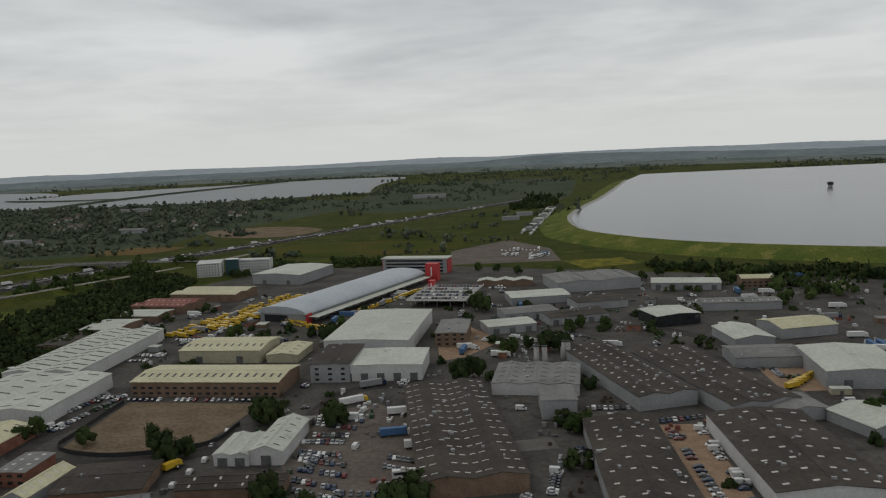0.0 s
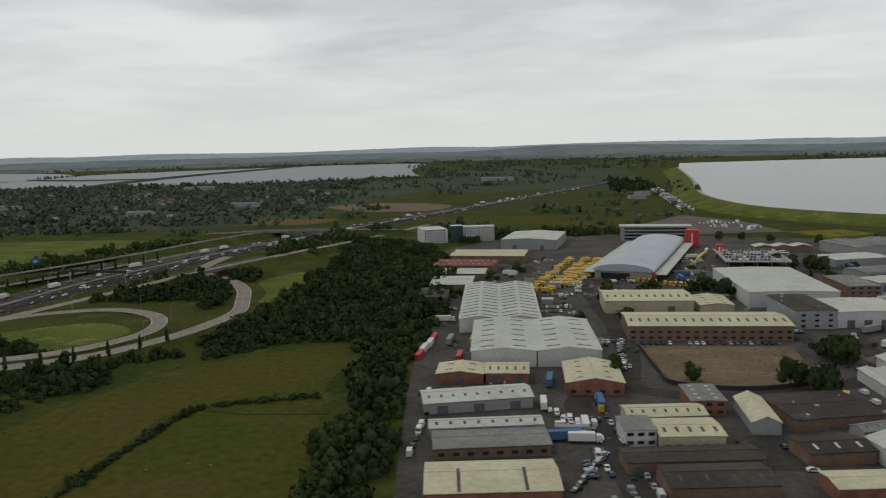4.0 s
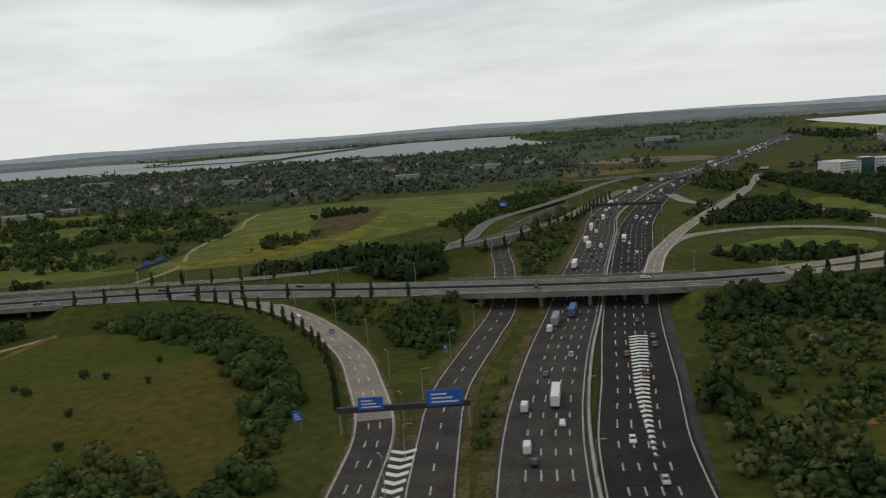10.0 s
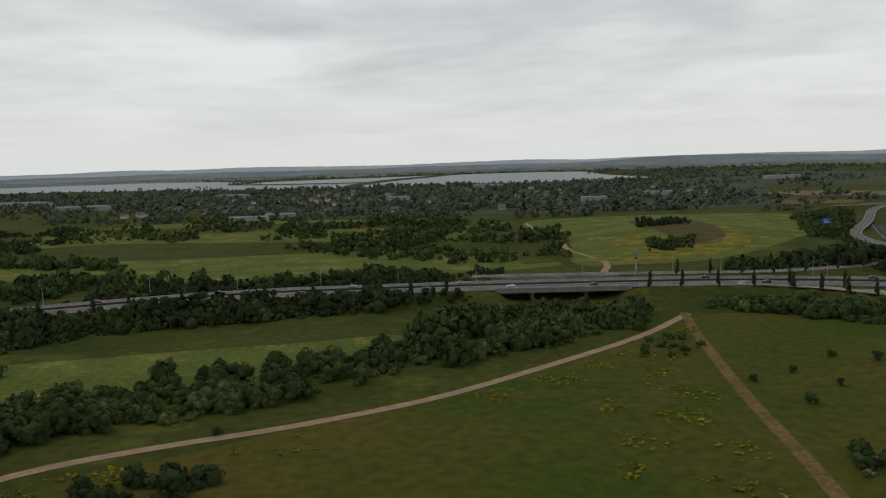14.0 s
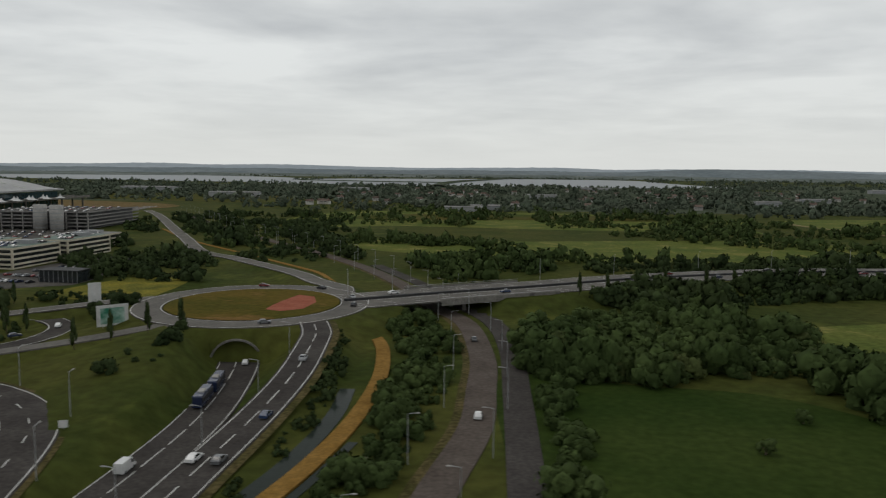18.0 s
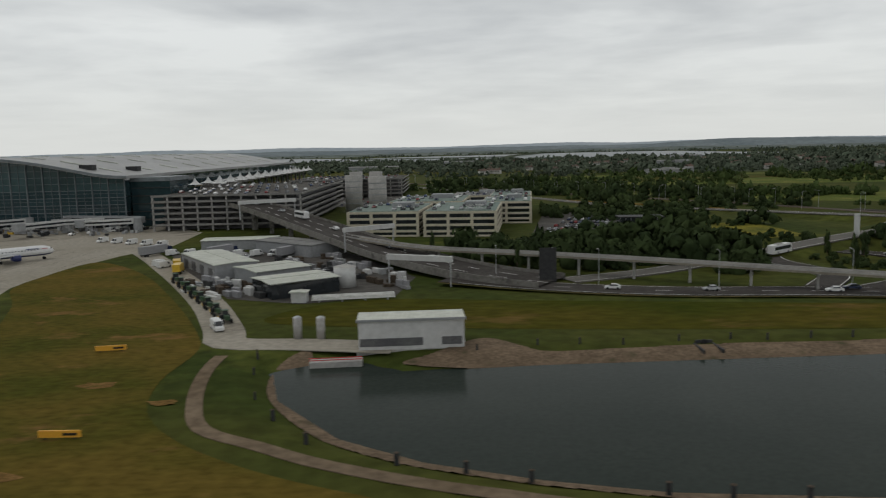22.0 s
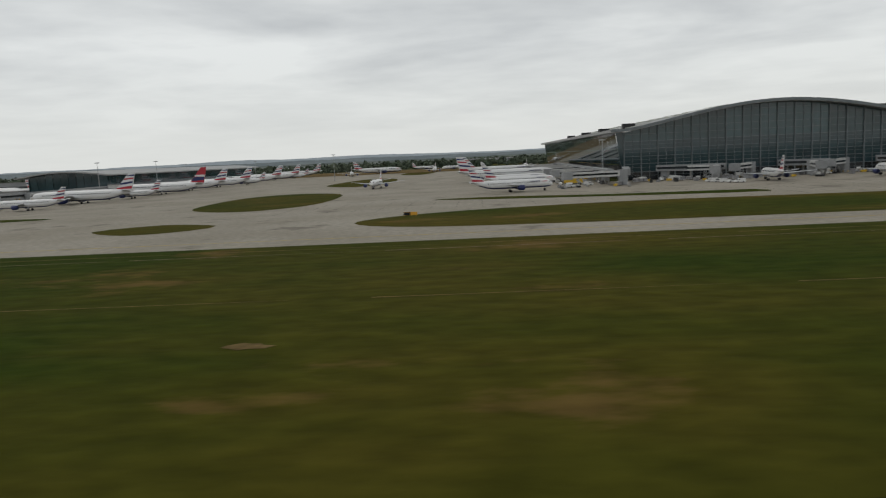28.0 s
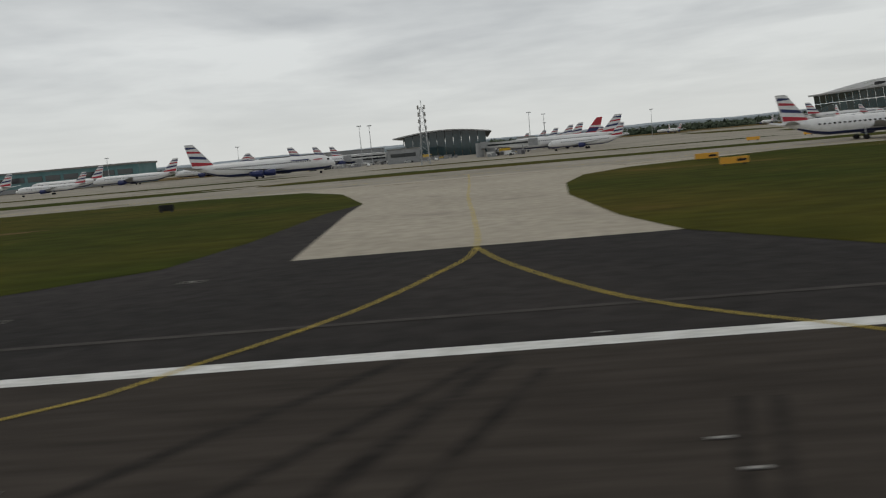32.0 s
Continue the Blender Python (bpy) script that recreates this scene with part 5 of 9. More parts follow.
def profile(mb, pts, half, tuck=0.0, top=None):
    """A body from its side outline, tucked in towards the top edge."""
    zt = max(p[1] for p in pts)
    ring = lambda s: [(x, s * (half - tuck * max(0, (z - 0.85) / (zt - 0.85 + 1e-6))), z) for x, z in pts]
    mb.loft([ring(-1), ring(1)])
    return mb


def build_car(p, name, hatch=False):
    c = thing("car", pose(0, 0, 0), f"{name} passenger car with dark windows" if not hatch else f"{name} estate car with dark windows", "car", "cars")
    part("body", profile(MB(), [(-2.15, 0.3), (2.15, 0.3), (2.2, 0.62), (1.95, 0.78), (0.95, 0.93), (0.3, 1.43), (-1.0, 1.45), (-1.7 if not hatch else -2.0, 0.98), (-2.15, 0.88)], 0.88, 0.2), p, c)
    g = MB()
    profile(g, [(0.93, 0.95), (0.32, 1.38), (-0.98, 1.4), (-1.62, 1.0)], 0.895, 0.19)
    g.face((0.99, -0.7, 0.95), (0.99, 0.7, 0.95), (0.36, 0.6, 1.4), (0.36, -0.6, 1.4))
    g.face((-1.68, 0.68, 1.02), (-1.68, -0.68, 1.02), (-1.06, -0.6, 1.42), (-1.06, 0.6, 1.42))
    part("glass", g, DARKGLASS, c)
    wheels(c, (1.32, -1.32), 0.78, 0.33, W_CAR)
    return c


def build_van(p, name, L=5.4, H=2.4):
    c = thing("van", pose(0, 0, 0), f"{name} panel van with a sloping front", "van", "vans")
    h = L / 2
    part("body", profile(MB(), [(-h, 0.35), (h, 0.35), (h, 0.95), (h - 0.75, 1.25), (h - 1.35, H - 0.1), (h - 1.8, H), (-h, H)], 1.0, 0.1), p, c)
    g = MB().face((h - 0.72, -0.85, 1.29), (h - 0.72, 0.85, 1.29), (h - 1.28, 0.8, H - 0.18), (h - 1.28, -0.8, H - 0.18))
    for s in (1, -1):
        g.face((h - 0.85, s * 1.0, 1.3), (h - 1.9, s * 1.0, 1.3), (h - 1.9, s * 0.95, H - 0.35), (h - 1.45, s * 0.95, H - 0.35))
    part("glass", g, DARKGLASS, c)
    wheels(c, (h - 1.0, -h + 1.1), 0.88, 0.36, W_CAR)
    return c


def build_truck(cabp, boxp, name, L=12.0, H=3.9, cat="lorry"):
    c = thing("lorry", pose(0, 0, 0), name, cat, "lorries")
    h = L / 2
    part("cab", profile(MB(), [(h - 2.1, 0.5), (h, 0.5), (h, 1.6), (h - 0.25, 2.9), (h - 0.6, 3.1), (h - 2.1, 3.1)], 1.2, 0.05), cabp, c)
    part("windscreen", MB().face((h + 0.01, -1.05, 1.65), (h + 0.01, 1.05, 1.65), (h - 0.22, 1.0, 2.8), (h - 0.22, -1.0, 2.8)), DARKGLASS, c)
    part("box_body", MB().box(-1.2, 0, 1.0, L - 2.5, 2.5, H - 1.0), boxp, c)
    part("chassis", MB().box(-0.4, 0, 0.55, L - 1.2, 1.0, 0.45), DARKSTEEL, c)
    wheels(c, (h - 1.2, -h + 1.4, -h + 2.6), 1.05, 0.5, W_TRUCK)
    return c


def build_bus(p, name, L=12.0):
    c = thing("coach", pose(0, 0, 0), name, "bus", "coaches")
    h = L / 2
    part("body", profile(MB(), [(-h, 0.4), (h, 0.4), (h + 0.1, 1.4), (h - 0.2, 3.1), (h - 0.6, 3.3), (-h + 0.2, 3.3), (-h, 3.0)], 1.25, 0.1), p, c)
    g = MB().face((h + 0.06, -1.1, 1.3), (h + 0.06, 1.1, 1.3), (h - 0.17, 1.05, 2.9), (h - 0.17, -1.05, 2.9))
    for s in (1, -1):
        g.box(-0.1, s * 1.21, 1.6, L - 1.4, 0.1, 1.1)
    part("window_band", g, DARKGLASS, c)
    part("roof_unit", MB().box(-1, 0, 3.3, 3, 1.6, 0.3), CONCRETE, c)
    wheels(c, (h - 2.4, -h + 2.8), 1.08, 0.5, W_TRUCK)
    return c


JOINED = []  # far repeats, kept back and joined at the end


class Fleet:
    """Builds a vehicle once and then copies it to further places."""

    def __init__(self, make):
        self.make, self.first = make, None

    def at(self, x, y, turn, z=0.05, far=False):
        m = pose(x, y, z, 0, 0, turn)
        if far and self.first:
            JOINED.append((self.first, m))
            return None
        if self.first is None:
            self.first = self.make()
            self.first.matrix_basis = m
            return self.first
        return copy_thing(self.first, m)


CARS = [Fleet(lambda p=p, n=n, k=k: build_car(p, n, k % 2)) for k, (p, n) in enumerate(zip(PAINTS, CNAMES))]
WVAN, YVAN = Fleet(lambda: build_van(VANWHITE, "white")), Fleet(lambda: build_van(VANYELLOW, "yellow delivery", 6.2, 2.9))
SMALLVAN = Fleet(lambda: build_van(VANWHITE, "small white", 4.6, 1.9))
TRK_WHITE = Fleet(lambda: build_truck(VANWHITE, VANWHITE, "white rigid box lorry"))
TRK_YEL = Fleet(lambda: build_truck(VANYELLOW, VANYELLOW, "yellow delivery lorry with a box body", 8.5, 3.4))
TRK_BLUE = Fleet(lambda: build_truck(VANWHITE, TARPBLUE, "articulated lorry with a blue curtain-sided trailer", 14.5, 4.0))
TRK_GREY = Fleet(lambda: build_truck(PAINTS[6], TARPGREY, "lorry with a grey tarpaulin trailer", 14.5, 4.0))
TRK_PURPLE = Fleet(lambda: build_truck(VANYELLOW, VANWHITE, "long lorry with a white trailer and yellow cab", 15.0, 4.0))
DARKCOACH = Fleet(lambda: build_bus(PAINTS[6], "dark blue coach with a black window band"))
COACH = Fleet(lambda: build_bus(VANWHITE, "white coach with a dark window band"))
rnd = random.Random(11)


def row(x0, y0, x1, y1, n, turn, skip=0.12, z=0.05, kinds=None):
    for i in range(n):
        if rnd.random() > skip:
            t = i / max(1, n - 1)
            k = rnd.choice(kinds) if kinds else rnd.choice(CARS + CARS[:5] + [CARS[4], CARS[6]])
            k.at(x0 + (x1 - x0) * t, y0 + (y1 - y0) * t, turn + rnd.choice((0, 180)) + rnd.uniform(-2, 2), z, y0 > 345 or z > 3)


# ---- sheds of the trading estate ----
tagged(part("estate_paving", MB().prism([(1966, 60), (1966, 330), (1972, 470), (1990, 620), (1985, 760), (2040, 850), (2200, 850), (2330, 790), (2490, 720), (2700, 640), (2700, 60)], 0.02, 0.06), YARD),
       "worn concrete and asphalt paving of a trading estate", "pavement", kind="structure")


def roof_z(u, h, rise, n, half):
    """Height across n equal gables."""
    t = ((u + half) / (2 * half)) * n
    t = min(max(t, 0), n - 1e-6) % 1.0
    return h + rise * (1 - abs(2 * t - 1))


def shed(cx, cy, w, d, h, th, roof, wall, label, n=1, axis="y", rise=1.6, lights=(0, 0), lmat=ROOFLIGHT, lsize=(0.9, 3.2), doors=0, windows=0, storeys=1, low=None, base=0.0):
    if len(label.replace("-", " ").split()) < 5:
        label += " on a trading estate"
    s = thing("warehouse", pose(cx, cy, base + 0.05, 0, 0, th), label, "warehouse")
    across = w if axis == "y" else d
    along = d if axis == "y" else w
    P = lambda u, v, z: (u, v, z) if axis == "y" else (v, u, z)
    us = [-across / 2 + across * i / (2 * n) for i in range(2 * n + 1)]
    zs = [h + (rise if i % 2 else 0) for i in range(2 * n + 1)]
    for sv in (-1, 1):
        ring = [P(us[0], sv * along / 2, 0)] + [P(u, sv * along / 2, z) for u, z in zip(us, zs)] + [P(us[-1], sv * along / 2, 0)]
        part("end_wall", MB().face(*(ring if (sv > 0) == (axis == "y") else ring[::-1])), wall, s)
    for su in (-1, 1):
        part("side_wall", MB().face(P(su * across / 2, -along / 2, 0), P(su * across / 2, along / 2, 0), P(su * across / 2, along / 2, h), P(su * across / 2, -along / 2, h)), wall, s)
    if low:
        k = MB()
        k.box(0, -d / 2 - 0.08, 0, w, 0.14, h * 0.45)
        part("brick_plinth", k, low, s)
    if w * d > 700 and roof in (RF_DARK, RF_GREY):
        vents, vr = MB(), random.Random(int(cx * 7 + cy))
        for i in range(int(w * d / 220)):
            u, v = vr.uniform(-0.45, 0.45) * across, vr.uniform(-0.45, 0.45) * along
            px, py, _ = P(u, v, 0)
            vents.box(px, py, roof_z(u, h, rise, n, across / 2), vr.uniform(0.6, 2.2), vr.uniform(0.6, 1.6), vr.uniform(0.5, 1.3))
        tagged(part("roof_vents", vents, STEEL, s), "small metal roof vents", kind="stuff")
    o = 0.45
    for i in range(n):
        u0, u1, u2 = us[2 * i], us[2 * i + 1], us[2 * i + 2]
        k = MB()
        a = along / 2 + o
        e0, e2 = (o if i == 0 else 0), (o if i == n - 1 else 0)
        for t in (0.0, -0.22):
            k.face(P(u0 - e0, -a, h + t + 0.12), P(u0 - e0, a, h + t + 0.12), P(u1, a, h + rise + t + 0.12), P(u1, -a, h + rise + t + 0.12))
            k.face(P(u1, -a, h + rise + t + 0.12), P(u1, a, h + rise + t + 0.12), P(u2 + e2, a, h + t + 0.12), P(u2 + e2, -a, h + t + 0.12))
        for sv in (-1, 1):
            k.face(P(u0 - e0, sv * a, h - 0.1), P(u1, sv * a, h + rise - 0.1), P(u1, sv * a, h + rise + 0.12), P(u0 - e0, sv * a, h + 0.12))
            k.face(P(u1, sv * a, h + rise - 0.1), P(u2 + e2, sv * a, h - 0.1), P(u2 + e2, sv * a, h + 0.12), P(u1, sv * a, h + rise + 0.12))
        part("roof", k, roof, s)
        part("ridge_cap", MB().box(*P(u1, 0, 0)[:2], h + rise + 0.1, *(P(0.6, along + 0.9, 0)[:2]), 0.12), roof, s)
    nu, nv = lights
    if nu:
        data = None
        lw, ll = lsize
        for i in range(nu * n):
            q = (i + 0.5) / (nu * n)
            u = -across / 2 + across * q
            tt = (q * n) % 1.0
            if abs(tt - 0.5) < 0.08:
                u -= across / n * 0.22; tt -= 0.22
            z = h + rise * (1 - abs(2 * tt - 1)) + 0.14
            sl = math.atan2(rise, across / (2 * n)) * (1 if tt < 0.5 else -1)
            for j in range(nv):
                v = -along / 2 + along * (j + 0.5) / nv
                if data is None:
                    data = MB().box(0, 0, 0, ll, lw, 0.1).data("roof_light", lmat)
                ob = part("roof_light", data, None, s)
                if axis == "y":
                    ob.location, ob.rotation_euler = (u, v, z), (0, -sl, 0)
                else:
                    ob.location, ob.rotation_euler = (v, u, z), (0, -sl, radians(90))
    for i in range(doors):
        x = -w / 2 + w * (i + 0.5) / doors
        part("shutter_door", MB().box(x, -d / 2 - 0.06, 0, min(4.2, w / doors * 0.6), 0.16, min(4.4, h * 0.7)), SHUTTER, s)
    if windows:
        data = MB().box(0, 0, 0, min(2.2, w / windows * 0.62), 0.16, 1.2).data("window", DARKGLASS)
        for q in range(storeys):
            for i in range(windows):
                ob = part("window", data, None, s)
                ob.location = (-w / 2 + w * (i + 0.5) / windows, -d / 2 - 0.05, 1.2 + q * 3.0)
    return s


SHEDS = [
    (2018, 476, 46, 108, 8, -4, RF_WHITE, WL_WHITE, "long white twin-gabled warehouse with grey roof lights", dict(n=2, rise=1.8, lights=(2, 12), lsize=(1.5, 9.6))),
    (2013, 386, 31, 64, 8, -4, RF_WHITE, WL_WHITE, "white gabled warehouse in a pair", dict(rise=1.8, lights=(2, 6), lsize=(1.2, 6.5))),
    (2044, 384, 30, 64, 8, -4, RF_WHITE, WL_WHITE, "white gabled warehouse with a long side window", dict(rise=1.8, lights=(2, 6), lsize=(1.2, 6.5), windows=1)),
    (2047, 325, 24, 31, 5.6, -6, RF_CREAM, BRICK, "red brick unit with a pale gabled roof", dict(rise=2.2, lights=(2, 4), lsize=(1.0, 2.4), windows=4)),
    (1990, 339, 21, 17, 4.6, -6, RF_CREAM, BRICK, "low red brick unit with a pale roof", dict(rise=1.4, lights=(2, 2), doors=1)),
    (2011, 338, 19, 17, 4.6, -6, RF_CREAM, BRICK, "low red brick unit with a pale roof and shop signs", dict(axis="x", rise=1.4, lights=(1, 5), doors=2)),
    (1995, 303, 44, 17, 4.6, 7, RF_WHITE, WL_GREY, "long white-roofed workshop with a row of roof lights", dict(axis="x", rise=1.8, lights=(1, 9), lsize=(1.0, 1.8), doors=3)),
    (1997, 270, 41, 9, 4.8, 2, RF_WHITE, WL_GREY, "narrow white-roofed workshop", dict(axis="x", rise=1.2, lights=(1, 8), lsize=(1.0, 1.8))),
    (1998, 257, 40, 17, 4.0, 2, RF_GREY, BROWNBRICK, "flat grey-roofed workshop", dict(axis="x", rise=0.7, windows=8)),
    (1996, 222, 40, 22, 5.6, 0, RF_CREAM, BRICK, "cream-roofed brick workshop", dict(axis="x", rise=1.8, lights=(1, 2), lsize=(1.0, 12))),
    (2064, 276, 29, 13, 5.2, 0, RF_CREAM, WL_CREAM, "small cream workshop with roof lights", dict(axis="x", rise=1.3, lights=(1, 7), lsize=(0.9, 2.2))),
    (2067, 258, 22, 17, 5.4, -2, RF_CREAM, WL_CREAM, "pale yellow-roofed unit", dict(axis="x", rise=0.9, windows=5, lights=(1, 5), lsize=(1.0, 3.5))),
    (2050, 261, 11, 14, 6.2, 0, RF_GREY, WL_WHITE, "small white two-storey office", dict(rise=0.3, windows=3, storeys=2)),
    (2084, 292, 13, 20, 6.2, -4, RF_GREY, BRICK, "red brick two-storey block with a pale parapet", dict(rise=0.3, windows=3, storeys=2, lights=(2, 4), lmat=PALELIGHT, lsize=(1.2, 1.4))),
    (2099, 276, 10, 28, 4.6, -8, RF_CREAM, WL_GREY, "narrow barrel-roofed workshop", dict(rise=2.4, lights=(2, 6), lmat=PALELIGHT)),
    (2124, 280, 34, 28, 4.4, 6, RF_DARK, BROWNBRICK, "dark flat-roofed workshop", dict(axis="x", rise=0.7)),
    (2064, 220, 32, 16, 4.8, 0, RF_DARK, BROWNBRICK, "dark-roofed terrace of workshops", dict(axis="x", rise=1.4, lights=(1, 4))),
    (2062, 238, 44, 12, 4.2, 0, RF_DARK, BROWNBRICK, "dark brown-roofed row of garages", dict(axis="x", rise=0.8, doors=6)),
    (2131, 236, 17, 16, 6.0, 4, RF_WHITE, WL_WHITE, "bright white gabled storage tent", dict(rise=2.6)),
    (2108, 215, 25, 12, 4.6, 0, RF_CREAM, BRICK, "cream-roofed brick unit", dict(axis="x", rise=0.9)),
    (2165, 240, 34, 14, 5.0, 4, RF_GREY, BROWNBRICK, "weathered grey-roofed workshop with patched cladding", dict(axis="x", n=2, rise=1.2, lights=(1, 8), lsize=(0.7, 2.4))),
    (2110, 242, 22, 14, 4.4, 3, RF_DARK, BROWNBRICK, "dark-roofed workshop with skylights", dict(axis="x", rise=1.2, lights=(1, 3), lmat=PALELIGHT)),
    (2176, 272, 40, 13, 4.6, 2, RF_DARK, BROWNBRICK, "dark low terrace of brick garages", dict(axis="x", n=2, rise=0.9, lights=(1, 4), lmat=PALELIGHT, lsize=(0.8, 1.6))),
    (2137, 258, 24, 7, 4.2, 14, RF_GREY, WL_GREY, "small slanting grey store shed", dict(axis="x", rise=1.4, lights=(1, 5), lsize=(0.5, 1.6))),
    (2046, 196, 30, 12, 4.6, 0, RF_DARK, BROWNBRICK, "dark-roofed brick store", dict(axis="x", rise=1.2, lights=(1, 5), lmat=PALELIGHT, lsize=(0.7, 1.4))),
    (2124, 408, 84, 33, 8, -6.5, RF_CREAM, BROWNBRICK, "long cream-roofed trade units with brown brick fronts", dict(axis="x", rise=1.8, lights=(1, 18), lsize=(1.3, 5.0), windows=18, storeys=2)),
    (2110, 476, 53, 35, 8, -6, RF_CREAM, WL_CREAM, "cream-clad warehouse with loading doors", dict(axis="x", rise=1.8, lights=(1, 11), lsize=(1.3, 4.6), doors=2)),
    (2150, 470, 20, 30, 5, -6, RF_CREAM, WL_CREAM, "small cream shed beside the warehouse", dict(rise=1.2, lights=(2, 4))),
    (2078, 786, 55, 70, 10, -17, RF_WHITE, WL_GREY, "large pale shed with a white roof", dict(rise=1.4, doors=2)),
    (2026, 690, 66, 40, 7, -12, RF_CREAM, BROWNBRICK, "brown brick works with a pale ribbed roof", dict(axis="x", n=2, rise=1.4, lights=(1, 12), lmat=PALELIGHT, lsize=(0.8, 2.5))),
    (2003, 640, 50, 34, 6.5, -12, RF_RED, BROWNBRICK, "red-roofed workshop", dict(axis="x", n=2, rise=1.2, lights=(1, 10), lmat=PALELIGHT, lsize=(0.6, 2.4))),
    (1999, 602, 36, 26, 5.5, -8, RF_WHITE, BROWNBRICK, "low workshop with a white roof", dict(axis="x", rise=1.0)),
    (1990, 562, 30, 36, 5.5, -6, RF_WHITE, BROWNBRICK, "low workshop with a patched white roof", dict(axis="x", rise=1.0)),
    (1976, 520, 20, 36, 4.5, -4, RF_DARK, BROWNBRICK, "low dark-roofed works at the wood's edge", dict(rise=0.8)),
    (2204, 510, 54, 92, 10, -6, RF_WHITE, WL_WHITE, "large flat white-roofed distribution building", dict(rise=0.7, lights=(1, 3), lmat=PALELIGHT)),
    (2216, 428, 46, 36, 9, -3, RF_WHITE, WL_WHITE, "white-roofed loading wing with dark bays", dict(rise=0.5, doors=5)),
    (2188, 432, 22, 44, 10.5, -3, RF_DARK, WL_GREY, "grey office wing with a dark flat roof", dict(rise=0.3, windows=3, storeys=3)),
    (2253, 500, 20, 40, 9, -4, RF_GREY, BROWNBRICK, "dark brick block with plant on the roof", dict(rise=0.4, windows=4, storeys=3)),
    (2259, 322, 40, 118, 7, 8, RF_DARK, BROWNBRICK, "vast dark corrugated works with pale flecks of skylights", dict(n=2, rise=1.6, lights=(5, 14), lmat=PALELIGHT, lsize=(0.7, 2.2))),
    (2328, 280, 30, 82, 7, -1, RF_DARK, WL_GREY, "dark-roofed warehouse with paired skylights", dict(n=1, rise=2.0, lights=(4, 8), lmat=PALELIGHT, lsize=(1.0, 1.9))),
    (2387, 285, 40, 78, 7, 0, RF_DARK, WL_WHITE, "dark-roofed warehouse with a white front", dict(n=1, rise=2.2, lights=(4, 8), lmat=PALELIGHT, lsize=(1.2, 2.2), windows=3)),
    (2345, 400, 30, 100, 7, 15, RF_DARK, WL_GREY, "long dark works roof with vents", dict(n=2, rise=1.3, lights=(2, 12), lmat=PALELIGHT, lsize=(1.2, 1.4))),
    (2385, 385, 34, 100, 7, 15, RF_DARK, WL_GREY, "long dark works roof", dict(n=2, rise=1.3, lights=(2, 9), lmat=PALELIGHT, lsize=(1.2, 1.4))),
    (2300, 395, 44, 38, 6, -8, RF_GREY, WL_WHITE, "pale patched factory roof crowded with vents", dict(n=3, rise=1.0, lights=(2, 5), lmat=ROOFLIGHT)),
    (2306, 352, 16, 22, 9, 0, RF_GREY, WL_GREY, "tall grey factory block", dict(rise=0.3)),
    (2462, 395, 40, 50, 9, -6, RF_WHITE, WL_GREY, "large pale green-white warehouse", dict(rise=1.4, doors=2)),
    (2428, 424, 38, 26, 6, -2, RF_GREY, WL_GREY, "grey-roofed depot", dict(axis="x", rise=1.6)),
    (2432, 470, 24, 36, 6, 5, RF_WHITE, WL_GREY, "white-roofed gabled unit", dict(rise=2.2)),
    (2472, 488, 38, 28, 6.5, 12, RF_CREAM, WL_GREY, "cream-roofed gabled unit", dict(axis="x", rise=2.4)),
    (2402, 530, 32, 28, 7.5, 15, RF_WHITE, DARKGLASS, "white-roofed showroom with a dark glass front", dict(rise=1.0)),
    (2462, 566, 56, 18, 6, -4, RF_GREY, WL_GREY, "long low grey unit with roof plant", dict(axis="x", rise=0.6, lights=(1, 10), lmat=PALELIGHT)),
    (2447, 656, 56, 26, 6, -12, RF_WHITE, WL_GREY, "low white-roofed unit with dark bays", dict(axis="x", rise=0.8, doors=5)),
    (2504, 650, 26, 20, 8, -8, RF_CREAM, BROWNBRICK, "two-storey office with a cream hipped roof", dict(axis="x", rise=1.8, windows=6, storeys=2)),
    (2370, 680, 74, 50, 8.5, 10, RF_GREY, WL_GREY, "large grey shed with ribbed roof", dict(n=2, rise=1.6, lights=(2, 8), lmat=ROOFLIGHT, lsize=(0.8, 5))),
    (2318, 622, 48, 30, 6, 8, RF_WHITE, WL_GREY, "white flat-roofed unit", dict(axis="x", rise=0.6)),
    (2362, 592, 40, 26, 6, 12, RF_DARK, WL_GREY, "dark flat-roofed unit", dict(axis="x", rise=0.5)),
    (2306, 562, 40, 24, 5.5, 14, RF_GREY, WL_GREY, "grey flat-roofed unit", dict(axis="x", rise=0.6, doors=4)),
    (2290, 522, 34, 22, 5.5, 14, RF_WHITE, WL_GREY, "white-roofed unit with parked vans in front", dict(axis="x", rise=0.7, doors=3)),
    (2338, 545, 44, 24, 5.5, 14, RF_DARK, WL_GREY, "dark-roofed unit with loading doors", dict(axis="x", rise=0.6, doors=5)),
    (2295, 700, 50, 14, 5, -6, RF_WHITE, BROWNBRICK, "row of three white gabled units", dict(n=3, rise=1.8)),
    (2410, 340, 22, 22, 5, 10, RF_GREY, WL_GREY, "pale grey gabled workshop", dict(rise=2.0)),
    (2437, 322, 26, 26, 5, 20, RF_WHITE, WL_GREY, "pale green-roofed gabled workshop", dict(rise=2.2)),
    (2183, 316, 14, 38, 6, -4, RF_WHITE, WL_WHITE, "white gabled workshop wing with a steep roof", dict(rise=2.6, lights=(2, 5), lsize=(0.8, 2.6), doors=1)),
    (2168, 309, 15, 24, 5, -4, RF_WHITE, WL_WHITE, "low white annex with a shallow roof", dict(n=2, rise=0.9, doors=2)),
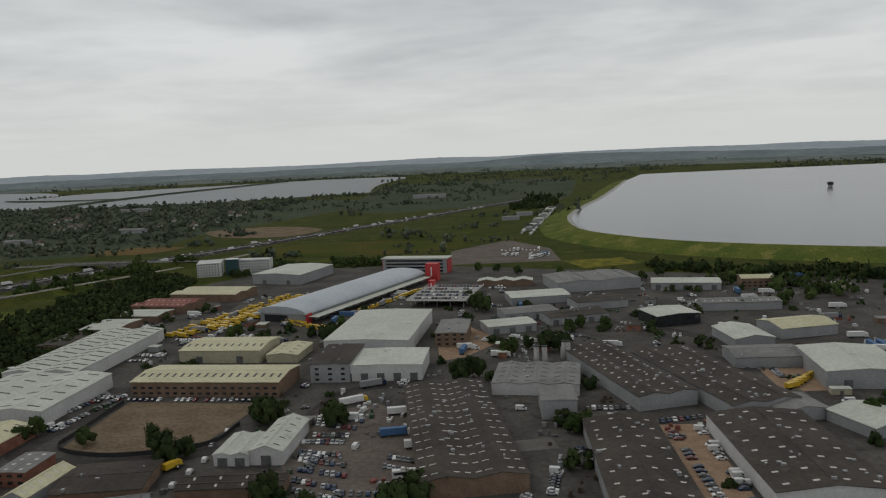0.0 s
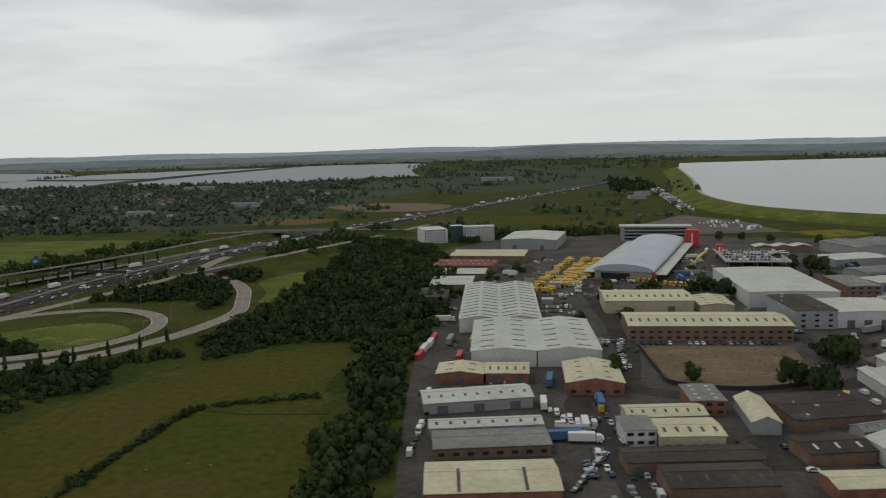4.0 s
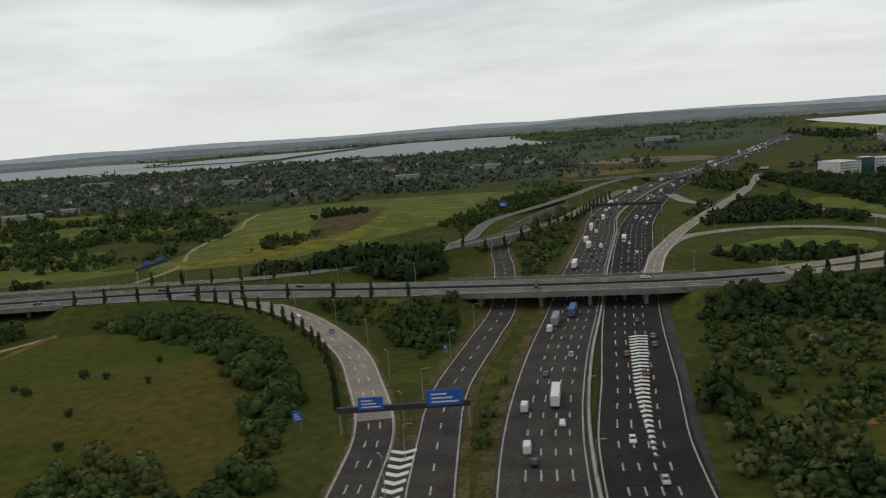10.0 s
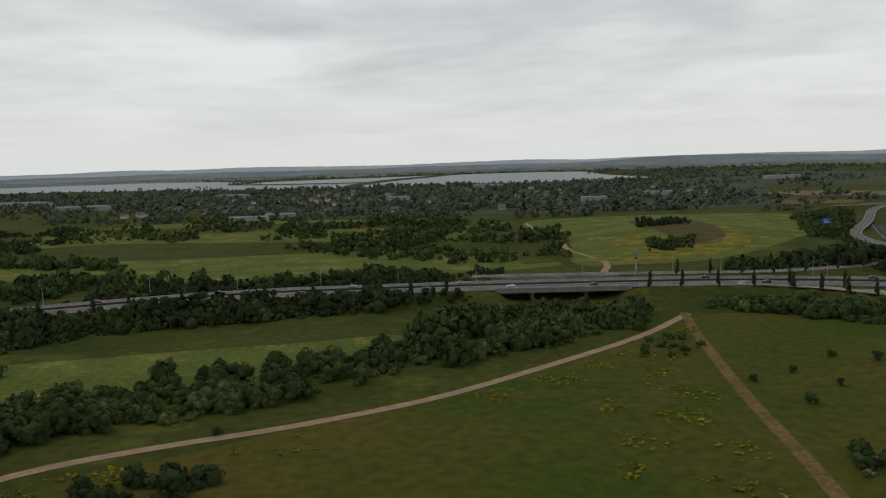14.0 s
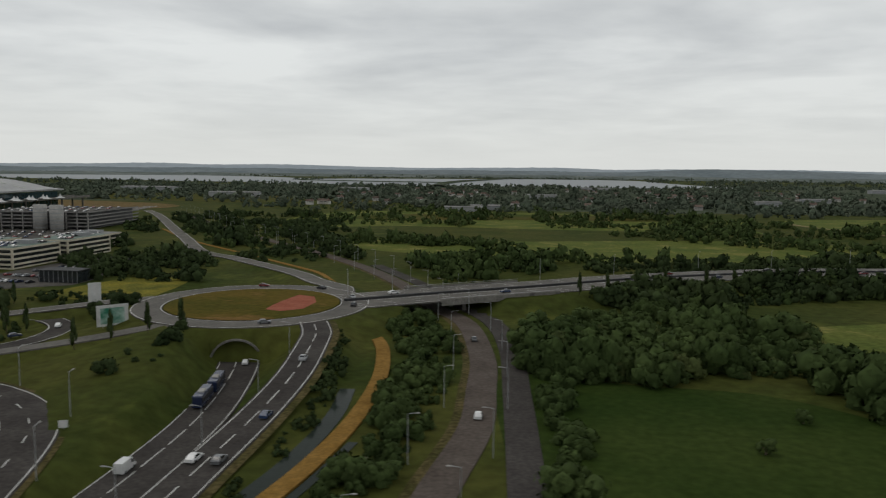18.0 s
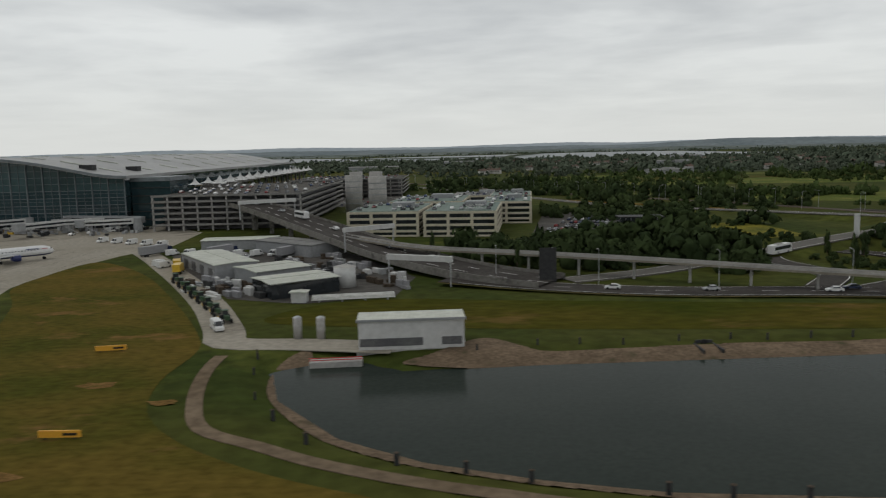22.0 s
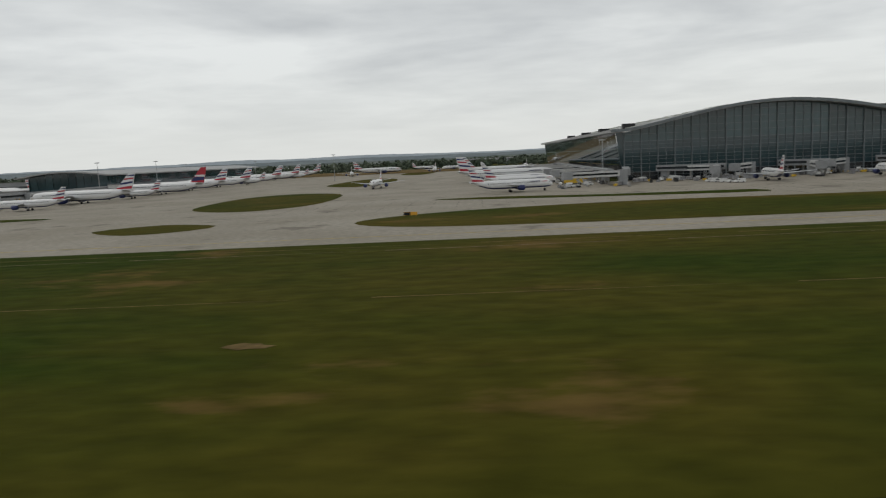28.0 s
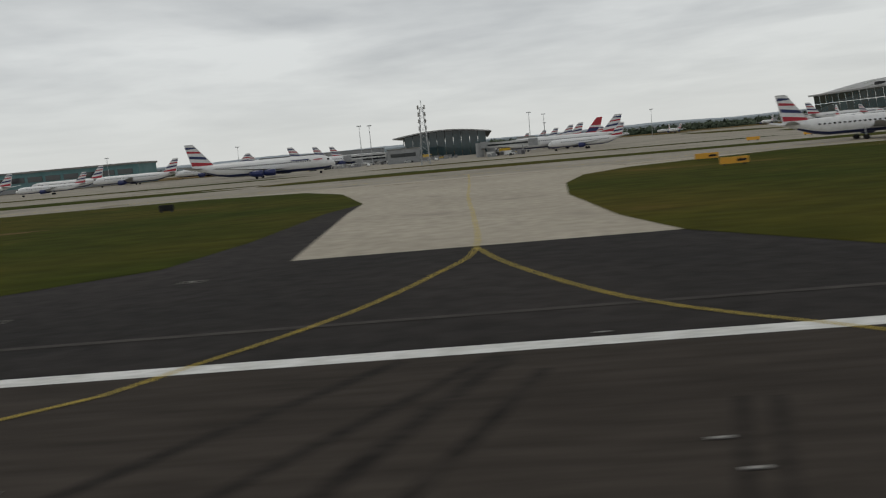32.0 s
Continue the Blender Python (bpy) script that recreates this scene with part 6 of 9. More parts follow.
    (2014, 180, 44, 22, 5, 2, RF_WHITE, BRICK, "pale-roofed brick workshop", dict(axis="x", rise=1.5, lights=(1, 6))),
    (2090, 182, 50, 18, 5, 0, RF_GREY, BROWNBRICK, "grey-roofed workshop row", dict(axis="x", rise=1.2)),
    (2170, 190, 46, 30, 5.5, 0, RF_DARK, BROWNBRICK, "dark-roofed workshop", dict(axis="x", n=2, rise=1.4)),
    (2010, 130, 50, 26, 5.5, 0, RF_GREY, BRICK, "grey-roofed brick works", dict(axis="x", rise=1.5)),
    (2100, 125, 60, 30, 5.5, 0, RF_CREAM, BRICK, "cream-roofed works", dict(axis="x", rise=1.5)),
    (2440, 220, 40, 40, 6, 0, RF_GREY, WL_GREY, "grey-roofed warehouse", dict(rise=2.0)),
]
for a in SHEDS:
    shed(*a[:9], **a[9])

# the parcels hall: a long vaulted roof with side canopies and a red tower
hall = thing("parcels_hall", pose(2158, 660, 0.05, 0, 0, -24), "long vaulted parcels hall with a blue-grey metal roof", "warehouse")
arch = lambda v, o=0.0: [(-22 - o, v, 7)] + [(22 * math.cos(math.pi - math.pi * i / 14) * (1 + o / 22), v, 7.2 + 5.2 * math.sin(math.pi * i / 14) + o * 0.3) for i in range(15)] + [(22 + o, v, 7)]
part("vault", MB().loft([arch(-97, 0.8), arch(97, 0.8)], close=True), RF_BLUE, hall)
part("front_wall", MB().face(*([(-21.5, -95.5, 0)] + [(p[0] * 0.98, -95.5, p[2] - 0.3) for p in arch(0)] + [(21.5, -95.5, 0)])), WL_GREY, hall)
for sx in (-1, 1):
    part("side_wall", MB().box(sx * 21.5, 0, 0, 0.4, 190, 7.2), WL_GREY, hall)
    part("canopy", MB().box(sx * 27, 0, 4.8, 9, 186, 0.4), RF_WHITE, hall)
    for k in range(16):
        part("dock_door", MB().box(sx * 21.8, -86 + k * 11.4, 0, 0.3, 4.5, 4.2), SHUTTER, hall)
part("front_glazing", MB().box(-6, -95.8, 0, 22, 0.3, 5.5), DARKGLASS, hall)
part("red_fin", MB().box(22, -92, 0, 2.2, 6, 7.5), RED, hall, "red end panel")
for k, (x, y, w, d, h) in enumerate(((2226, 742, 12, 10, 17), (2229, 676, 5, 6, 11))):
    t = thing("stair_tower", pose(x, y, 0.05, 0, 0, -14), "bright red stair tower of the parcels hall", "tower", "red towers")
    part("shaft", MB().box(0, 0, 0, w, d, h), RED, t)
    part("slot_window", MB().box(0, -d / 2 - 0.05, h * 0.3, 1.2, 0.2, h * 0.5), WHITEPAINT, t)
off = thing("office_block", pose(2206, 800, 0.05, 0, 0, -13), "grey office block with red end walls and window bands", "office")
part("body", MB().box(0, 0, 0, 70, 18, 15), WL_GREY, off)
for k in range(4):
    part("window_band", MB().box(0, -9.1, 1.6 + k * 3.5, 62, 0.3, 1.8), DARKGLASS, off)
part("roof", MB().box(0, 0, 15, 73, 20, 0.8), RF_WHITE, off)
for sx in (-1, 1):
    part("red_end", MB().box(sx * 35.2, 0, 0, 1.2, 17, 14), RED, off, "red end wall")
# hotel
hot = thing("hotel", pose(1998, 838, 0.05, 0, 0, 4), "white hotel in two blocks joined by blue-green glass", "hotel")
for x, w, d, h, rot in ((-26, 26, 34, 15, 10), (24, 36, 14, 16, -6)):
    part("block", MB().box(x, 0, 0, w, d, h, rot), WL_WHITE, hot)
    for q in range(5):
        for i in range(int(w / 3)):
            c, s = math.cos(radians(rot)), math.sin(radians(rot))
            lx, ly = -w / 2 + 1.5 + i * 3, -d / 2 - 0.08
            part("window", MB().box(x + lx * c - ly * s, lx * s + ly * c, 1.2 + q * 3, 1.4, 0.2, 1.5, rot), DARKGLASS, hot)
part("glass_stair", MB().box(0, -4, 0, 14, 12, 17.5), BLUEGLASS, hot, "blue-green glass stair hall")
# car deck
deck = thing("car_deck", pose(2243, 642, 0.05, 0, 0, -12), "two-level open car deck full of cars", "car park")
part("upper_deck", MB().box(0, 0, 5.2, 50, 72, 0.6), CONCRETE, deck)
for sx in (-1, 1):
    part("parapet", MB().box(sx * 25, 0, 5.8, 0.3, 72, 0.9), WL_WHITE, deck)
for i in range(5):
    for j in range(6):
        part("column", MB().box(-22 + i * 11, -32 + j * 12.8, 0, 0.6, 0.6, 5.2), CONCRETE, deck)
for j in range(5):
    cy = -28 + j * 14
    c, s = math.cos(radians(-12)), math.sin(radians(-12))
    row(2243 - 21 * c - cy * s, 642 - 21 * s + cy * c, 2243 + 21 * c - cy * s, 642 + 21 * s + cy * c, 16, 78, 0.1, 5.86)
# chimneys and plant
for x, y, h in ((2302, 424, 13), (2306.5, 423, 13), (2319, 437, 12), (2321, 436, 12)):
    t = thing("chimney", pose(x, y, 0.05), "pale cylindrical factory chimney", "chimney", "factory chimneys")
    part("flue", MB().rod((0, 0, 0), (0, 0, h), 1.6, 1.5, 12), CONCRETE, t, smooth=True)
    part("cap_ring", MB().rod((0, 0, h), (0, 0, h + 0.4), 1.75, 1.75, 12), DARKSTEEL, t)
# the brown field with its fence, dirt plots
sheet("dirt_plot", [(2084, 386), (2158, 376), (2146, 322), (2112, 312), (2082, 322)], EARTH, 0.1, "bare brown building plot", curve=False)
sheet("dirt_plot", [(2246, 446), (2262, 455), (2284, 490), (2275, 512), (2250, 560), (2240, 520)], PATHM, 0.1, "bare sandy plot with parked vehicles", curve=False)
sheet("lorry_lot", [(2180, 352), (2218, 372), (2246, 335), (2254, 292), (2250, 262), (2204, 262), (2186, 300)], LOTPAVING, 0.15, "reddish paved parking lot with rows of cars", curve=False)
sheet("dirt_plot", [(2345, 240), (2364, 240), (2366, 330), (2346, 330)], PATHM, 0.1, "sandy parking yard between works", curve=False)
sheet("dirt_plot", [(2418, 370), (2442, 370), (2444, 410), (2420, 410)], PATHM, 0.1, "sandy yard with yellow machines", curve=False)
sheet("gravel_lot", [(2232, 840), (2238, 959), (2313, 1056), (2360, 951), (2362, 840)], LOTPAVING, 0.1, "broad brown gravel lorry park", curve=False)
sheet("meadow", [(2362, 838), (2430, 850), (2440, 800), (2380, 780)], YELLOW, 0.12, "small yellow-green field", curve=False)
for pts, half in (([(2040, 200), (2041, 260), (2036, 300), (2052, 318), (2068, 345), (2078, 400), (2082, 470), (2085, 540), (2088, 600)], 5.5), ([(2068, 345), (2066, 315), (2110, 303), (2160, 318), (2185, 345), (2200, 392), (2240, 405)], 5),
                  ([(2040, 262), (2090, 240), (2150, 258), (2200, 262)], 4.5), ([(2265, 620), (2290, 600), (2330, 560), (2400, 500), (2420, 450)], 4.5)):
    p = spline(pts, 5)
    road("estate_road", np.column_stack([p, np.full(len(p), 0.108 + 0.004 * half)]), half, ASPHALT, "grey asphalt estate road", edge=False, thick=0.05)
fence = MB()
fl = spline([(2082, 384), (2080, 340), (2082, 320), (2112, 310), (2148, 320), (2156, 345)], 3)
strip(fence, np.column_stack([fl, np.full(len(fl), 0.1)]), 0.05, -0.05, 2.2, thick=2.1)
tagged(part("site_fence", fence, DARKSTEEL), "dark hoarding round the bare plot", "fence")
# vehicles of the estate
FOOT = [(a[0], a[1], a[2], a[3], a[5]) for a in SHEDS] + [(2158, 660, 52, 200, -24), (2120, 350, 80, 76, -4), (2243, 642, 54, 76, -12)]


def free(x, y, m=2.0):
    """Is a place in the estate's yards clear of buildings?"""
    for cx, cy, w, d, a in FOOT:
        c, s = math.cos(radians(a)), math.sin(radians(a))
        dx, dy = x - cx, y - cy
        if abs(dx * c + dy * s) < w / 2 + m and abs(dy * c - dx * s) < d / 2 + m:
            return False
    return True


for x0, y0, x1, y1 in ((2194, 355, 2214, 345), (2191, 344, 2212, 336), (2193, 329, 2210, 327), (2192, 321, 2209, 319), (2193, 309, 2210, 305), (2195, 301, 2214, 294), (2197, 291, 2216, 284), (2197, 281, 2214, 273), (2199, 272, 2214, 264), (2232, 301, 2248, 294), (2231, 292, 2246, 285), (2218, 268, 2244, 266)):
    row(x0, y0, x1, y1, 9, 92, 0.1)
row(2076, 390, 2160, 381, 26, 84, 0.25)
row(2058, 372, 2066, 398, 10, -6); row(2065, 344, 2076, 396, 17, -6, 0.1)
row(2040, 500, 2060, 520, 6, 85, 0.2); row(2044, 470, 2062, 470, 7, 85, 0.2); row(2046, 484, 2064, 484, 7, 85, 0.2); row(2052, 525, 2075, 522, 8, 85, 0.2)
row(2045, 535, 2098, 680, 24, -20, 0.05, kinds=[YVAN, TRK_YEL, YVAN]); row(2056, 533, 2110, 672, 22, -20, 0.05, kinds=[YVAN, TRK_YEL])
row(2068, 548, 2120, 668, 22, -20, 0.08, kinds=[YVAN, TRK_YEL]); row(2079, 556, 2128, 668, 18, -20, 0.15, kinds=[YVAN, WVAN, TRK_YEL])
row(2066, 550, 2082, 592, 8, 60, 0.1, kinds=[YVAN]); row(2120, 575, 2148, 548, 10, 60, 0.1, kinds=[YVAN]); row(2150, 545, 2170, 540, 6, 60, 0.1, kinds=[YVAN])
row(2176, 600, 2226, 700, 14, 66, 0.1, kinds=[TRK_YEL, YVAN, TRK_WHITE])
row(2352, 255, 2352, 320, 17, 0, 0.2); row(2362, 250, 2364, 322, 17, 0, 0.3, kinds=CARS[:5] + [SMALLVAN, WVAN])
row(2336, 330, 2368, 338, 12, 90, 0.1); row(2424, 375, 2440, 392, 6, 30, 0.1, kinds=[YVAN, TRK_YEL])
row(2020, 302, 2040, 258, 11, 85, 0.1, kinds=[WVAN, SMALLVAN, CARS[1], TRK_WHITE]); row(1976, 300, 1968, 240, 10, 85, 0.3, kinds=[CARS[2], CARS[4], WVAN])
row(2030, 285, 2035, 232, 12, 85, 0.25, kinds=CARS + [WVAN, SMALLVAN]); row(2044, 300, 2046, 215, 12, 88, 0.25, kinds=CARS + [WVAN, SMALLVAN])
row(2036, 248, 2022, 222, 7, 40, 0.2); row(1972, 318, 1990, 322, 6, 80, 0.1, kinds=CARS + [WVAN])
row(2140, 226, 2200, 232, 16, 90, 0.3, kinds=CARS + [WVAN]); row(2144, 215, 2200, 218, 14, 90, 0.3); row(2092, 250, 2140, 253, 9, 85, 0.4)
row(2280, 545, 2330, 530, 12, 100, 0.3, kinds=CARS + [WVAN]); row(2292, 500, 2310, 480, 6, 20, 0.2, kinds=[WVAN, SMALLVAN]); row(2400, 570, 2440, 590, 10, 90, 0.3)
row(2330, 860, 2352, 900, 12, 30, 0.1, kinds=[COACH, WVAN, TRK_BLUE, CARS[1]]); row(2300, 940, 2345, 935, 10, 80, 0.2, kinds=[WVAN, CARS[1], TRK_WHITE])
for f, x, y, a in ((TRK_WHITE, 2231, 354, 8), (TRK_BLUE, 2232, 326, 10), (TRK_WHITE, 2243, 311, 4), (COACH, 2241, 282, 10), (TRK_GREY, 2212, 400, 25), (WVAN, 2216, 313, 80), (WVAN, 2213, 360, 70), (TRK_YEL, 2143, 296, 60),
                      (TRK_BLUE, 2026, 262, 2), (WVAN, 2026, 275, 5), (WVAN, 2038, 276, 88), (TRK_GREY, 1986, 402, 80), (TRK_PURPLE, 2206, 372, 30), (YVAN, 2044, 292, 85), (WVAN, 2047, 258, 3), (WVAN, 2246, 300, 5)):
    f.at(x, y, a)
for k, (x, y, p) in enumerate(((1970, 376, RED), (1972, 388, VANWHITE), (1975, 399, VANWHITE), (1977, 410, RED), (1998, 404, VANYELLOW), (1990, 372, RED))):
    t = thing("container", pose(x, y, 0.06, 0, 0, 78 + k), "steel shipping container in a yard", "container", "containers")
    part("box", MB().box(0, 0, 0, 12, 2.5, 2.7), p, t)
    part("door", MB().box(6.04, 0, 0.1, 0.1, 2.3, 2.5), DARKSTEEL, t)
    for j in range(5):
        part("rib", MB().box(-5 + j * 2.5, -1.29, 0.1, 0.15, 0.1, 2.5), p, t)

# worn patches of paving, goods, skips, lean-tos and parked cars in the yards
cl = random.Random(23)
for k in range(26):
    x, y, w, d, a = cl.uniform(1990, 2560), cl.uniform(150, 690), cl.uniform(8, 24), cl.uniform(10, 34), radians(cl.uniform(-12, 12))
    sheet("paving_patch", [(x + u * w * math.cos(a) - v * d * math.sin(a), y + u * w * math.sin(a) + v * d * math.cos(a)) for u, v in ((-.5, -.5), (.5, -.5), (.5, .5), (-.5, .5))], cl.choice((ASPHALT, ASPHALT, PALEROAD, GREYROAD)), 0.064 + 0.002 * k, "patched rectangle of yard paving", curve=False)
goods = {m: MB() for m in (TARPGREY, RF_RED, WL_WHITE, BARK, STEEL, GREENP, SHUTTER, WL_GREY)}
huts = 0
for k in range(900):
    x, y = cl.uniform(1978, 2580), cl.uniform(140, 690)
    if not free(x, y, 2.5):
        continue
    q, a = cl.random(), cl.choice((-6, 84)) + cl.uniform(-5, 5)
    c, s = math.cos(radians(a)), math.sin(radians(a))
    if q < 0.22 and x < 2480:
        for i in range(cl.randint(3, 8)):
            px, py = x - i * 2.7 * s, y + i * 2.7 * c
            if free(px, py, 2.6):
                cl.choice(CARS[:3] + CARS[:2] + CARS[2:5] + [CARS[6], WVAN, SMALLVAN]).at(px, py, a + cl.choice((0, 180)), 0.12, True)
    elif q < 0.36:
        if free(x, y, 6):
            cl.choice((TRK_WHITE, WVAN, TRK_GREY, TRK_BLUE)).at(x, y, a, 0.12, True)
    elif q < 0.41 and huts < 34 and free(x, y, 5):
        huts += 1
        w, d, h = cl.uniform(4, 10), cl.uniform(4, 8), cl.uniform(2.4, 3.8)
        FOOT.append((x, y, w, d, a))
        t = thing("outbuilding", pose(x, y, 0.06, 0, 0, a), "small flat-roofed outbuilding in a works yard", "outbuilding", "yard outbuildings")
        part("wall", MB().box(0, 0, 0, w, d, h), cl.choice((BROWNBRICK, WL_GREY, WL_CREAM, BRICK)), t)
        part("roof", MB().box(0, 0, h, w + 0.5, d + 0.5, 0.25), cl.choice((RF_GREY, RF_DARK, RF_WHITE)), t)
        part("door", MB().box(0, -d / 2 - 0.04, 0, 1.6, 0.1, 2.1), SHUTTER, t)
    else:
        mb = goods[cl.choice(list(goods))]
        for i in range(cl.randint(1, 5)):
            px, py = x + cl.uniform(-4, 4), y + cl.uniform(-4, 4)
            if free(px, py, 1.0):
                mb.box(px, py, 0.1, cl.uniform(0.8, 2.6), cl.uniform(0.8, 2.2), cl.uniform(0.5, 2.2), a)
for m, mb in goods.items():
    tagged(part("yard_goods", mb, m), "stacked pallets, crates and skips in works yards", "yard goods", kind="stuff")
places = np.array([(x, y) for x, y in ((cl.uniform(1980, 2640), cl.uniform(150, 700)) for k in range(1500)) if free(x, y, 4) and (x > 2260 or y > 330)][:190])
grow("estate_trees", "small dark trees between works yards", places, 7.0, LEAFDARK, MID, 88)


# ---- single trees ----
def build_tree(kind, mat, label, size, tall, trunk=0.25):
    cv, cf, cn = kind
    t = thing("tree", pose(0, 0, 0), label, "tree")
    tr = MB().rod((0, 0, -0.5), (0, 0, size * tall * 0.55), trunk, trunk * 0.5, 7)
    for k in range(4):
        a = k * 1.7
        tr.rod((0, 0, size * tall * 0.25), (math.cos(a) * size * 0.3, math.sin(a) * size * 0.3, size * tall * 0.6), trunk * 0.4, trunk * 0.15, 5)
    part("trunk", tr, BARK, t)
    me = big("crown", cv * [size * 0.62, size * 0.62, size * tall] + [0, 0, size * tall * 0.12], cf, mat, True)
    me.normals_split_custom_set_from_vertices(cn)
    part("crown", me, None, t)
    return t


TREES = [Fleet(lambda: build_tree(NEAR[0], LEAF, "broad green tree with a dense crown", 9, 0.95)), Fleet(lambda: build_tree(NEAR[1], LEAFDARK, "dark rounded tree with a dense crown", 8, 0.95)),
         Fleet(lambda: build_tree(NEAR[2], LEAF, "leafy green shrub in a meadow", 3.4, 0.9)), Fleet(lambda: build_tree(NEAR[4], LEAFDARK, "low dark bush in a meadow", 2.5, 0.9))]
slim = crown(77, 10, 260, lambda z: max(0.15, 0.9 - 0.75 * z), False, 0.12)
POPLAR = Fleet(lambda: build_tree((slim[0] * [0.5, 0.5, 1], slim[1], slim[2]), LEAFDARK, "slim dark columnar conifer beside the road", 5.2, 1.75, 0.15))


def plant(f, x, y, turn=None):
    return f.at(x, y, rnd.uniform(0, 360) if turn is None else turn, float(height(np.array([x]), np.array([y]))[0]))


for x, y in ((2138, 305), (2144, 309), (2166, 528), (2170, 545), (2165, 356), (2172, 350), (2310, 322), (2091, 326), (2316, 325), (2058, 330), (2060, 340), (2248, 268), (2204, 345), (2265, 610), (2270, 622), (2262, 632), (2340, 520), (2330, 508),
             (2355, 512), (2300, 470), (2285, 455), (2290, 462), (2262, 545), (2440, 330), (2450, 334), (2098, 530), (2096, 520), (2420, 700), (2400, 730), (2440, 720), (2350, 740), (2500, 700), (2540, 700), (2310, 760), (2290, 780), (2270, 790), (2215, 845), (2190, 842), (2005, 812), (2012, 808), (2020, 812)):
    plant(TREES[rnd.randint(0, 1)], x, y)
for x, y in ((1392, 262), (1402, 252), (1418, 262), (1428, 258), (1436, 285), (1446, 250), (1380, 230), (1372, 245), (1396, 220), (1410, 215), (1432, 222), (1364, 214), (1356, 236), (1440, 200), (1388, 208), (1424, 192), (1340, 282), (1345, 276), (1330, 270), (1200, 196), (1060, 170), (1044, 150)):
    plant(TREES[3 if rnd.random() < 0.6 else 2], x, y)
for d, n0, n1, st in ((19.5, 8, 66, 2),):
    side = offset(SPUR, -d)
    acc = 0.0
    for i in range(4, len(side) - 12):
        acc += np.linalg.norm(side[i, :2] - side[i - 1, :2])
        if acc > 13 and not (1272 < side[i, 0] < 1356) and not (1535 < side[i, 0] < 1670) and not (955 < side[i, 0] < 1025):
            acc = rnd.uniform(-9, 3)
            plant(POPLAR, float(side[i, 0]), float(side[i, 1]))
side = offset(SLIPW, 10.5)
for i in range(18, len(side) - 4, 2):
    plant(POPLAR, float(side[i, 0]), float(side[i, 1]))
side = offset(OUTER, -9)
for i in range(2, 22, 2):
    plant(POPLAR, float(side[i, 0]), float(side[i, 1]))
side = offset(WESTRD, -8)
for i in range(14, len(side) - 12, 2):
    plant(POPLAR, float(side[i, 0]), float(side[i, 1]))
for x, y in ((870, 216), (878, 222), (886.5, 228.5), (894.5, 235), (694, 281), (703, 270), (722, 240), (731, 238), (741, 240), (749, 242), (758, 245), (780, 300), (788, 295), (794, 297), (802, 300), (826, 254), (831, 247), (836, 250), (822, 228), (776, 262), (790, 250)):
    plant(POPLAR, x, y)


def clear_of_sheds(x, y, room):
    return all(abs(x - q[0]) > q[2] / 2 + room or abs(y - q[1]) > q[3] / 2 + room for q in SHEDS)


# tall yard trees and vehicles along the estate street
YARDTREE = Fleet(lambda: build_tree(NEAR[1], LEAFDARK, "tall dark tree with a full crown among the yards", 11, 1.05, 0.4))
for x, y in ((2169, 344), (2165, 350), (2129, 314), (2138, 302), (2202, 339), (2193, 259.5), (2240, 249), (2246, 256), (2170, 500), (2259, 403), (2266, 409), (2270, 590), (2276, 583), (2321, 456), (2312, 462), (2212, 243)):
    if clear_of_sheds(x, y, 0.8):
        plant(YARDTREE, x, y)
street = random.Random(58)
for x, y, turn in ((2151, 320, 95), (2152, 291, 95), (2150, 278.5, 95), (2150, 246, 92), (2147, 259, 95), (2153.5, 247, 92), (2154, 303, 95), (2152, 338, 100), (2173, 362, 40), (2182, 367, 20)):
    if clear_of_sheds(x, y, 1.2):
        street.choice((CARS[1], SMALLVAN, WVAN, CARS[4], CARS[0])).at(x, y, turn, 0.09)


# ---- road furniture and traffic along the motorway and the spur ----
BLUESIGN = paint("blue_sign", (0.015, 0.10, 0.42), 0.5)


def gantry(x0, y0, x1, y1, h, label, signs=(), deep=1.6, base=0.2, beam=None):
    g = thing("sign_gantry", pose(0, 0, base), label, "gantry", "sign gantries")
    p, q = Vector((x0, y0, h)), Vector((x1, y1, h))
    ang = math.degrees(math.atan2(y1 - y0, x1 - x0))
    for v in (p, q):
        for s in (-0.5, 0.5):
            part("leg", MB().rod((v.x, v.y + s, 0), (v.x, v.y + s * 0.4, h + 0.6), 0.22), STEEL, g)
    m = (p + q) / 2
    part("beam", MB().box(m.x, m.y, h, (q - p).length + 1, 1.2, deep, ang), beam or DARKSTEEL, g, "boxed gantry beam")
    for f, w, hh in signs:
        c = p.lerp(q, f)
        sg = part("sign_panel", MB().box(c.x, c.y - 0.8, h + deep * 0.5, w, 0.2, hh, ang), BLUESIGN, g, "blue direction sign")
        bars = MB()
        for k in range(3):
            bars.box(c.x - w * 0.08 * k, c.y - 0.93, h + deep * 0.5 + hh * (0.18 + 0.25 * k), w * (0.75 - 0.15 * k), 0.04, hh * 0.1, ang)
        part("lettering_bar", bars, WHITEPAINT, sg)
    return g


gantry(1518, 203, 1554, 203, 6.2, "dark steel gantry over two slip roads with blue signs", ((0.25, 7, 3.6), (0.82, 10, 4.4)))
gantry(1668, 640, 1722, 622, 7.5, "dark electronic gantry across the motorway", (), 2.4)
gantry(1560, 140, 1618, 132, 7.5, "steel gantry across the motorway", (), 1.6)
gantry(1365, 442, 1372, 476, 6, "pale gantry seen from behind beyond the bridge", ((0.3, 8, 3), (0.7, 8, 3)), base=6)
gantry(1590, 352, 1588, 338, 1.2, "low dark sign cabinet on the bridge edge", (), 1.2, 6.8)


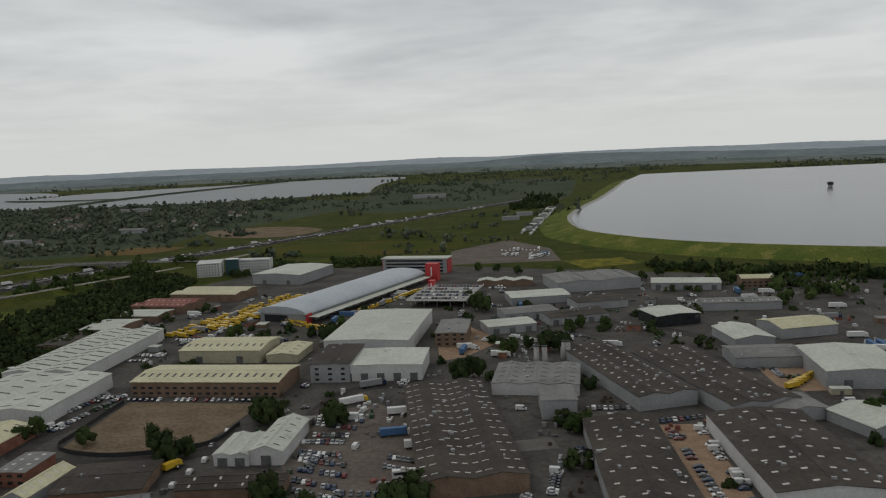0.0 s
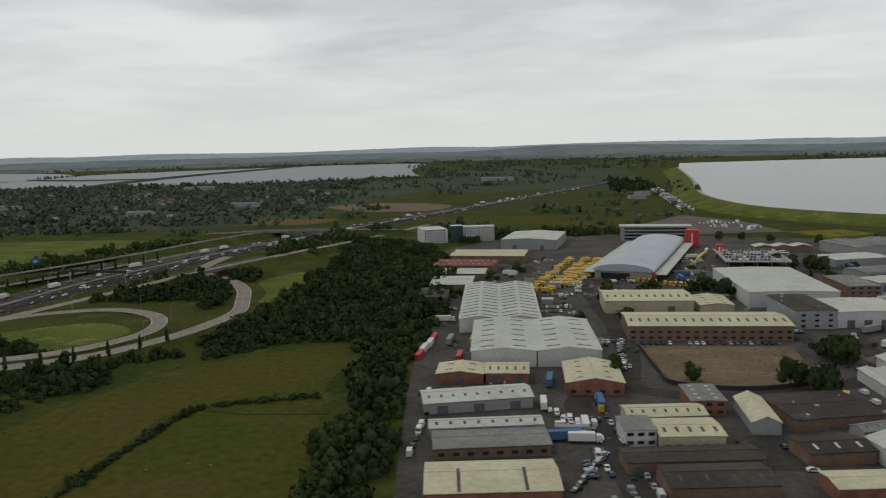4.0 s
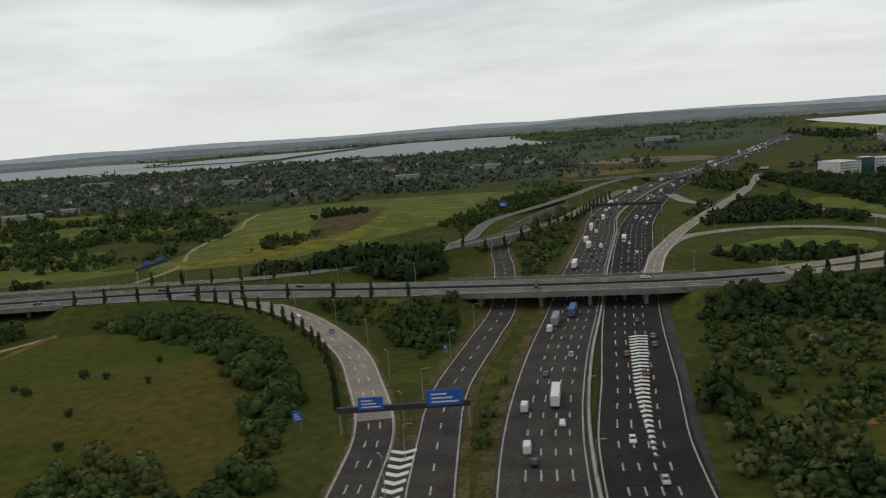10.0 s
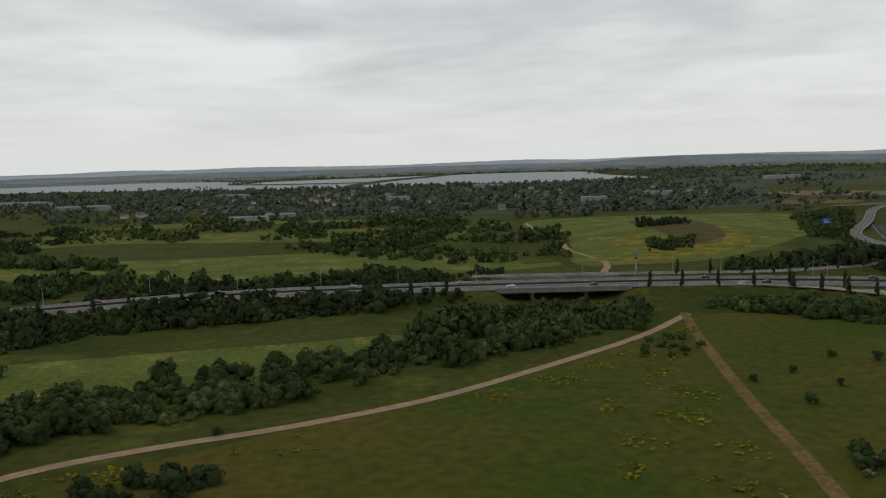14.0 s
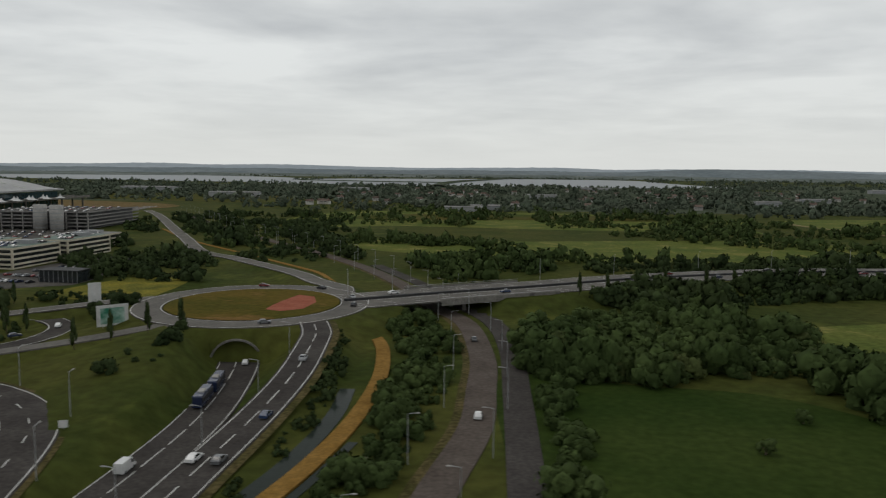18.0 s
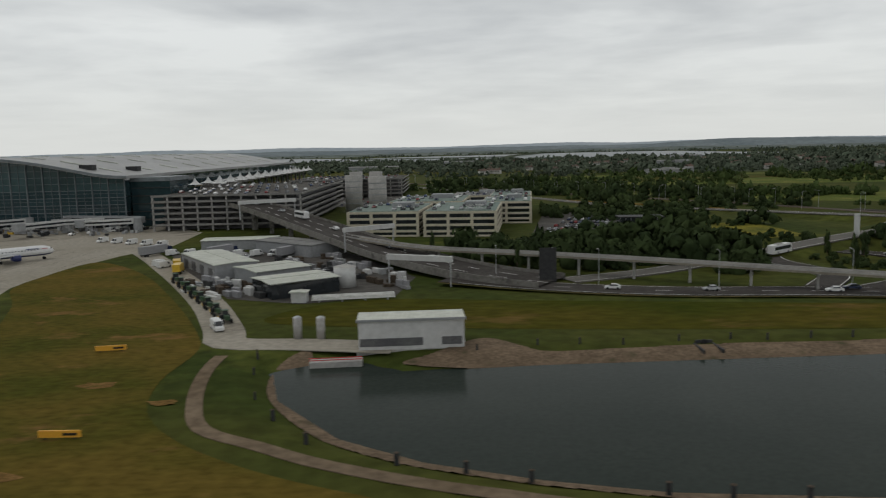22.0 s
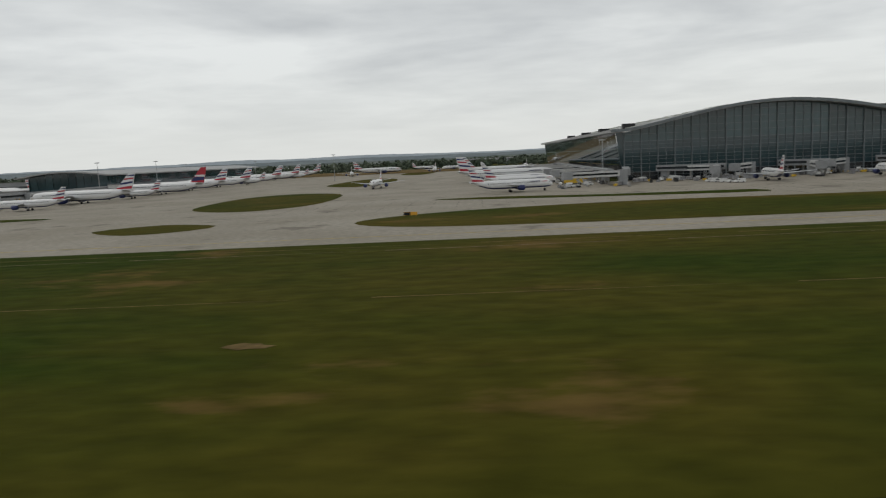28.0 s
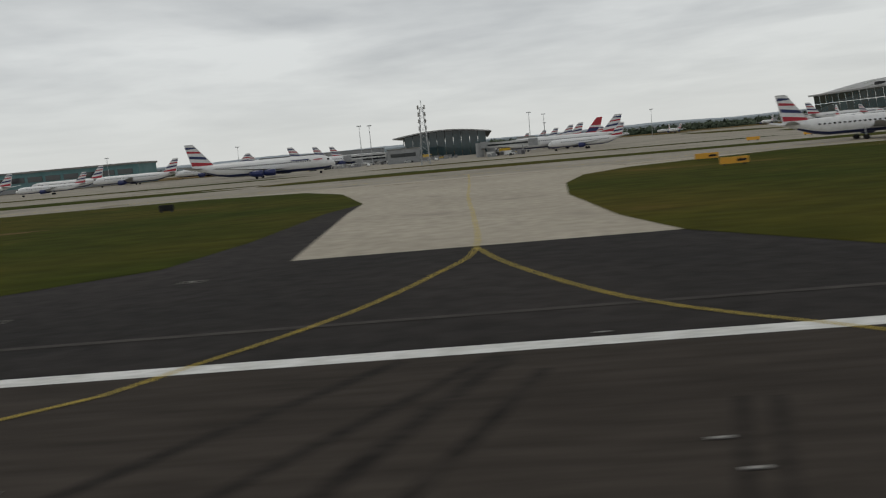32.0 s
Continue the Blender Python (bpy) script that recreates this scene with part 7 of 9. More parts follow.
def lamp(x, y, z, h, turn, label="tall steel street lamp with one arm"):
    t = thing("street_lamp", pose(x, y, z, 0, 0, turn), label, "street lamp", "street lamps")
    part("pole", MB().rod((0, 0, -0.3), (0, 0, h), 0.13, 0.07), STEEL, t)
    part("arm", MB().rod((0, 0, h), (1.6, 0, h + 0.25), 0.06), STEEL, t)
    part("lantern", MB().box(1.9, 0, h + 0.15, 0.8, 0.3, 0.16), CONCRETE, t)
    return t


LAMP = Fleet(lambda: lamp(0, 0, 0, 10, 0))


def lamps(line, d, every, turn, i0=1, i1=None):
    side, acc = offset(line, d), every
    zz = height(side[:, 0], side[:, 1])
    for i in range(i0, i1 or len(side) - 1):
        acc += np.linalg.norm(side[i, :2] - side[i - 1, :2])
        if acc > every:
            acc = 0
            LAMP.at(float(side[i, 0]), float(side[i, 1]), turn, float(zz[i]))


lamps(MWAY_W, -12.3, 38, 0, 2, 75); lamps(SLIPE, 7.5, 40, 0, 4, 30); lamps(SLIPW, -8.5, 36, 120, 4); lamps(SPUR, 17.5, 42, -90); lamps(GROUNDRD, -6.5, 26, 180); lamps(GROUNDRD, 8.5, 34, 0, 6)
lamps(RISE, 7, 30, 180); lamps(INNER, -7, 45, 0); lamps(WESTRD, 7, 50, -90); lamps(CURVE, -8, 30, 90)


def sign_post(x, y, w, h, z0, mat, label, turn=0, legs=2, bars=True, name="road_sign"):
    z = float(height(np.array([x]), np.array([y]))[0])
    t = thing(name, pose(x, y, z, 0, 0, turn), label, "sign")
    part("panel", MB().box(0, 0, z0, w, 0.18, h), mat, t)
    for k in range(legs):
        part("post", MB().rod(((k - (legs - 1) / 2) * w * 0.6, 0.15, -0.4), ((k - (legs - 1) / 2) * w * 0.6, 0.15, z0 + h), 0.09), STEEL, t)
    if bars:
        b = MB()
        for k in range(3):
            b.box(-w * 0.06 * k, -0.11, z0 + h * (0.2 + 0.22 * k), w * (0.7 - 0.12 * k), 0.04, h * 0.09)
        part("lettering_bar", b, WHITEPAINT, t)
    return t


for x, y, w, h, z0 in ((1505, 208, 2.6, 3, 3), (1501, 300, 2, 2, 1.5), (1529, 300, 2, 2, 1.5), (1600, 716, 8, 5, 3), (1547, 275, 1.6, 1.6, 1.5)):
    sign_post(x, y, w, h, z0, BLUESIGN, "blue motorway sign with white lettering bars")
POSTER = material("printed_poster", (0.04, 0.07, 0.16), (0.45, 0.42, 0.40), 0.5, 0.5, 6, 0.2, spots=(0.4, 0.05, 0.05), spot_scale=0.4, spot_cut=0.58)
GREENPOSTER = material("green_poster", (0.03, 0.16, 0.10), (0.35, 0.45, 0.40), 0.3, 0.5, 6, 0.15)
bb = sign_post(826, 208, 4.6, 7.4, 2, WL_WHITE, "tall white billboard with a dark printed poster", 10, bars=False, name="billboard")
part("poster", MB().box(0, -0.16, 2.8, 4.0, 0.1, 6.0), POSTER, bb, "blue and red printed poster")
bb = sign_post(834, 209, 7, 7.6, 2, WL_GREY, "back of a tall billboard with steel framing", 30, bars=False, name="billboard")
for k in range(4):
    part("frame_bar", MB().box(-2.8 + k * 1.85, -0.25, 2, 0.25, 0.3, 7.6), STEEL, bb)
bb = sign_post(868, 245, 10, 7.0, 0.2, WL_WHITE, "large white-framed billboard beside the roundabout", 40, bars=False, name="billboard")
part("poster", MB().box(0, -0.16, 1.0, 7.6, 0.1, 5.2), GREENPOSTER, bb, "green and white poster")
sign_post(729, 219, 5, 10, 0.5, DARKSTEEL, "tall dark sign panel seen from behind", 5, bars=False)
sign_post(847, 276, 4.5, 8, 0.8, WL_WHITE, "narrow white sign tower by the roundabout", 40, bars=False)
sign_post(865, 185, 2.2, 2.4, 2.5, WL_WHITE, "small white square road sign", 10, 1, False)
sign_post(899, 155, 1.8, 1.6, 0.4, WL_WHITE, "small white square road sign", 20, 1, False)

# traffic
for line, d, ys, turn, kinds in (
        (MWAY_W, 6, (150, 215, 290, 420, 560, 700), 85, [WVAN, CARS[1], TRK_PURPLE]), (MWAY_W, 2, (180, 240, 330, 380, 470, 520, 610, 680, 760), 85, CARS), (MWAY_W, -5, (200, 265, 350, 440, 590, 640, 720), 85, CARS),
        (MWAY_E, 3, (190, 255, 340, 420, 480, 560, 660), -95, CARS), (MWAY_E, -2, (160, 232, 300, 390, 450, 530, 600, 740), -95, CARS), (MWAY_E, -7, (262, 275, 460, 640), -95, CARS),
        (SPUR, 8, (1080, 1140, 1210, 1265, 1395, 1470, 1640), 0, CARS), (SPUR, -8, (1000, 1105, 1180, 1245, 1290, 1330, 1420), 180, CARS), (SLIPW, 1.5, (330,), 120, CARS)):
    o = offset(line, d)
    ax = 0 if line is SPUR else 1
    for yv in ys:
        i = int(np.abs(o[:, ax] - yv).argmin())
        a = o[min(i + 1, len(o) - 1)] - o[max(i - 1, 0)]
        rnd.choice(kinds).at(float(o[i, 0]), float(o[i, 1]), math.degrees(math.atan2(a[1], a[0])) + (180 if turn < 0 or turn == 180 else 0), float(o[i, 2]) + 0.06)
fr = random.Random(41)
for line, ds, flip in ((MWAY_W, (6, 2, -5, -1.5), 0), (MWAY_E, (3, -2, -7, 6.5), 180)):
    for y in range(440, 1700, 16):
        o = offset(line, fr.choice(ds))
        i = int(np.abs(o[:, 1] - y - fr.uniform(0, 14)).argmin())
        a = o[min(i + 1, len(o) - 1)] - o[max(i - 1, 0)]
        fr.choice(CARS + CARS[:2] + [WVAN, TRK_WHITE]).at(float(o[i, 0]), float(o[i, 1]), math.degrees(math.atan2(a[1], a[0])) + flip, float(o[i, 2]) + 0.06, True)
TRK_BLUE.at(1601, 318, 76, 0.32); TRK_GREY.at(1592, 305, 76, 0.32); TRK_PURPLE.at(1580, 218, 80, 0.32); TRK_BLUE.at(1535, 60, 86, .32); TRK_WHITE.at(1637, 480, 75, 0.32); WVAN.at(1568, 184, 82, 0.32)
for line, y, d, k in ((TUNNEL, 226, -2, CARS[1]), (TUNNEL, 205, 2.5, DARKCOACH), (TUNNEL, 186, 3, DARKCOACH), (TUNNEL, 140, 3, WVAN), (RISE, 205, 0, CARS[0]), (RISE, 160, -2.5, CARS[3]), (RISE, 140, 2.5, CARS[1]), (RISE, 141, -2.5, CARS[4]), (RISE, 118, -2.5, CARS[1]), (GROUNDRD, 165, 0, CARS[1]), (GROUNDRD, 250, 1, CARS[4])):
    i = int(np.abs(line[:, 1] - y).argmin())
    o = offset(line, d)
    a = line[min(i + 1, len(line) - 1)] - line[i - 1]
    k.at(float(o[i, 0]), float(o[i, 1]), math.degrees(math.atan2(a[1], a[0])), float(line[i, 2]) + 0.07)
for x, y, a, k, z in ((899, 318, 5, CARS[5], 5.87), (924, 314, 150, CARS[2], 5.87), (943, 276, 90, CARS[2], 5.87), (940, 293, 110, CARS[0], 5.87), (919, 242, 20, CARS[4], 5.87), (955, 304, 30, CARS[1], 5.95), (800, 196, 170, CARS[1], 0.56), (806, 199, 170, CARS[6], .56), (770, 201, 175, CARS[0], 0.56),
                      (745, 206, 165, CARS[1], 0.56), (830, 188, 160, CARS[1], 0.56), (838, 240, 45, CARS[6], 0.4)):
    k.at(x, y, a, z)
COACH.at(812, 258, 40, float(height(np.array([812.0]), np.array([258.0]))[0]) + .05)
# tunnel mouth
tm = thing("tunnel_portal", pose(913, 231, -4.45, 0, 0, 8), "arched concrete tunnel mouth under a grassy bank", "tunnel", kind="structure")
oval = lambda a, b, y: [(a * math.cos(math.pi * i / 16), y, b * math.sin(math.pi * i / 16)) for i in range(17)]
part("bore", MB().loft([oval(7.6, 7.0, 0), oval(7.6, 7.0, 26)], close=False), SHUTTER, tm, "dark tunnel lining")
part("arch", MB().loft([oval(7.6, 7.0, 0), oval(7.6, 7.0, -0.4), oval(8.3, 7.6, -0.4), oval(8.3, 7.6, 0.3)], close=False), DARKCONC, tm, "grey concrete arch ring")
part("grass_bank", MB().loft([oval(8.2, 7.5, 0.1), oval(13, 9.4, 2.6), oval(17, 9.7, 4.5)], close=False), GRASS, tm, "rough grass over the tunnel")
# black sheet added at the far end to imitate the tunnel's darkness
part("back_shade", MB().box(0, 26, 0, 16, 0.3, 7.2), BLACKPAINT, tm)
sheet("flower_bed", [(905.5 + 31.6 * math.cos(k * math.pi / 6), 279 + 33.6 * math.sin(k * math.pi / 6)) for k in range(12)], DRYAIR, 5.94, "dry grass centre of the roundabout")
sheet("flower_bed", [(913, 266), (919, 263), (926, 268), (928, 282), (925, 294), (918, 298), (915, 284)], material("red_earth", (0.25, 0.07, 0.04), (0.3, 0.1, 0.06), 0.2, 0.95), 6.0, "patch of red earth on the roundabout")
# guideway on columns
MONO = spline([(660, 300, 6), (690, 262, 6), (722, 243, 6), (755, 224, 6), (790, 204, 5.6), (822, 185, 5.4), (850, 168, 5.2), (866, 158, 5), (880, 145, 5), (889, 131, 5), (892, 118, 5), (891, 100, 5), (884, 70, 5), (875, 30, 5)], 4)
gw = thing("guideway", pose(0, 0, 0), "pale concrete guideway curving on slim columns", "guideway", kind="structure")
part("deck", strip(MB(), MONO, 2.2, -2.2, 0, thick=0.6), PALEROAD, gw)
for s in (1, -1):
    part("kerb_rail", strip(MB(), MONO, s * 2.2, s * 1.95, 0.55, thick=0.6), CONCRETE, gw)
part("centre_rail", strip(MB(), MONO, 0.25, -0.25, 0.12, thick=0.12), DARKSTEEL, gw)
for i in range(2, len(MONO), 4):
    x, y, z = MONO[i]
    part("column", MB().rod((x, y, -2), (x, y, z - 0.5), 0.45, 0.4, 8).box(x, y, z - 1.0, 3.0, 1.0, 0.45), CONCRETE, gw)

FORE_LINE = spline([(735, 214, 0), (708, 232, 0), (683, 262, 0), (660, 298, 0), (634, 340, 0), (606, 384, 0)], 6)
# ---- pond surroundings ----
ph = thing("pump_house", pose(693, 152.5, -0.1, 0, 0, 4), "pale grey clad pump house beside the pond", "building")
part("base", MB().box(0, 0, -1.6, 22, 8.6, 1.8), CONCRETE, ph)
part("wall", MB().box(0, 0, 0.2, 21, 8, 5.6), WL_WHITE, ph)
part("grey_band", MB().box(-4, -4.05, 0.9, 12.5, 0.12, 1.6), SHUTTER, ph)
part("grey_band", MB().box(8, -4.05, 0.9, 4, 0.12, 1.6), SHUTTER, ph)
part("roof", MB().box(0, 0, 5.8, 21.6, 8.6, 0.35), RF_WHITE, ph)
part("parapet", MB().box(0, -4.3, 5.9, 21.8, 0.2, 0.5), WL_GREY, ph)
for x, y in ((668.5, 159), (673.5, 158.5)):
    t = thing("silo", pose(x, y, 0), "small pale vertical tank by the pond", "tank", "pond tanks")
    part("shell", MB().rod((0, 0, 0), (0, 0, 4.6), 0.9, 0.9, 12), CONCRETE, t, smooth=True)
    part("cap", MB().rod((0, 0, 4.6), (0, 0, 4.9), 0.95, 0.5, 12), STEEL, t)
ring = spline(POND_EDGE, 8, True)
out = offset(np.column_stack([ring, 0 * ring[:, 0]]), -3.4) + np.random.RandomState(8).uniform(-1.2, 1.2, (len(ring), 1))
STUMP = Fleet(lambda: (lambda t: (part("post", MB().rod((0, 0, -1), (0, 0, 1.7), 0.36, 0.32, 8), DARKSTEEL, t), part("top", MB().rod((0, 0, 1.7), (0, 0, 1.8), 0.4, 0.2, 8), BARK, t), t)[-1])(thing("mooring_post", pose(0, 0, 0), "stout dark timber post at the water's edge", "post", "pond posts")))
POST = Fleet(lambda: (lambda t: (part("post", MB().rod((0, 0, -1), (0, 0, 1.3), 0.22, 0.2, 7), DARKSTEEL, t), part("top", MB().rod((0, 0, 1.3), (0, 0, 1.4), 0.25, 0.14, 7), BARK, t), t)[-1])(thing("mooring_post", pose(0, 0, 0), "short dark timber post at the pond", "post", "pond posts")))
for i in range(0, len(out)):
    if out[i, 1] > 130:  # the far posts stand at the top of the sand
        out[i, 1] += 4.0
    elif out[i, 1] < 100:
        out[i, 1] += 3.0
    if not (670 < out[i, 0] < 700 and out[i, 1] > 130):
        (STUMP if out[i, 1] < 118 else POST).at(float(out[i, 0]), float(out[i, 1]), 0, float(height(out[i:i + 1, 0], out[i:i + 1, 1])[0]))
weir = thing("weir", pose(679, 143, -1.2, 0, 0, 5), "small concrete outlet with red rails", "weir")
part("sill", MB().box(0, 0, -1, 10, 3, 1.8), CONCRETE, weir)
for k in range(2):
    part("rail", MB().rod((-5, -1.2, 1.2 + 0.4 * k), (5, -1.2, 1.2 + 0.4 * k), 0.1), RED, weir)
of = thing("outfall", pose(751.5, 147.2, -0.55, 0, 0, 3), "dark concrete outfall cut into the sandy shore", "outfall")
for s in (-1, 1):
    part("wing_wall", MB().box(s * 1.9, 0, -0.6, 0.4, 5.5, 1.0), DARKSTEEL, of)
part("back_wall", MB().box(0, 2.6, -0.6, 3.4, 0.4, 1.6), DARKSTEEL, of)
# solid disc painted black for the shaded hollow of the pipe
part("pipe_mouth", MB().rod((0, 2.5, 0.5), (0, 2.2, 0.5), 0.7, 0.7, 14), BLACKPAINT, of)
ft = thing("float", pose(799, 142.6, -1.35, 0, 0, -10), "red and white float at the pond shore", "float")
part("hull", MB().box(0, 0, 0, 4.5, 2, 0.8, taper=0.9), RED, ft)
part("board", MB().box(0, -0.6, 0.8, 3.6, 0.3, 0.5), WHITEPAINT, ft)
draped("grass_bank", [(658, 175), (700, 166), (760, 160), (830, 156), (866, 148), (872, 162), (830, 178), (770, 188), (715, 196), (690, 200), (668, 195)], AIRGRASS, 0.06, "mown grass bank between pond and road", 2.5)
p = spline([(690, 150), (670, 154), (655, 156), (650, 168), (638, 196), (619, 233), (604, 260), (590, 285), (575, 310)], 4)
road("service_road", np.column_stack([p, np.full(len(p), 0.12)]), 4.5, APRON, "pale concrete airside service road", edge=False, thick=0.2)
# depot sheds
sheet("depot_yard", [(590, 300), (655, 310), (690, 235), (686, 205), (662, 196), (640, 205), (612, 255)], YARD, 0.07, "paved depot yard with parked equipment", curve=False)
for a in ((622, 257, 38, 14, 4.6, -56, RF_WHITE, WL_GREY, "long low white airside depot", dict(axis="x", rise=0.4, doors=4)), (645, 237, 16, 18, 4, -50, RF_WHITE, WL_GREY, "low white depot building", dict(rise=0.4)),
          # the canopy's open sides are filled with dark glass to imitate shade
          (657, 214, 15, 20, 4.2, -56, RF_WHITE, DARKGLASS, "open white-roofed canopy over equipment", dict(axis="y", rise=0.3)), (613, 318, 30, 12, 4, 6, RF_WHITE, WL_GREY, "flat white service canopy", dict(axis="x", rise=0.2)),
          (640, 300, 34, 14, 4.5, -40, RF_GREY, WL_GREY, "flat grey depot roof", dict(axis="x", rise=0.3)), (661, 199, 4, 3, 2.8, 0, RF_WHITE, WL_WHITE, "small white site cabin by the road", dict(rise=0.1))):
    shed(*a[:9], **a[9])
tk = thing("storage_tank", pose(670, 221, 0), "pale cylindrical storage tank", "tank")
part("shell", MB().rod((0, 0, 0), (0, 0, 6), 3.2, 3.2, 20), WL_WHITE, tk, smooth=True)
part("cap", MB().rod((0, 0, 6), (0, 0, 6.5), 3.2, 1.0, 20), CONCRETE, tk)
pk = thing("pipe_stack", pose(675, 201, 0.1, 0, 0, 8), "stack of white lighting masts on trestles", "pipes")
for k in range(6):
    part("mast_section", MB().rod((-11, -2 + k * 0.8, 0.6 + 0.5 * (k % 2)), (11, -2 + k * 0.8, 0.6 + 0.5 * (k % 2)), 0.2), WHITEPAINT, pk)
for k in range(4):
    part("trestle", MB().box(-9 + k * 6, 0, 0, 0.4, 5, 0.5), STEEL, pk)


DEPOT = [(622, 257, 38, 14, -56), (645, 237, 16, 18, -50), (657, 214, 15, 20, -56), (613, 318, 30, 12, 6), (640, 300, 34, 14, -40), (661, 199, 4, 3, 0), (670, 221, 7, 7, 0), (675, 201, 23, 7, 8)]
dg = random.Random(5)
goods = {m: MB() for m in (WL_WHITE, STEEL, DARKSTEEL, BARK, TARPGREY)}
for k in range(420):
    x, y = dg.uniform(606, 690), dg.uniform(204, 330)
    if not inside([(632, 200), (690, 196), (690, 250), (660, 320), (592, 330), (585, 290), (610, 250)], np.array([x]), np.array([y]))[0]:
        continue
    if any(math.hypot(x - c[0], y - c[1]) < max(c[2], c[3]) * 0.62 for c in DEPOT) or away(FORE_LINE, np.array([x]), np.array([y]))[0][0] < 11:
        continue
    mb = goods[dg.choice(list(goods))]
    a = dg.uniform(-60, -40)
    for i in range(dg.randint(1, 3)):
        mb.box(x + dg.uniform(-2, 2), y + dg.uniform(-2, 2), 0.02, dg.uniform(0.8, 4.5), dg.uniform(0.6, 2.0), dg.uniform(0.5, 2.4), a)
for m, mb in goods.items():
    tagged(part("depot_goods", mb, m), "stacked equipment and crates in the airside depot", "equipment", kind="stuff")


def build_tractor():
    t = thing("tractor", pose(0, 0, 0), "dark green airfield tractor in a queue", "tractor", "parked tractors")
    part("hood", MB().box(1.3, 0, 0.9, 2.0, 0.9, 1.0), GREENP, t)
    part("cab", MB().box(-0.6, 0, 0.9, 1.7, 1.5, 1.9, taper=0.88), DARKGLASS, t)
    part("cab_roof", MB().box(-0.6, 0, 2.8, 1.7, 1.5, 0.15), GREENP, t)
    for x, r in ((-0.9, 0.85), (1.6, 0.55)):
        for s in (1, -1):
            ob = part("wheel", MB().rod((x, s * 0.75, r), (x, s * 1.2, r), r, r, 12), TYRE, t)
    part("implement", MB().box(-2.5, 0, 0.5, 1.6, 2.2, 0.6), VANYELLOW, t)
    return t


TRACTOR = Fleet(build_tractor)
for k in range(8):
    TRACTOR.at(616 + k * 4.6, 233 - k * 8.2, -61, 0.14)
WVAN.at(648.5, 168, -61, 0.14); TRK_YEL.at(610, 252, 100, 0.14); TRK_YEL.at(606, 262, 110, .14); WVAN.at(600, 266, 60, 0.14); WVAN.at(597, 270, 60, 0.14)
row(584, 300, 640, 290, 9, 60, 0.2, 0.1, [WVAN, TRK_GREY, SMALLVAN]); row(600, 292, 628, 285, 7, 60, 0.3, 0.1, [WVAN, CARS[1]])

# ---- airfield pavements ----
tagged(part("apron", MB().prism([(-1400, 160), (536, 160), (560, 152), (575, 200), (566, 230), (565, 262), (570, 300), (580, 330), (575, 385), (545, 421), (352, 421), (352, 1300), (-1400, 1300)], 0.0, 0.05), APRON), "wide pale grey concrete apron and taxiways", "apron", kind="structure")
tagged(part("runway_exit", MB().prism([(536, 159.6), (562, 150), (580, 132), (588, 115), (592, 97), (592.5, 84), (594, 70), (593, 58), (586, 46), (572, 36), (650, 36), (628, 56), (623, 70), (623, 85), (621, 105), (616, 126), (604, 152), (592, 180), (574, 203), (548, 172), (530, 160)], 0.0, 0.054), APRON),
       "pale concrete runway exit curving to the apron", "taxiway", kind="structure")
tagged(part("runway_exit_slab", MB().prism([(590, 36), (594.6, 58), (594.6, 70), (593.2, 84), (593.5, 88), (623, 89), (623, 70), (628, 56), (628, 36)], 0.0, 0.06), SLAB), "newer pale slab at the runway exit", "taxiway", kind="structure")
tagged(part("runway", MB().prism([(-1400, -60), (900, -60), (900, 36), (19, 36), (12, 48), (-13, 48), (-22, 49), (-30, 42), (-38, 36), (-1400, 36)], 0.0, 0.05), DARKASPHALT), "dark asphalt runway with rubber streaks", "runway", kind="structure")
RUNW = material("worn_runway_asphalt", (0.038, 0.032, 0.027), (0.052, 0.044, 0.037), 0.12, 0.9, 14, 0.22, 0.15, spec=0.06, drawn=0.15)
sheet("runway_centre", [(-1400, -58), (900, -58), (900, 22.6), (-1400, 22.6)], RUNW, 0.058, "worn brown-grey runway surface", curve=False, category="runway")
tagged(part("exit_slab", MB().prism([(-13, 48), (12, 48), (10, 60), (9, 86), (11, 108), (16, 128), (26, 142), (60, 160.5), (-60, 160.5), (-36, 150), (-25, 131), (-16.5, 100), (-16, 86)], 0.0, 0.056), SLAB), "pale concrete exit slab with yellow lines", "taxiway", kind="structure")
tagged(part("exit_shoulder", MB().prism([(-22, 49), (-13, 48), (-16, 86), (-16.5, 100), (-19, 88), (-20, 62)], 0.0, 0.052), DARKASPHALT), "dark asphalt shoulder beside the exit", "taxiway", kind="structure")
G = lambda poly, lb, lift=0.07: sheet("grass", poly, AIRGRASS, lift, lb, curve=False)
G([(-1400, 36), (-38, 36), (-30, 42), (-22, 49), (-20, 62), (-19, 88), (-16.5, 100), (-25, 131), (-36, 150), (-60, 160), (-1400, 160)], "mown airfield grass strip beside the runway")
G([(19, 36), (12, 48), (10, 60), (9, 86), (11, 108), (16, 128), (26, 142), (60, 160), (536, 160), (562, 150), (580, 132), (588, 115), (592, 97), (592.5, 84), (594, 70), (593, 58), (586, 46), (572, 36)], "mown airfield grass with dry patches")
draped("grass", [(650, 36), (628, 56), (623, 70), (623, 85), (621, 105), (616, 126), (604, 152), (584, 199), (568, 227), (565, 250), (567, 282), (583, 271), (602, 246), (617, 220), (633, 190), (645, 165), (650, 150), (650, 130), (655, 112), (668, 97), (690, 84), (730, 70), (900, 60), (900, 36)], DRYAIR, 0.07, "dry mown grass between runway and pond", 4)
GI = lambda poly: sheet("grass_island", poly, AIRGRASS, 0.09, "mown grass island between taxiways", step=6)
GI([(246, 218), (259, 196), (301, 187), (376, 185), (488, 186), (513, 200), (523, 215), (514, 229), (469, 245), (393, 251), (329, 256), (272, 243)])
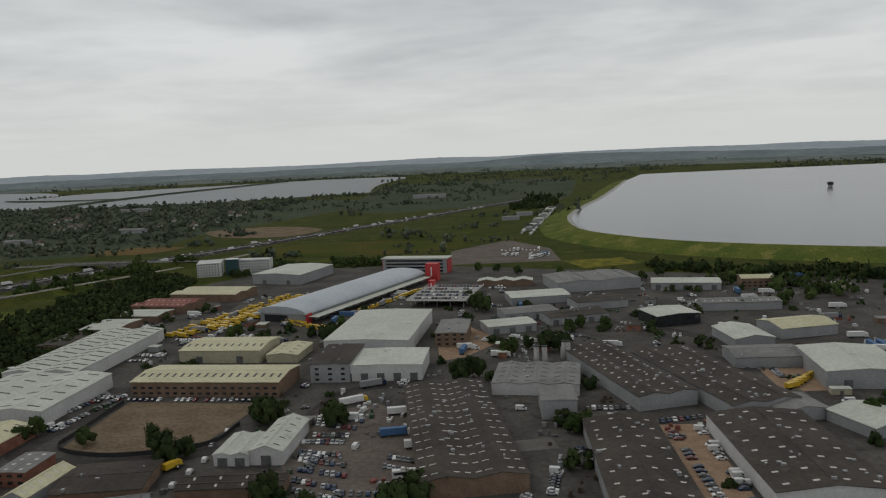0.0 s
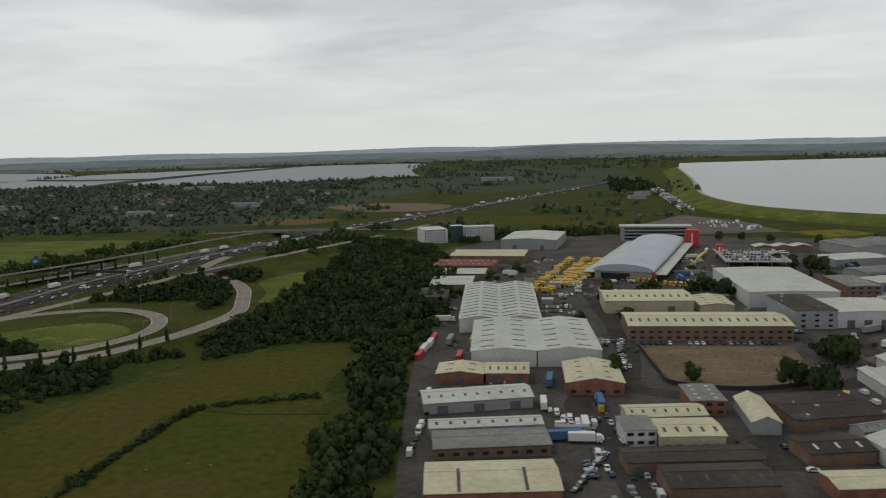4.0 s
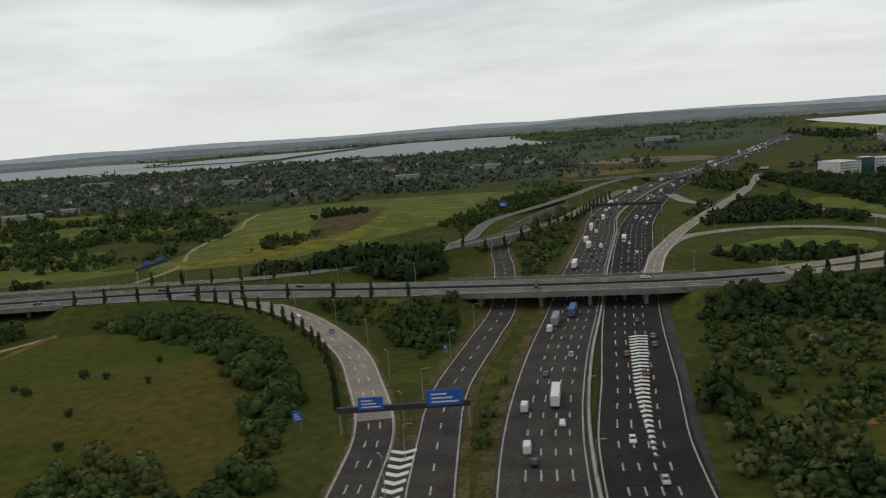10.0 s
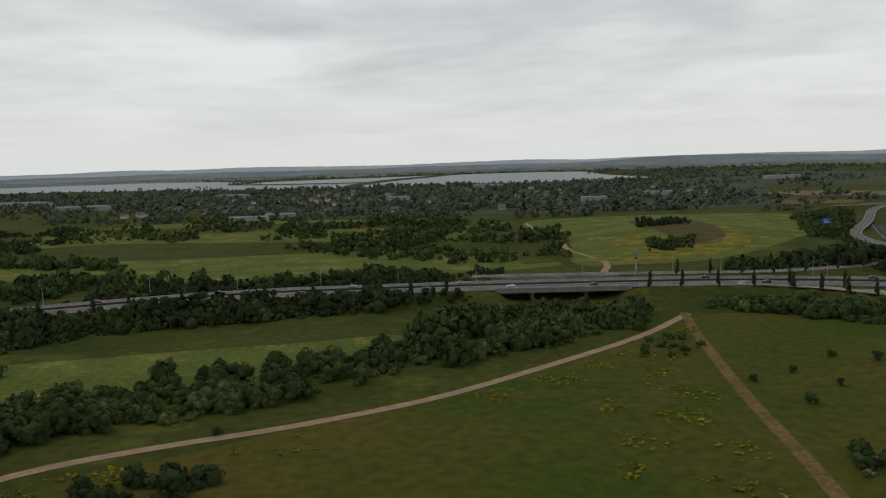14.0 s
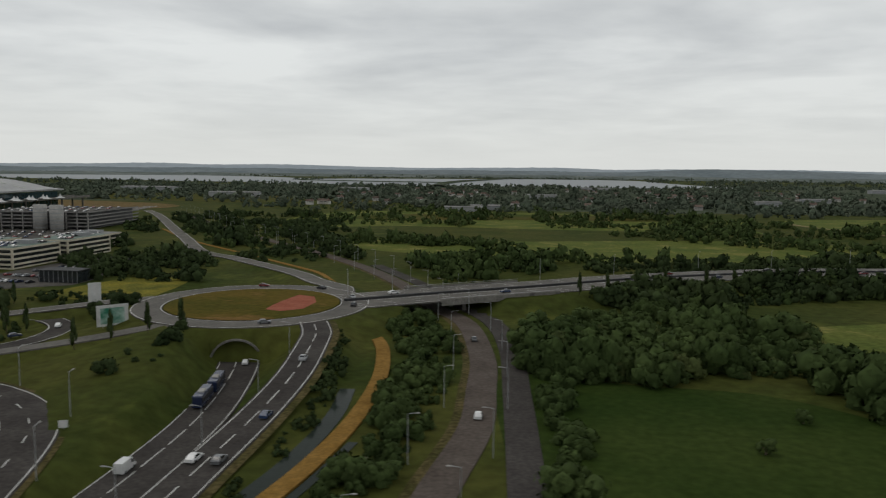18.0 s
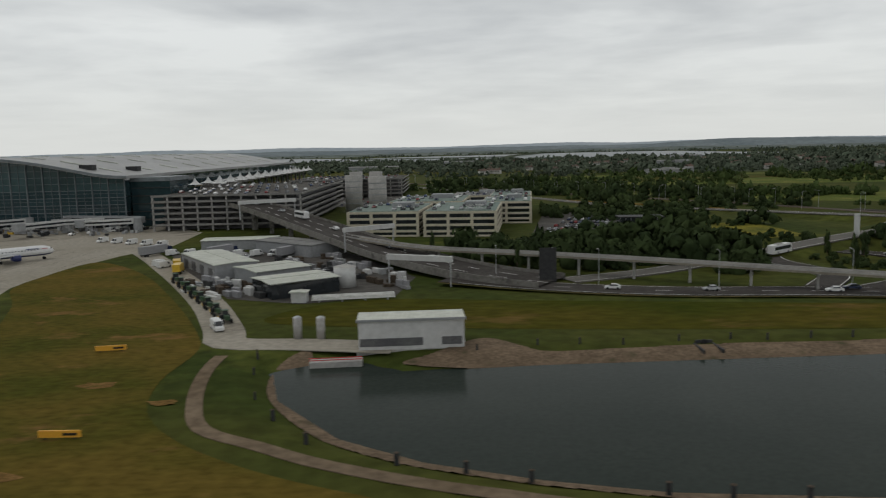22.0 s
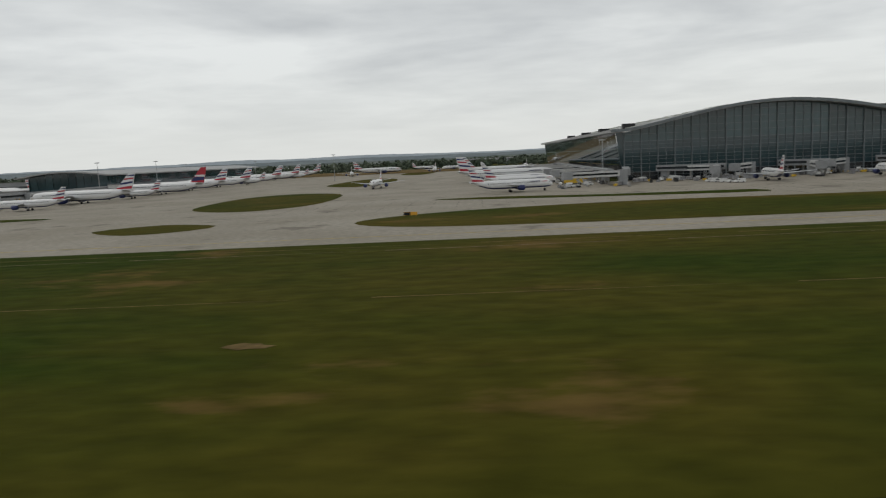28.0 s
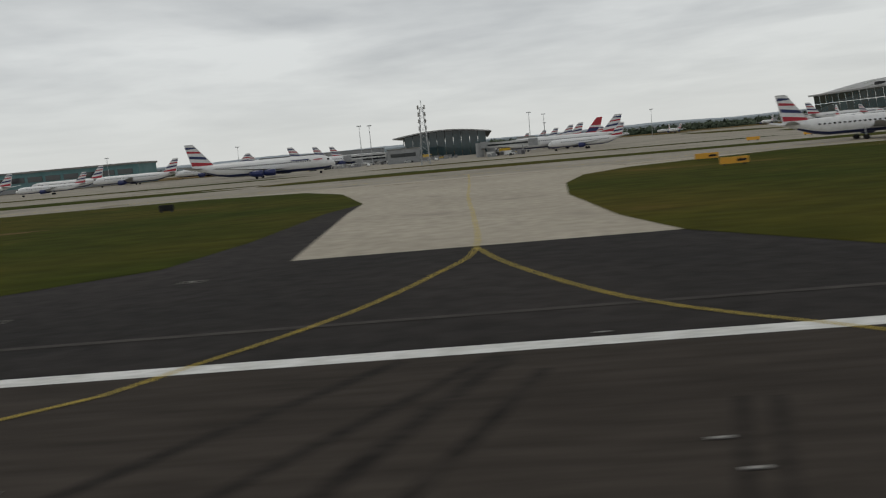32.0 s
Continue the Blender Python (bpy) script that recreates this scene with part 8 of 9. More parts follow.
GI([(262, 316), (292, 300), (372, 276), (386, 282), (384, 292), (330, 302), (290, 318)])
GI([(160, 318), (190, 290), (212, 322), (208, 408), (182, 440), (160, 430), (152, 390)])
GI([(166, 222), (184, 204), (199, 211), (202, 226), (181, 238)])
GI([(-60, 232), (-20, 240), (47, 228), (108, 224), (124, 214), (112, 200), (48, 206), (-40, 208), (-66, 216)])
GI([(-600, 236), (-110, 238), (-88, 222), (-110, 208), (-600, 206)])
GI([(-40, 300), (40, 296), (96, 290), (110, 300), (60, 312), (-40, 316)]); GI([(-300, 320), (-90, 300), (-76, 308), (-90, 318), (-300, 340)])
GI([(170, 560), (200, 520), (215, 600), (205, 700), (180, 720), (168, 640)]); GI([(195, 860), (220, 820), (230, 920), (215, 1000), (195, 960)])
# joints of the concrete slabs
mb = MB()
for k in range(40):
    x = 210 + k * 9.0
    mb.box(x, 290, 0.05, 0.07, 60, 0.012)
part("slab_joint", mb, BLACKPAINT, bpy.data.objects["apron"])
mb = MB()
for y in (36.6, 62, 75):
    mb.box(608, y, 0.06, 40 if y < 50 else 34, 0.2, 0.012)
part("slab_joint", mb, BLACKPAINT, bpy.data.objects["runway_exit_slab"])
# painted lines
rw = bpy.data.objects["runway"]
part("edge_line", MB().box(-250, 22.9, 0.06, 2300, 0.95, 0.012), WHITEPAINT, rw, "white runway edge line")


def line_on(parent, name, pts, w, mat, z, step=2.0, dash=0.0, gap=0.0):
    p = spline(pts, step)
    return part(name, strip(MB(), np.column_stack([p, np.full(len(p), z)]), w / 2, -w / 2, 0, dash, gap), mat, parent)


line_on(rw, "lead_off_line", [(-60, 6), (-30, 11), (-14, 19), (-10, 23.5), (-6, 30), (-3, 38), (-1, 47), (-1.5, 70), (-2.5, 96), (-3, 130), (-4, 172)], 0.16, YELLOWPAINT, 0.085)
line_on(rw, "lead_off_line", [(60, 7), (32, 12), (16, 18), (10, 23), (5, 29), (1, 39), (-1, 47)], 0.16, YELLOWPAINT, 0.087)
ex = bpy.data.objects["runway_exit"]
line_on(ex, "taxi_line", [(616, 40), (612, 68), (609, 90), (607, 106), (604, 124), (597, 141), (584, 164), (560, 174), (500, 173), (300, 172.5), (0, 172.5), (-400, 172.5)], 0.5, YELLOWPAINT, 0.08)
for (x0, y0), (x1, y1) in (((591, 98.5), (621.5, 103)), ((582, 124.5), (611, 142))):
    a = math.degrees(math.atan2(y1 - y0, x1 - x0)); L = math.hypot(x1 - x0, y1 - y0)
    cx, cy = (x0 + x1) / 2, (y0 + y1) / 2
    part("hold_band", MB().box(cx, cy, 0.06, L, 1.5, 0.012, a), BLACKPAINT, ex)
    c, s = math.cos(radians(a)), math.sin(radians(a))
    mb = MB()
    for k in range(int(L / 1.8)):
        u = -L / 2 + 0.9 + k * 1.8
        mb.box(cx + u * c + 0.35 * s, cy + u * s - 0.35 * c, 0.074, 1.0, 0.3, 0.01, a)
    mb.box(cx - 0.4 * s, cy + 0.4 * c, 0.074, L, 0.3, 0.01, a)
    part("hold_stripes", mb, YELLOWPAINT, ex)
p = spline([(607, 106), (604, 124), (597, 141)], 2.0)
q3 = np.column_stack([p, np.full(len(p), 0.066)])
part("line_border", strip(MB(), q3, 0.9, -0.9, 0), BLACKPAINT, ex)
part("line_dashes", strip(strip(MB(), q3, 0.75, 0.5, 0.02, 1.6, 1.2), q3, -0.5, -0.75, 0.02, 1.6, 1.2), YELLOWPAINT, ex)


def lettering(parent, text, x, y, size, turn, z):
    cu = bpy.data.curves.new("lettering", "FONT")
    cu.body, cu.size, cu.align_x, cu.align_y, cu.extrude = text, size, "CENTER", "CENTER", 0.004
    cu.materials.append(WHITEPAINT)
    ob = new("lettering", cu)
    ob.parent = parent
    ob.matrix_basis = pose(x, y, z, 0, 0, turn)
    return ob


for k, (x, y, w, d, a, txt, sz) in enumerate(((600.2, 103.8, 5.6, 3.0, 8, "09L", 2.9), (611, 105.6, 5.6, 3.0, 8, "09L", 2.9), (590.5, 132.2, 9.5, 2.6, 31, "AHEAD", 2.4), (603.5, 140.5, 9.5, 2.6, 31, "RUNWAY", 2.2))):
    part("red_panel", MB().box(x, y, 0.06, w, d, 0.014, a), REDPAINT, ex, "red painted marking panel")
    lettering(ex, txt, x, y, sz, a + 180, 0.085)
for k, (x, y, w, a) in enumerate(((564, 116, 6, 25), (632, 151, 6, 10), (646, 103, 6, 0), (569, 98, 3, 10), (37, 117, 4.2, 0), (40, 142, 4.2, 0), (-52, 121, 2.4, 0), (181, 148, 4, 0), (260, 231, 4, 0), (85, 250, 4, 0), (107, 262, 3, 0))):
    t = thing("taxiway_sign", pose(x, y, 0.07, 0, 0, a), "low boxy taxiway sign with an orange face", "sign", "taxiway signs")
    part("face", MB().box(0, 0, 0.25, w, 0.3, 1.0), ORANGE if k != 6 else BLACKPAINT, t)
    if k in (3, 8):
        part("black_face", MB().box(-w / 4, -0.17, 0.3, w / 2, 0.06, 0.9), BLACKPAINT, t, "black location panel")
    if k < 6:
        part("lettering_bar", MB().box(w / 4, -0.17, 0.55, w / 3, 0.05, 0.35), BLACKPAINT, t)
    for s in (-0.35, 0.35):
        part("foot", MB().box(w * s, 0, -0.1, 0.2, 0.3, 0.4), DARKSTEEL, t)
line_on(rw, "pavement_joint", [(-400, 28), (0, 28), (60, 27.6), (76, 28), (300, 28)], 0.45, ASPHALT, 0.064, 20)
for k, (x, y) in enumerate(((-17.3, 42.1), (-24, 34), (64.7, 27.8), (36, 21), (58.9, 21.6), (69.1, 21.4), (80, 28), (104, 28), (130, 28), (84, 21), (112, 21))):
    t = thing("runway_light", pose(x, y, 0.06, 0, 0, 0), "flush runway light in a pale square pad", "runway light", "runway lights")
    mb = MB()
    for sx, sy, w, d in ((0, 0.35, 1.5, 0.1), (0, -0.35, 1.5, 0.1), (0.7, 0, 0.1, 0.6), (-0.7, 0, 0.1, 0.6)):
        mb.box(sx, sy, 0, w, d, 0.02)
    part("pad_frame", mb, GREYROAD, t)
    part("lens", MB().rod((0, 0, 0), (0, 0, 0.05), 0.13, 0.1, 8), CONCRETE, t)
for x, y in ((4.3, 14.7), (4.5, 13.2), (3.3, 23.9), (19, 14), (19.2, 12.6), (34, 14), (-11, 14.2)):
    t = thing("centre_light", pose(x, y, 0.06), "small flush white light bar in the runway", "runway light", "runway light bars")
    part("bar", MB().box(0, 0, 0, 0.36, 0.1, 0.03), CONCRETE, t)
    part("surround", MB().box(0, 0, -0.01, 0.46, 0.2, 0.02), DARKASPHALT, t)
# long drainage grooves in the grass and rubber streaks on the runway
for y, x0, x1, w, mt, lb in ((95, 60, 560, 0.22, DRYGRASS, "thin dry groove along the grass strip"), (145, 60, 530, 0.3, EARTH, "dark drain line along the taxiway edge"), (152, -30, 530, 0.35, DRYGRASS, "dry strip along the taxiway edge")):
    for k in range(int((x1 - x0) / 50)):
        xa = x0 + 50 * k + rnd.uniform(0, 12)
        sheet("groove", [(xa, y - w), (xa + rnd.uniform(22, 50), y - w * 0.6), (xa + 48, y + w * 0.4), (xa, y + w)], mt, 0.1, lb, curve=False)
RUBBER = material("tyre_rubber_marks", (0.021, 0.018, 0.016), (0.034, 0.029, 0.025), 0.5, 0.85, 6, 0.3, spec=0.06)
for k, (pts, w) in enumerate((([(-22, 4), (-13.5, 10), (-9.2, 13.9), (-7.5, 16.2), (-5.1, 19.4), (-3, 22.2)], 0.55), ([(-18, 4), (-9.5, 9.5), (-5.8, 13.4), (-4.3, 15.7), (-2, 19.2), (-0.1, 22.2)], 0.5), ([(-14, 4), (-6.5, 9.8), (-3.7, 13.1), (-2.7, 15.4), (-0.5, 20.4), (0.4, 22)], 0.6),
                              ([(-11, 4), (-4.5, 9.8), (-1.8, 13.1), (-0.8, 15.4), (1.2, 20.4)], 0.4), ([(2.5, 6), (4.0, 12.1), (5.5, 17.1)], 0.3), ([(3.2, 6), (4.7, 12), (6.3, 17)], 0.3),
                              ([(30, 5), (60, 7), (95, 8), (150, 8.6)], 0.7), ([(30, 7.4), (64, 9.2), (100, 10), (150, 10.4)], 0.6))):
    line_on(rw, "rubber_streak", pts, w, RUBBER, 0.0605 + 0.0006 * k)
# worn earth patches in the grass
for x, y, w, d in ((632, 77, 7, 3), (645, 80, 6, 2.5), (533, 78, 8, 9), (588, 90, 6, 4), (586, 79, 6, 8), (581, 81, 7, 5), (631, 72, 11, 3), (632, 94, 7, 2.5), (648, 71, 12, 4), (563, 82, 6, 3), (475, 99, 9, 2), (640, 128, 8, 4), (655, 118, 6, 3), (258, 71, 6, 3), (640, 90, 14, 5), (130, 75, 10, 3), (241, 43.2, 7.5, 1.8), (175.3, 81, 8, 2.6), (-70, 100, 20, 4), (75, 82, 14, 3)):
    a = [(x + w / 2 * math.cos(t * 0.4488) * (0.55 + 0.7 * rnd.random()), y + d / 2 * math.sin(t * 0.4488) * (0.55 + 0.7 * rnd.random())) for t in range(14)]
    sheet("bare_patch", a, ORANGEEARTH if x > 400 else DRYGRASS, 0.115, "dry worn patch in the grass", step=2)


# ---- the terminal: a wave-roofed glass hall ----
TGLASS = glassy("terminal_glass", (0.030, 0.062, 0.072), 0.06, 0.6)
# upper panes: reflected sky is put into a paler glass colour
TGLASS2 = glassy("terminal_glass_pale", (0.046, 0.086, 0.092), 0.1, 0.6)
TROOF = material("terminal_roof_metal", (0.30, 0.30, 0.30), (0.36, 0.36, 0.355), 0.02, 0.5, 14, 0.1, metal=0.3, wave=3.0)
MULLION = material("pale_mullion", (0.16, 0.18, 0.19), (0.21, 0.23, 0.24), 0.3, 0.5, 5, 0.08)


def wave_z(x):
    """Roof height across the terminal, from its east edge to its west edge."""
    t = (x - 359) / 162
    return 26 + 12.2 * math.sin(math.pi * min(max(t * 0.98, 0), 1)) ** 1.25 + (0.8 * max(0, t - 0.93) / 0.07)


ter = thing("terminal", pose(0, 0, 0), "vast glass terminal under a grey wave-shaped metal roof", "terminal")
XS = [352 + 6 * i for i in range(30)]
prof = [(x, wave_z(x)) for x in XS]
for y0, y1 in ((414, 520), (520, 630), (630, 740), (740, 862)):
    top = [[(x, y, z + 1.6) for x, z in prof] + [(x, y, z) for x, z in reversed(prof)] for y in (y0, y1)]
    part("roof_section", MB().loft(top), TROOF, ter)
part("fascia", MB().loft([[(x, 413.6, z + 1.7) for x, z in prof] + [(x, 413.6, z + 0.3) for x, z in reversed(prof)], [(x, 414.2, z + 1.7) for x, z in prof] + [(x, 414.2, z + 0.3) for x, z in reversed(prof)]]), MULLION, ter)
# glazing of the front: one pane a bay and storey
BAYS, FLOORS = 18, (0.2, 4.6, 9.0, 13.0, 17.0, 21.0)
for i in range(BAYS):
    xa, xb = 360 + 9 * i, 360 + 9 * (i + 1) - 0.25
    for k, z in enumerate(FLOORS):
        zt = FLOORS[k + 1] - 0.3 if k + 1 < len(FLOORS) else None
        if zt:
            part("pane", MB().box((xa + xb) / 2, 421, z, xb - xa, 0.3, zt - z), TGLASS if k else DARKGLASS, ter)
        else:
            part("pane", MB().face((xa, 420.9, z), (xb, 420.9, z), (xb, 420.9, wave_z(xb) - 0.1), (xa, 420.9, wave_z(xa) - 0.1)), TGLASS2, ter)
for i in range(BAYS + 1):
    x = 360 + 9 * i - 0.12
    part("mullion", MB().box(x, 420.4, 0, 0.45, 0.9, wave_z(x) - 0.1), MULLION, ter)
for z in FLOORS[1:]:
    part("transom", MB().box(441, 420.6, z - 0.3, 162, 0.5, 0.3), MULLION, ter)
for z in (6.8, 11, 15):
    part("floor_edge", MB().box(441, 422.4, z, 160, 0.6, 0.5), CONCRETE, ter)
for z in (24.6, 28.2, 31.8, 35.4):
    xs = [x for x in range(360, 523, 3) if wave_z(x) > z + 0.6]
    part("transom", MB().box((xs[0] + xs[-1]) / 2, 420.7, z, xs[-1] - xs[0], 0.3, 0.18), MULLION, ter)
for z in (2.4, 6.8, 11.0, 15.0, 19.0):
    part("transom", MB().box(441, 420.7, z, 162, 0.3, 0.14), MULLION, ter)
for i in range(BAYS):
    x = 364.4 + 9 * i
    part("mullion", MB().box(x, 420.7, 0, 0.16, 0.4, wave_z(x) - 0.1), MULLION, ter)
part("corner_pane", MB().face((359.7, 420.9, 0.2), (360, 420.9, 0.2), (360, 420.9, wave_z(360)), (355.4, 420.9, wave_z(356))), TGLASS, ter)
# sloping east wall and west wall
for sx, x0 in ((0, 359.6), (1, 521.5)):
    for j in range(30):
        ya, yb = 422 + 14.5 * j, 422 + 14.5 * (j + 1) - 0.3
        for k, (za, zb) in enumerate(((0.2, 8.5), (8.8, 17), (17.3, 26))):
            lean = lambda z: x0 - (z * 0.16 if not sx else 0)
            part("pane", MB().face((lean(za), ya, za), (lean(za), yb, za), (lean(zb), yb, zb), (lean(zb), ya, zb)), TGLASS if k else DARKGLASS, ter)
part("inner_wall", MB().box(441, 470, 0, 150, 1.0, 24), WL_GREY, ter)
part("inner_floor", MB().box(441, 447, 8.8, 158, 48, 0.5), CONCRETE, ter)
for k in range(9):
    x = 372 + 17 * k
    part("strut", MB().rod((x, 424, 0.2), (x + 4, 428, wave_z(x) - 1), 0.7, 0.5, 8), WL_WHITE, ter)
for k, (x, y) in enumerate(((372, 470), (372, 560), (372, 650), (372, 750), (498, 430), (507, 470))):
    part("roof_vent", MB().box(x, y, wave_z(x) + 1.2, 7, 6, 2.8), DARKSTEEL, ter)
for j in range(9):
    for i in range(7):
        x = 372 + 22 * i
        sl = math.atan2(wave_z(x + 5) - wave_z(x - 5), 10)
        ob = part("roof_light", MB().box(0, 0, 0, 13, 2.2, 0.35), RF_WHITE, ter)
        ob.location, ob.rotation_euler = (x, 445 + 46 * j, wave_z(x) + 1.75), (0, -sl, 0)
# link block and multi-storey car park
lk = thing("link_block", pose(533, 432, 0), "dark glazed stair block beside the terminal", "building")
part("body", MB().box(0, 12, 0, 22, 30, 25), TGLASS, lk)
part("cap", MB().box(0, 12, 25, 23, 31, 2.2), MULLION, lk)
for k in range(5):
    part("floor_line", MB().box(0, -3.2, 3.5 + 4.4 * k, 22, 0.4, 0.5), DARKSTEEL, lk)
PARAPET = material("car_park_parapet", (0.20, 0.196, 0.186), (0.26, 0.252, 0.238), 0.15, 0.85, 8, 0.15)
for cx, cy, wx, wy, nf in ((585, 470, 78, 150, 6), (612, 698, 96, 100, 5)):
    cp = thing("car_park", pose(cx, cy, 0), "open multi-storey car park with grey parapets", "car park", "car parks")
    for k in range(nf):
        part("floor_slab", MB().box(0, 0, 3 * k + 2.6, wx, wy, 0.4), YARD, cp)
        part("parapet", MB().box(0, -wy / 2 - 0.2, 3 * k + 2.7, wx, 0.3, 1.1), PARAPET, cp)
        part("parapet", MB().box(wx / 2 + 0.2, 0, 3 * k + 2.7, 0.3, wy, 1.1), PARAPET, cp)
        # dark box added in each storey to stand in for deep shade
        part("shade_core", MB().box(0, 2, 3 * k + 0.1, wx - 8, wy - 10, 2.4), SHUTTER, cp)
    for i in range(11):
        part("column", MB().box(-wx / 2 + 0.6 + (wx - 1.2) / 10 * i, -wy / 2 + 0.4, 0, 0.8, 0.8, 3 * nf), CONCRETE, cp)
for i in range(6):
    row(585 - 35, 405 + i * 24, 585 + 35, 405 + i * 24, 14, 90, 0.25, 18.05)
for x, y, h in ((639, 490, 24), (657, 462, 24), (622, 641, 22), (639, 636, 22)):
    t = thing("ramp_drum", pose(x, y, 0), "pale cylindrical car park ramp tower", "tower", "ramp towers")
    part("drum", MB().rod((0, 0, 0), (0, 0, h), 5.4, 5.4, 24), CONCRETE, t, smooth=True)
    for k in range(6):
        part("ring_slot", MB().rod((0, 0, 2.5 + h / 7 * k), (0, 0, 3.1 + h / 7 * k), 5.44, 5.44, 24), WL_GREY, t)
sheet("car_park_yard", [(628, 545), (662, 540), (668, 650), (556, 650), (556, 548)], YARD, 0.09, "grey paved yard between car parks", curve=False, category="pavement")
for i in range(44):
    fr.choice(CARS).at(570 + 8 * (i % 11), 662 + 22 * (i // 11), fr.choice((90, 270)), 15.06, True)
    fr.choice(CARS).at(562 + 8.5 * (i % 11), 556 + 20 * (i // 11), fr.choice((90, 270)), 0.16, True)
FABRIC = material("white_tent_fabric", (0.60, 0.60, 0.59), (0.50, 0.50, 0.49), 0.1, 0.7, 5, 0.05)


def build_tent():
    t = thing("canopy_tent", pose(0, 0, 0), "white tensile canopy over the forecourt", "canopy", "forecourt canopies")
    mb = MB()
    n = 12
    for i in range(n):
        a0, a1 = 6.2832 * i / n, 6.2832 * (i + 1) / n
        for (r0, z0), (r1, z1) in (((0.25, 4.4), (1.2, 2.4)), ((1.2, 2.4), (2.8, 1.1)), ((2.8, 1.1), (5, 0.5))):
            mb.face((r1 * math.cos(a0), r1 * math.sin(a0), z1), (r1 * math.cos(a1), r1 * math.sin(a1), z1), (r0 * math.cos(a1), r0 * math.sin(a1), z0), (r0 * math.cos(a0), r0 * math.sin(a0), z0))
    part("membrane", mb, FABRIC, t)
    part("mast", MB().rod((0, 0, -1.2), (0, 0, 5.0), 0.15), STEEL, t)
    return t


TENT = Fleet(build_tent)
FORE = spline([(730, 217, 1.1), (708, 232, 2.2), (683, 262, 3.9), (660, 298, 6.3), (634, 340, 9.2), (606, 384, 12.2), (575, 430, 15.0), (548, 500, 18.2), (535, 600, 19.4), (530, 760, 19.4), (528, 900, 19.4)], 6)
ramp = thing("forecourt_ramp", pose(0, 0, 0), "grey elevated road climbing to the terminal forecourt", "viaduct", kind="structure")
part("deck", strip(MB(), FORE, 9, -9, 0, thick=1.4), ASPHALT, ramp)
low = FORE.copy(); low[:, 2] -= 1.4
part("soffit", strip(MB(), low, -9, 9, 0), DARKCONC, ramp)
for s in (1, -1):
    part("parapet", strip(MB(), FORE, s * 9.2, s * 8.9, 1.0, thick=2.4), DARKCONC, ramp)
part("lane_lines", strip(strip(MB(), FORE, 3.2, 2.9, 0.04, 5, 6), FORE, -2.9, -3.2, 0.04, 5, 6), WHITEPAINT, ramp)
for i in range(7, len(FORE), 4):
    x, y, z = FORE[i]
    part("pier", MB().rod((x, y, 0), (x, y, z - 1.3), 1.1, 1.0, 10).box(x, y, z - 2.3, 13, 1.4, 1.0, 55), DARKCONC, ramp)
for i in range(26):
    TENT.at(541 + 11 * (i % 2), 480 + 13 * i, 0, 20.2)
for i, k in ((20, CARS[1]), (26, COACH), (30, CARS[0]), (38, CARS[2]), (52, CARS[1]), (58, COACH), (12, CARS[4]), (8, CARS[1])):
    p, q = FORE[i], FORE[i + 1]
    k.at(float(p[0]) + 3, float(p[1]), math.degrees(math.atan2(q[1] - p[1], q[0] - p[0])), float(p[2]) + 0.05)
for x0, y0, x1, y1, z in ((664, 266, 680, 278, 4.2), (683, 221, 701, 213, 0.8), (606, 344, 628, 358, 9.5)):
    gantry(x0, y0, x1, y1, 7, "white sign gantry over the forecourt road", (), 1.6, z, WL_WHITE)
# car hire and office buildings
WL_TAN = material("tan_stone_cladding", (0.56, 0.51, 0.40), (0.48, 0.44, 0.345), 0.1, 0.8, 8, 0.1)
RF_GREEN = material("green_grey_deck", (0.14, 0.19, 0.165), (0.18, 0.22, 0.195), 0.08, 0.7, 8, 0.15)


def office(cx, cy, w, d, th, floors, label, deckmat):
    o = thing("office_building", pose(cx, cy, 0, 0, 0, th), label, "office", "airport offices")
    h = 2.8 * floors
    part("core", MB().box(0, 0, 0, w - 0.6, d - 0.6, h), DARKGLASS, o)
    for k in range(floors + 1):
        part("spandrel", MB().box(0, 0, 2.8 * k - (0 if k == 0 else 0.8), w, d, 1.1 if k else 0.8), WL_TAN, o)
    for i in range(int(w / 9) + 1):
        for s in (-1, 1):
            part("pier", MB().box(-w / 2 + 0.4 + i * (w - 0.8) / int(w / 9), s * (d / 2 - 0.05), 0, 1.3, 0.5, h + 0.3), WL_TAN, o)
    part("roof_deck", MB().box(0, 0, h + 0.3, w - 1, d - 1, 0.15), deckmat, o)
    part("plant_room", MB().box(w * 0.15, d * 0.1, h + 0.4, w * 0.3, d * 0.2, 2.2), WL_GREY, o)
    return o


for a in ((672.5, 373.5, 33, 50, -6, 4, "tan stone office with a green roof deck of plant", RF_GREEN), (708, 371, 33, 56, -6, 4, "tan stone office with ribbon windows", RF_GREEN), (732, 420, 26, 40, -6, 4, "tan stone office with ribbon windows", RF_GREEN),
          (690, 436, 40, 50, -6, 4, "tan stone office with ribbon windows", RF_GREEN), (738, 470, 24, 44, -6, 4, "tan stone office with ribbon windows", RF_GREEN), (720, 520, 34, 40, -6, 3, "tan stone office with ribbon windows", RF_GREY)):
    office(*a)
    c, s = math.cos(radians(-6)), math.sin(radians(-6))
    for j in range(3):
        v = -a[3] * 0.35 + j * a[3] * 0.3
        row(a[0] - a[2] * 0.38 * c - v * s, a[1] - a[2] * 0.38 * s + v * c, a[0] + a[2] * 0.38 * c - v * s, a[1] + a[2] * 0.38 * s + v * c, 7, 84, 0.3, 2.8 * a[5] + 0.47)
ht = thing("roof_sign", pose(712, 347, 12, 0, 0, -4), "white sign letters standing on an office roof", "sign")
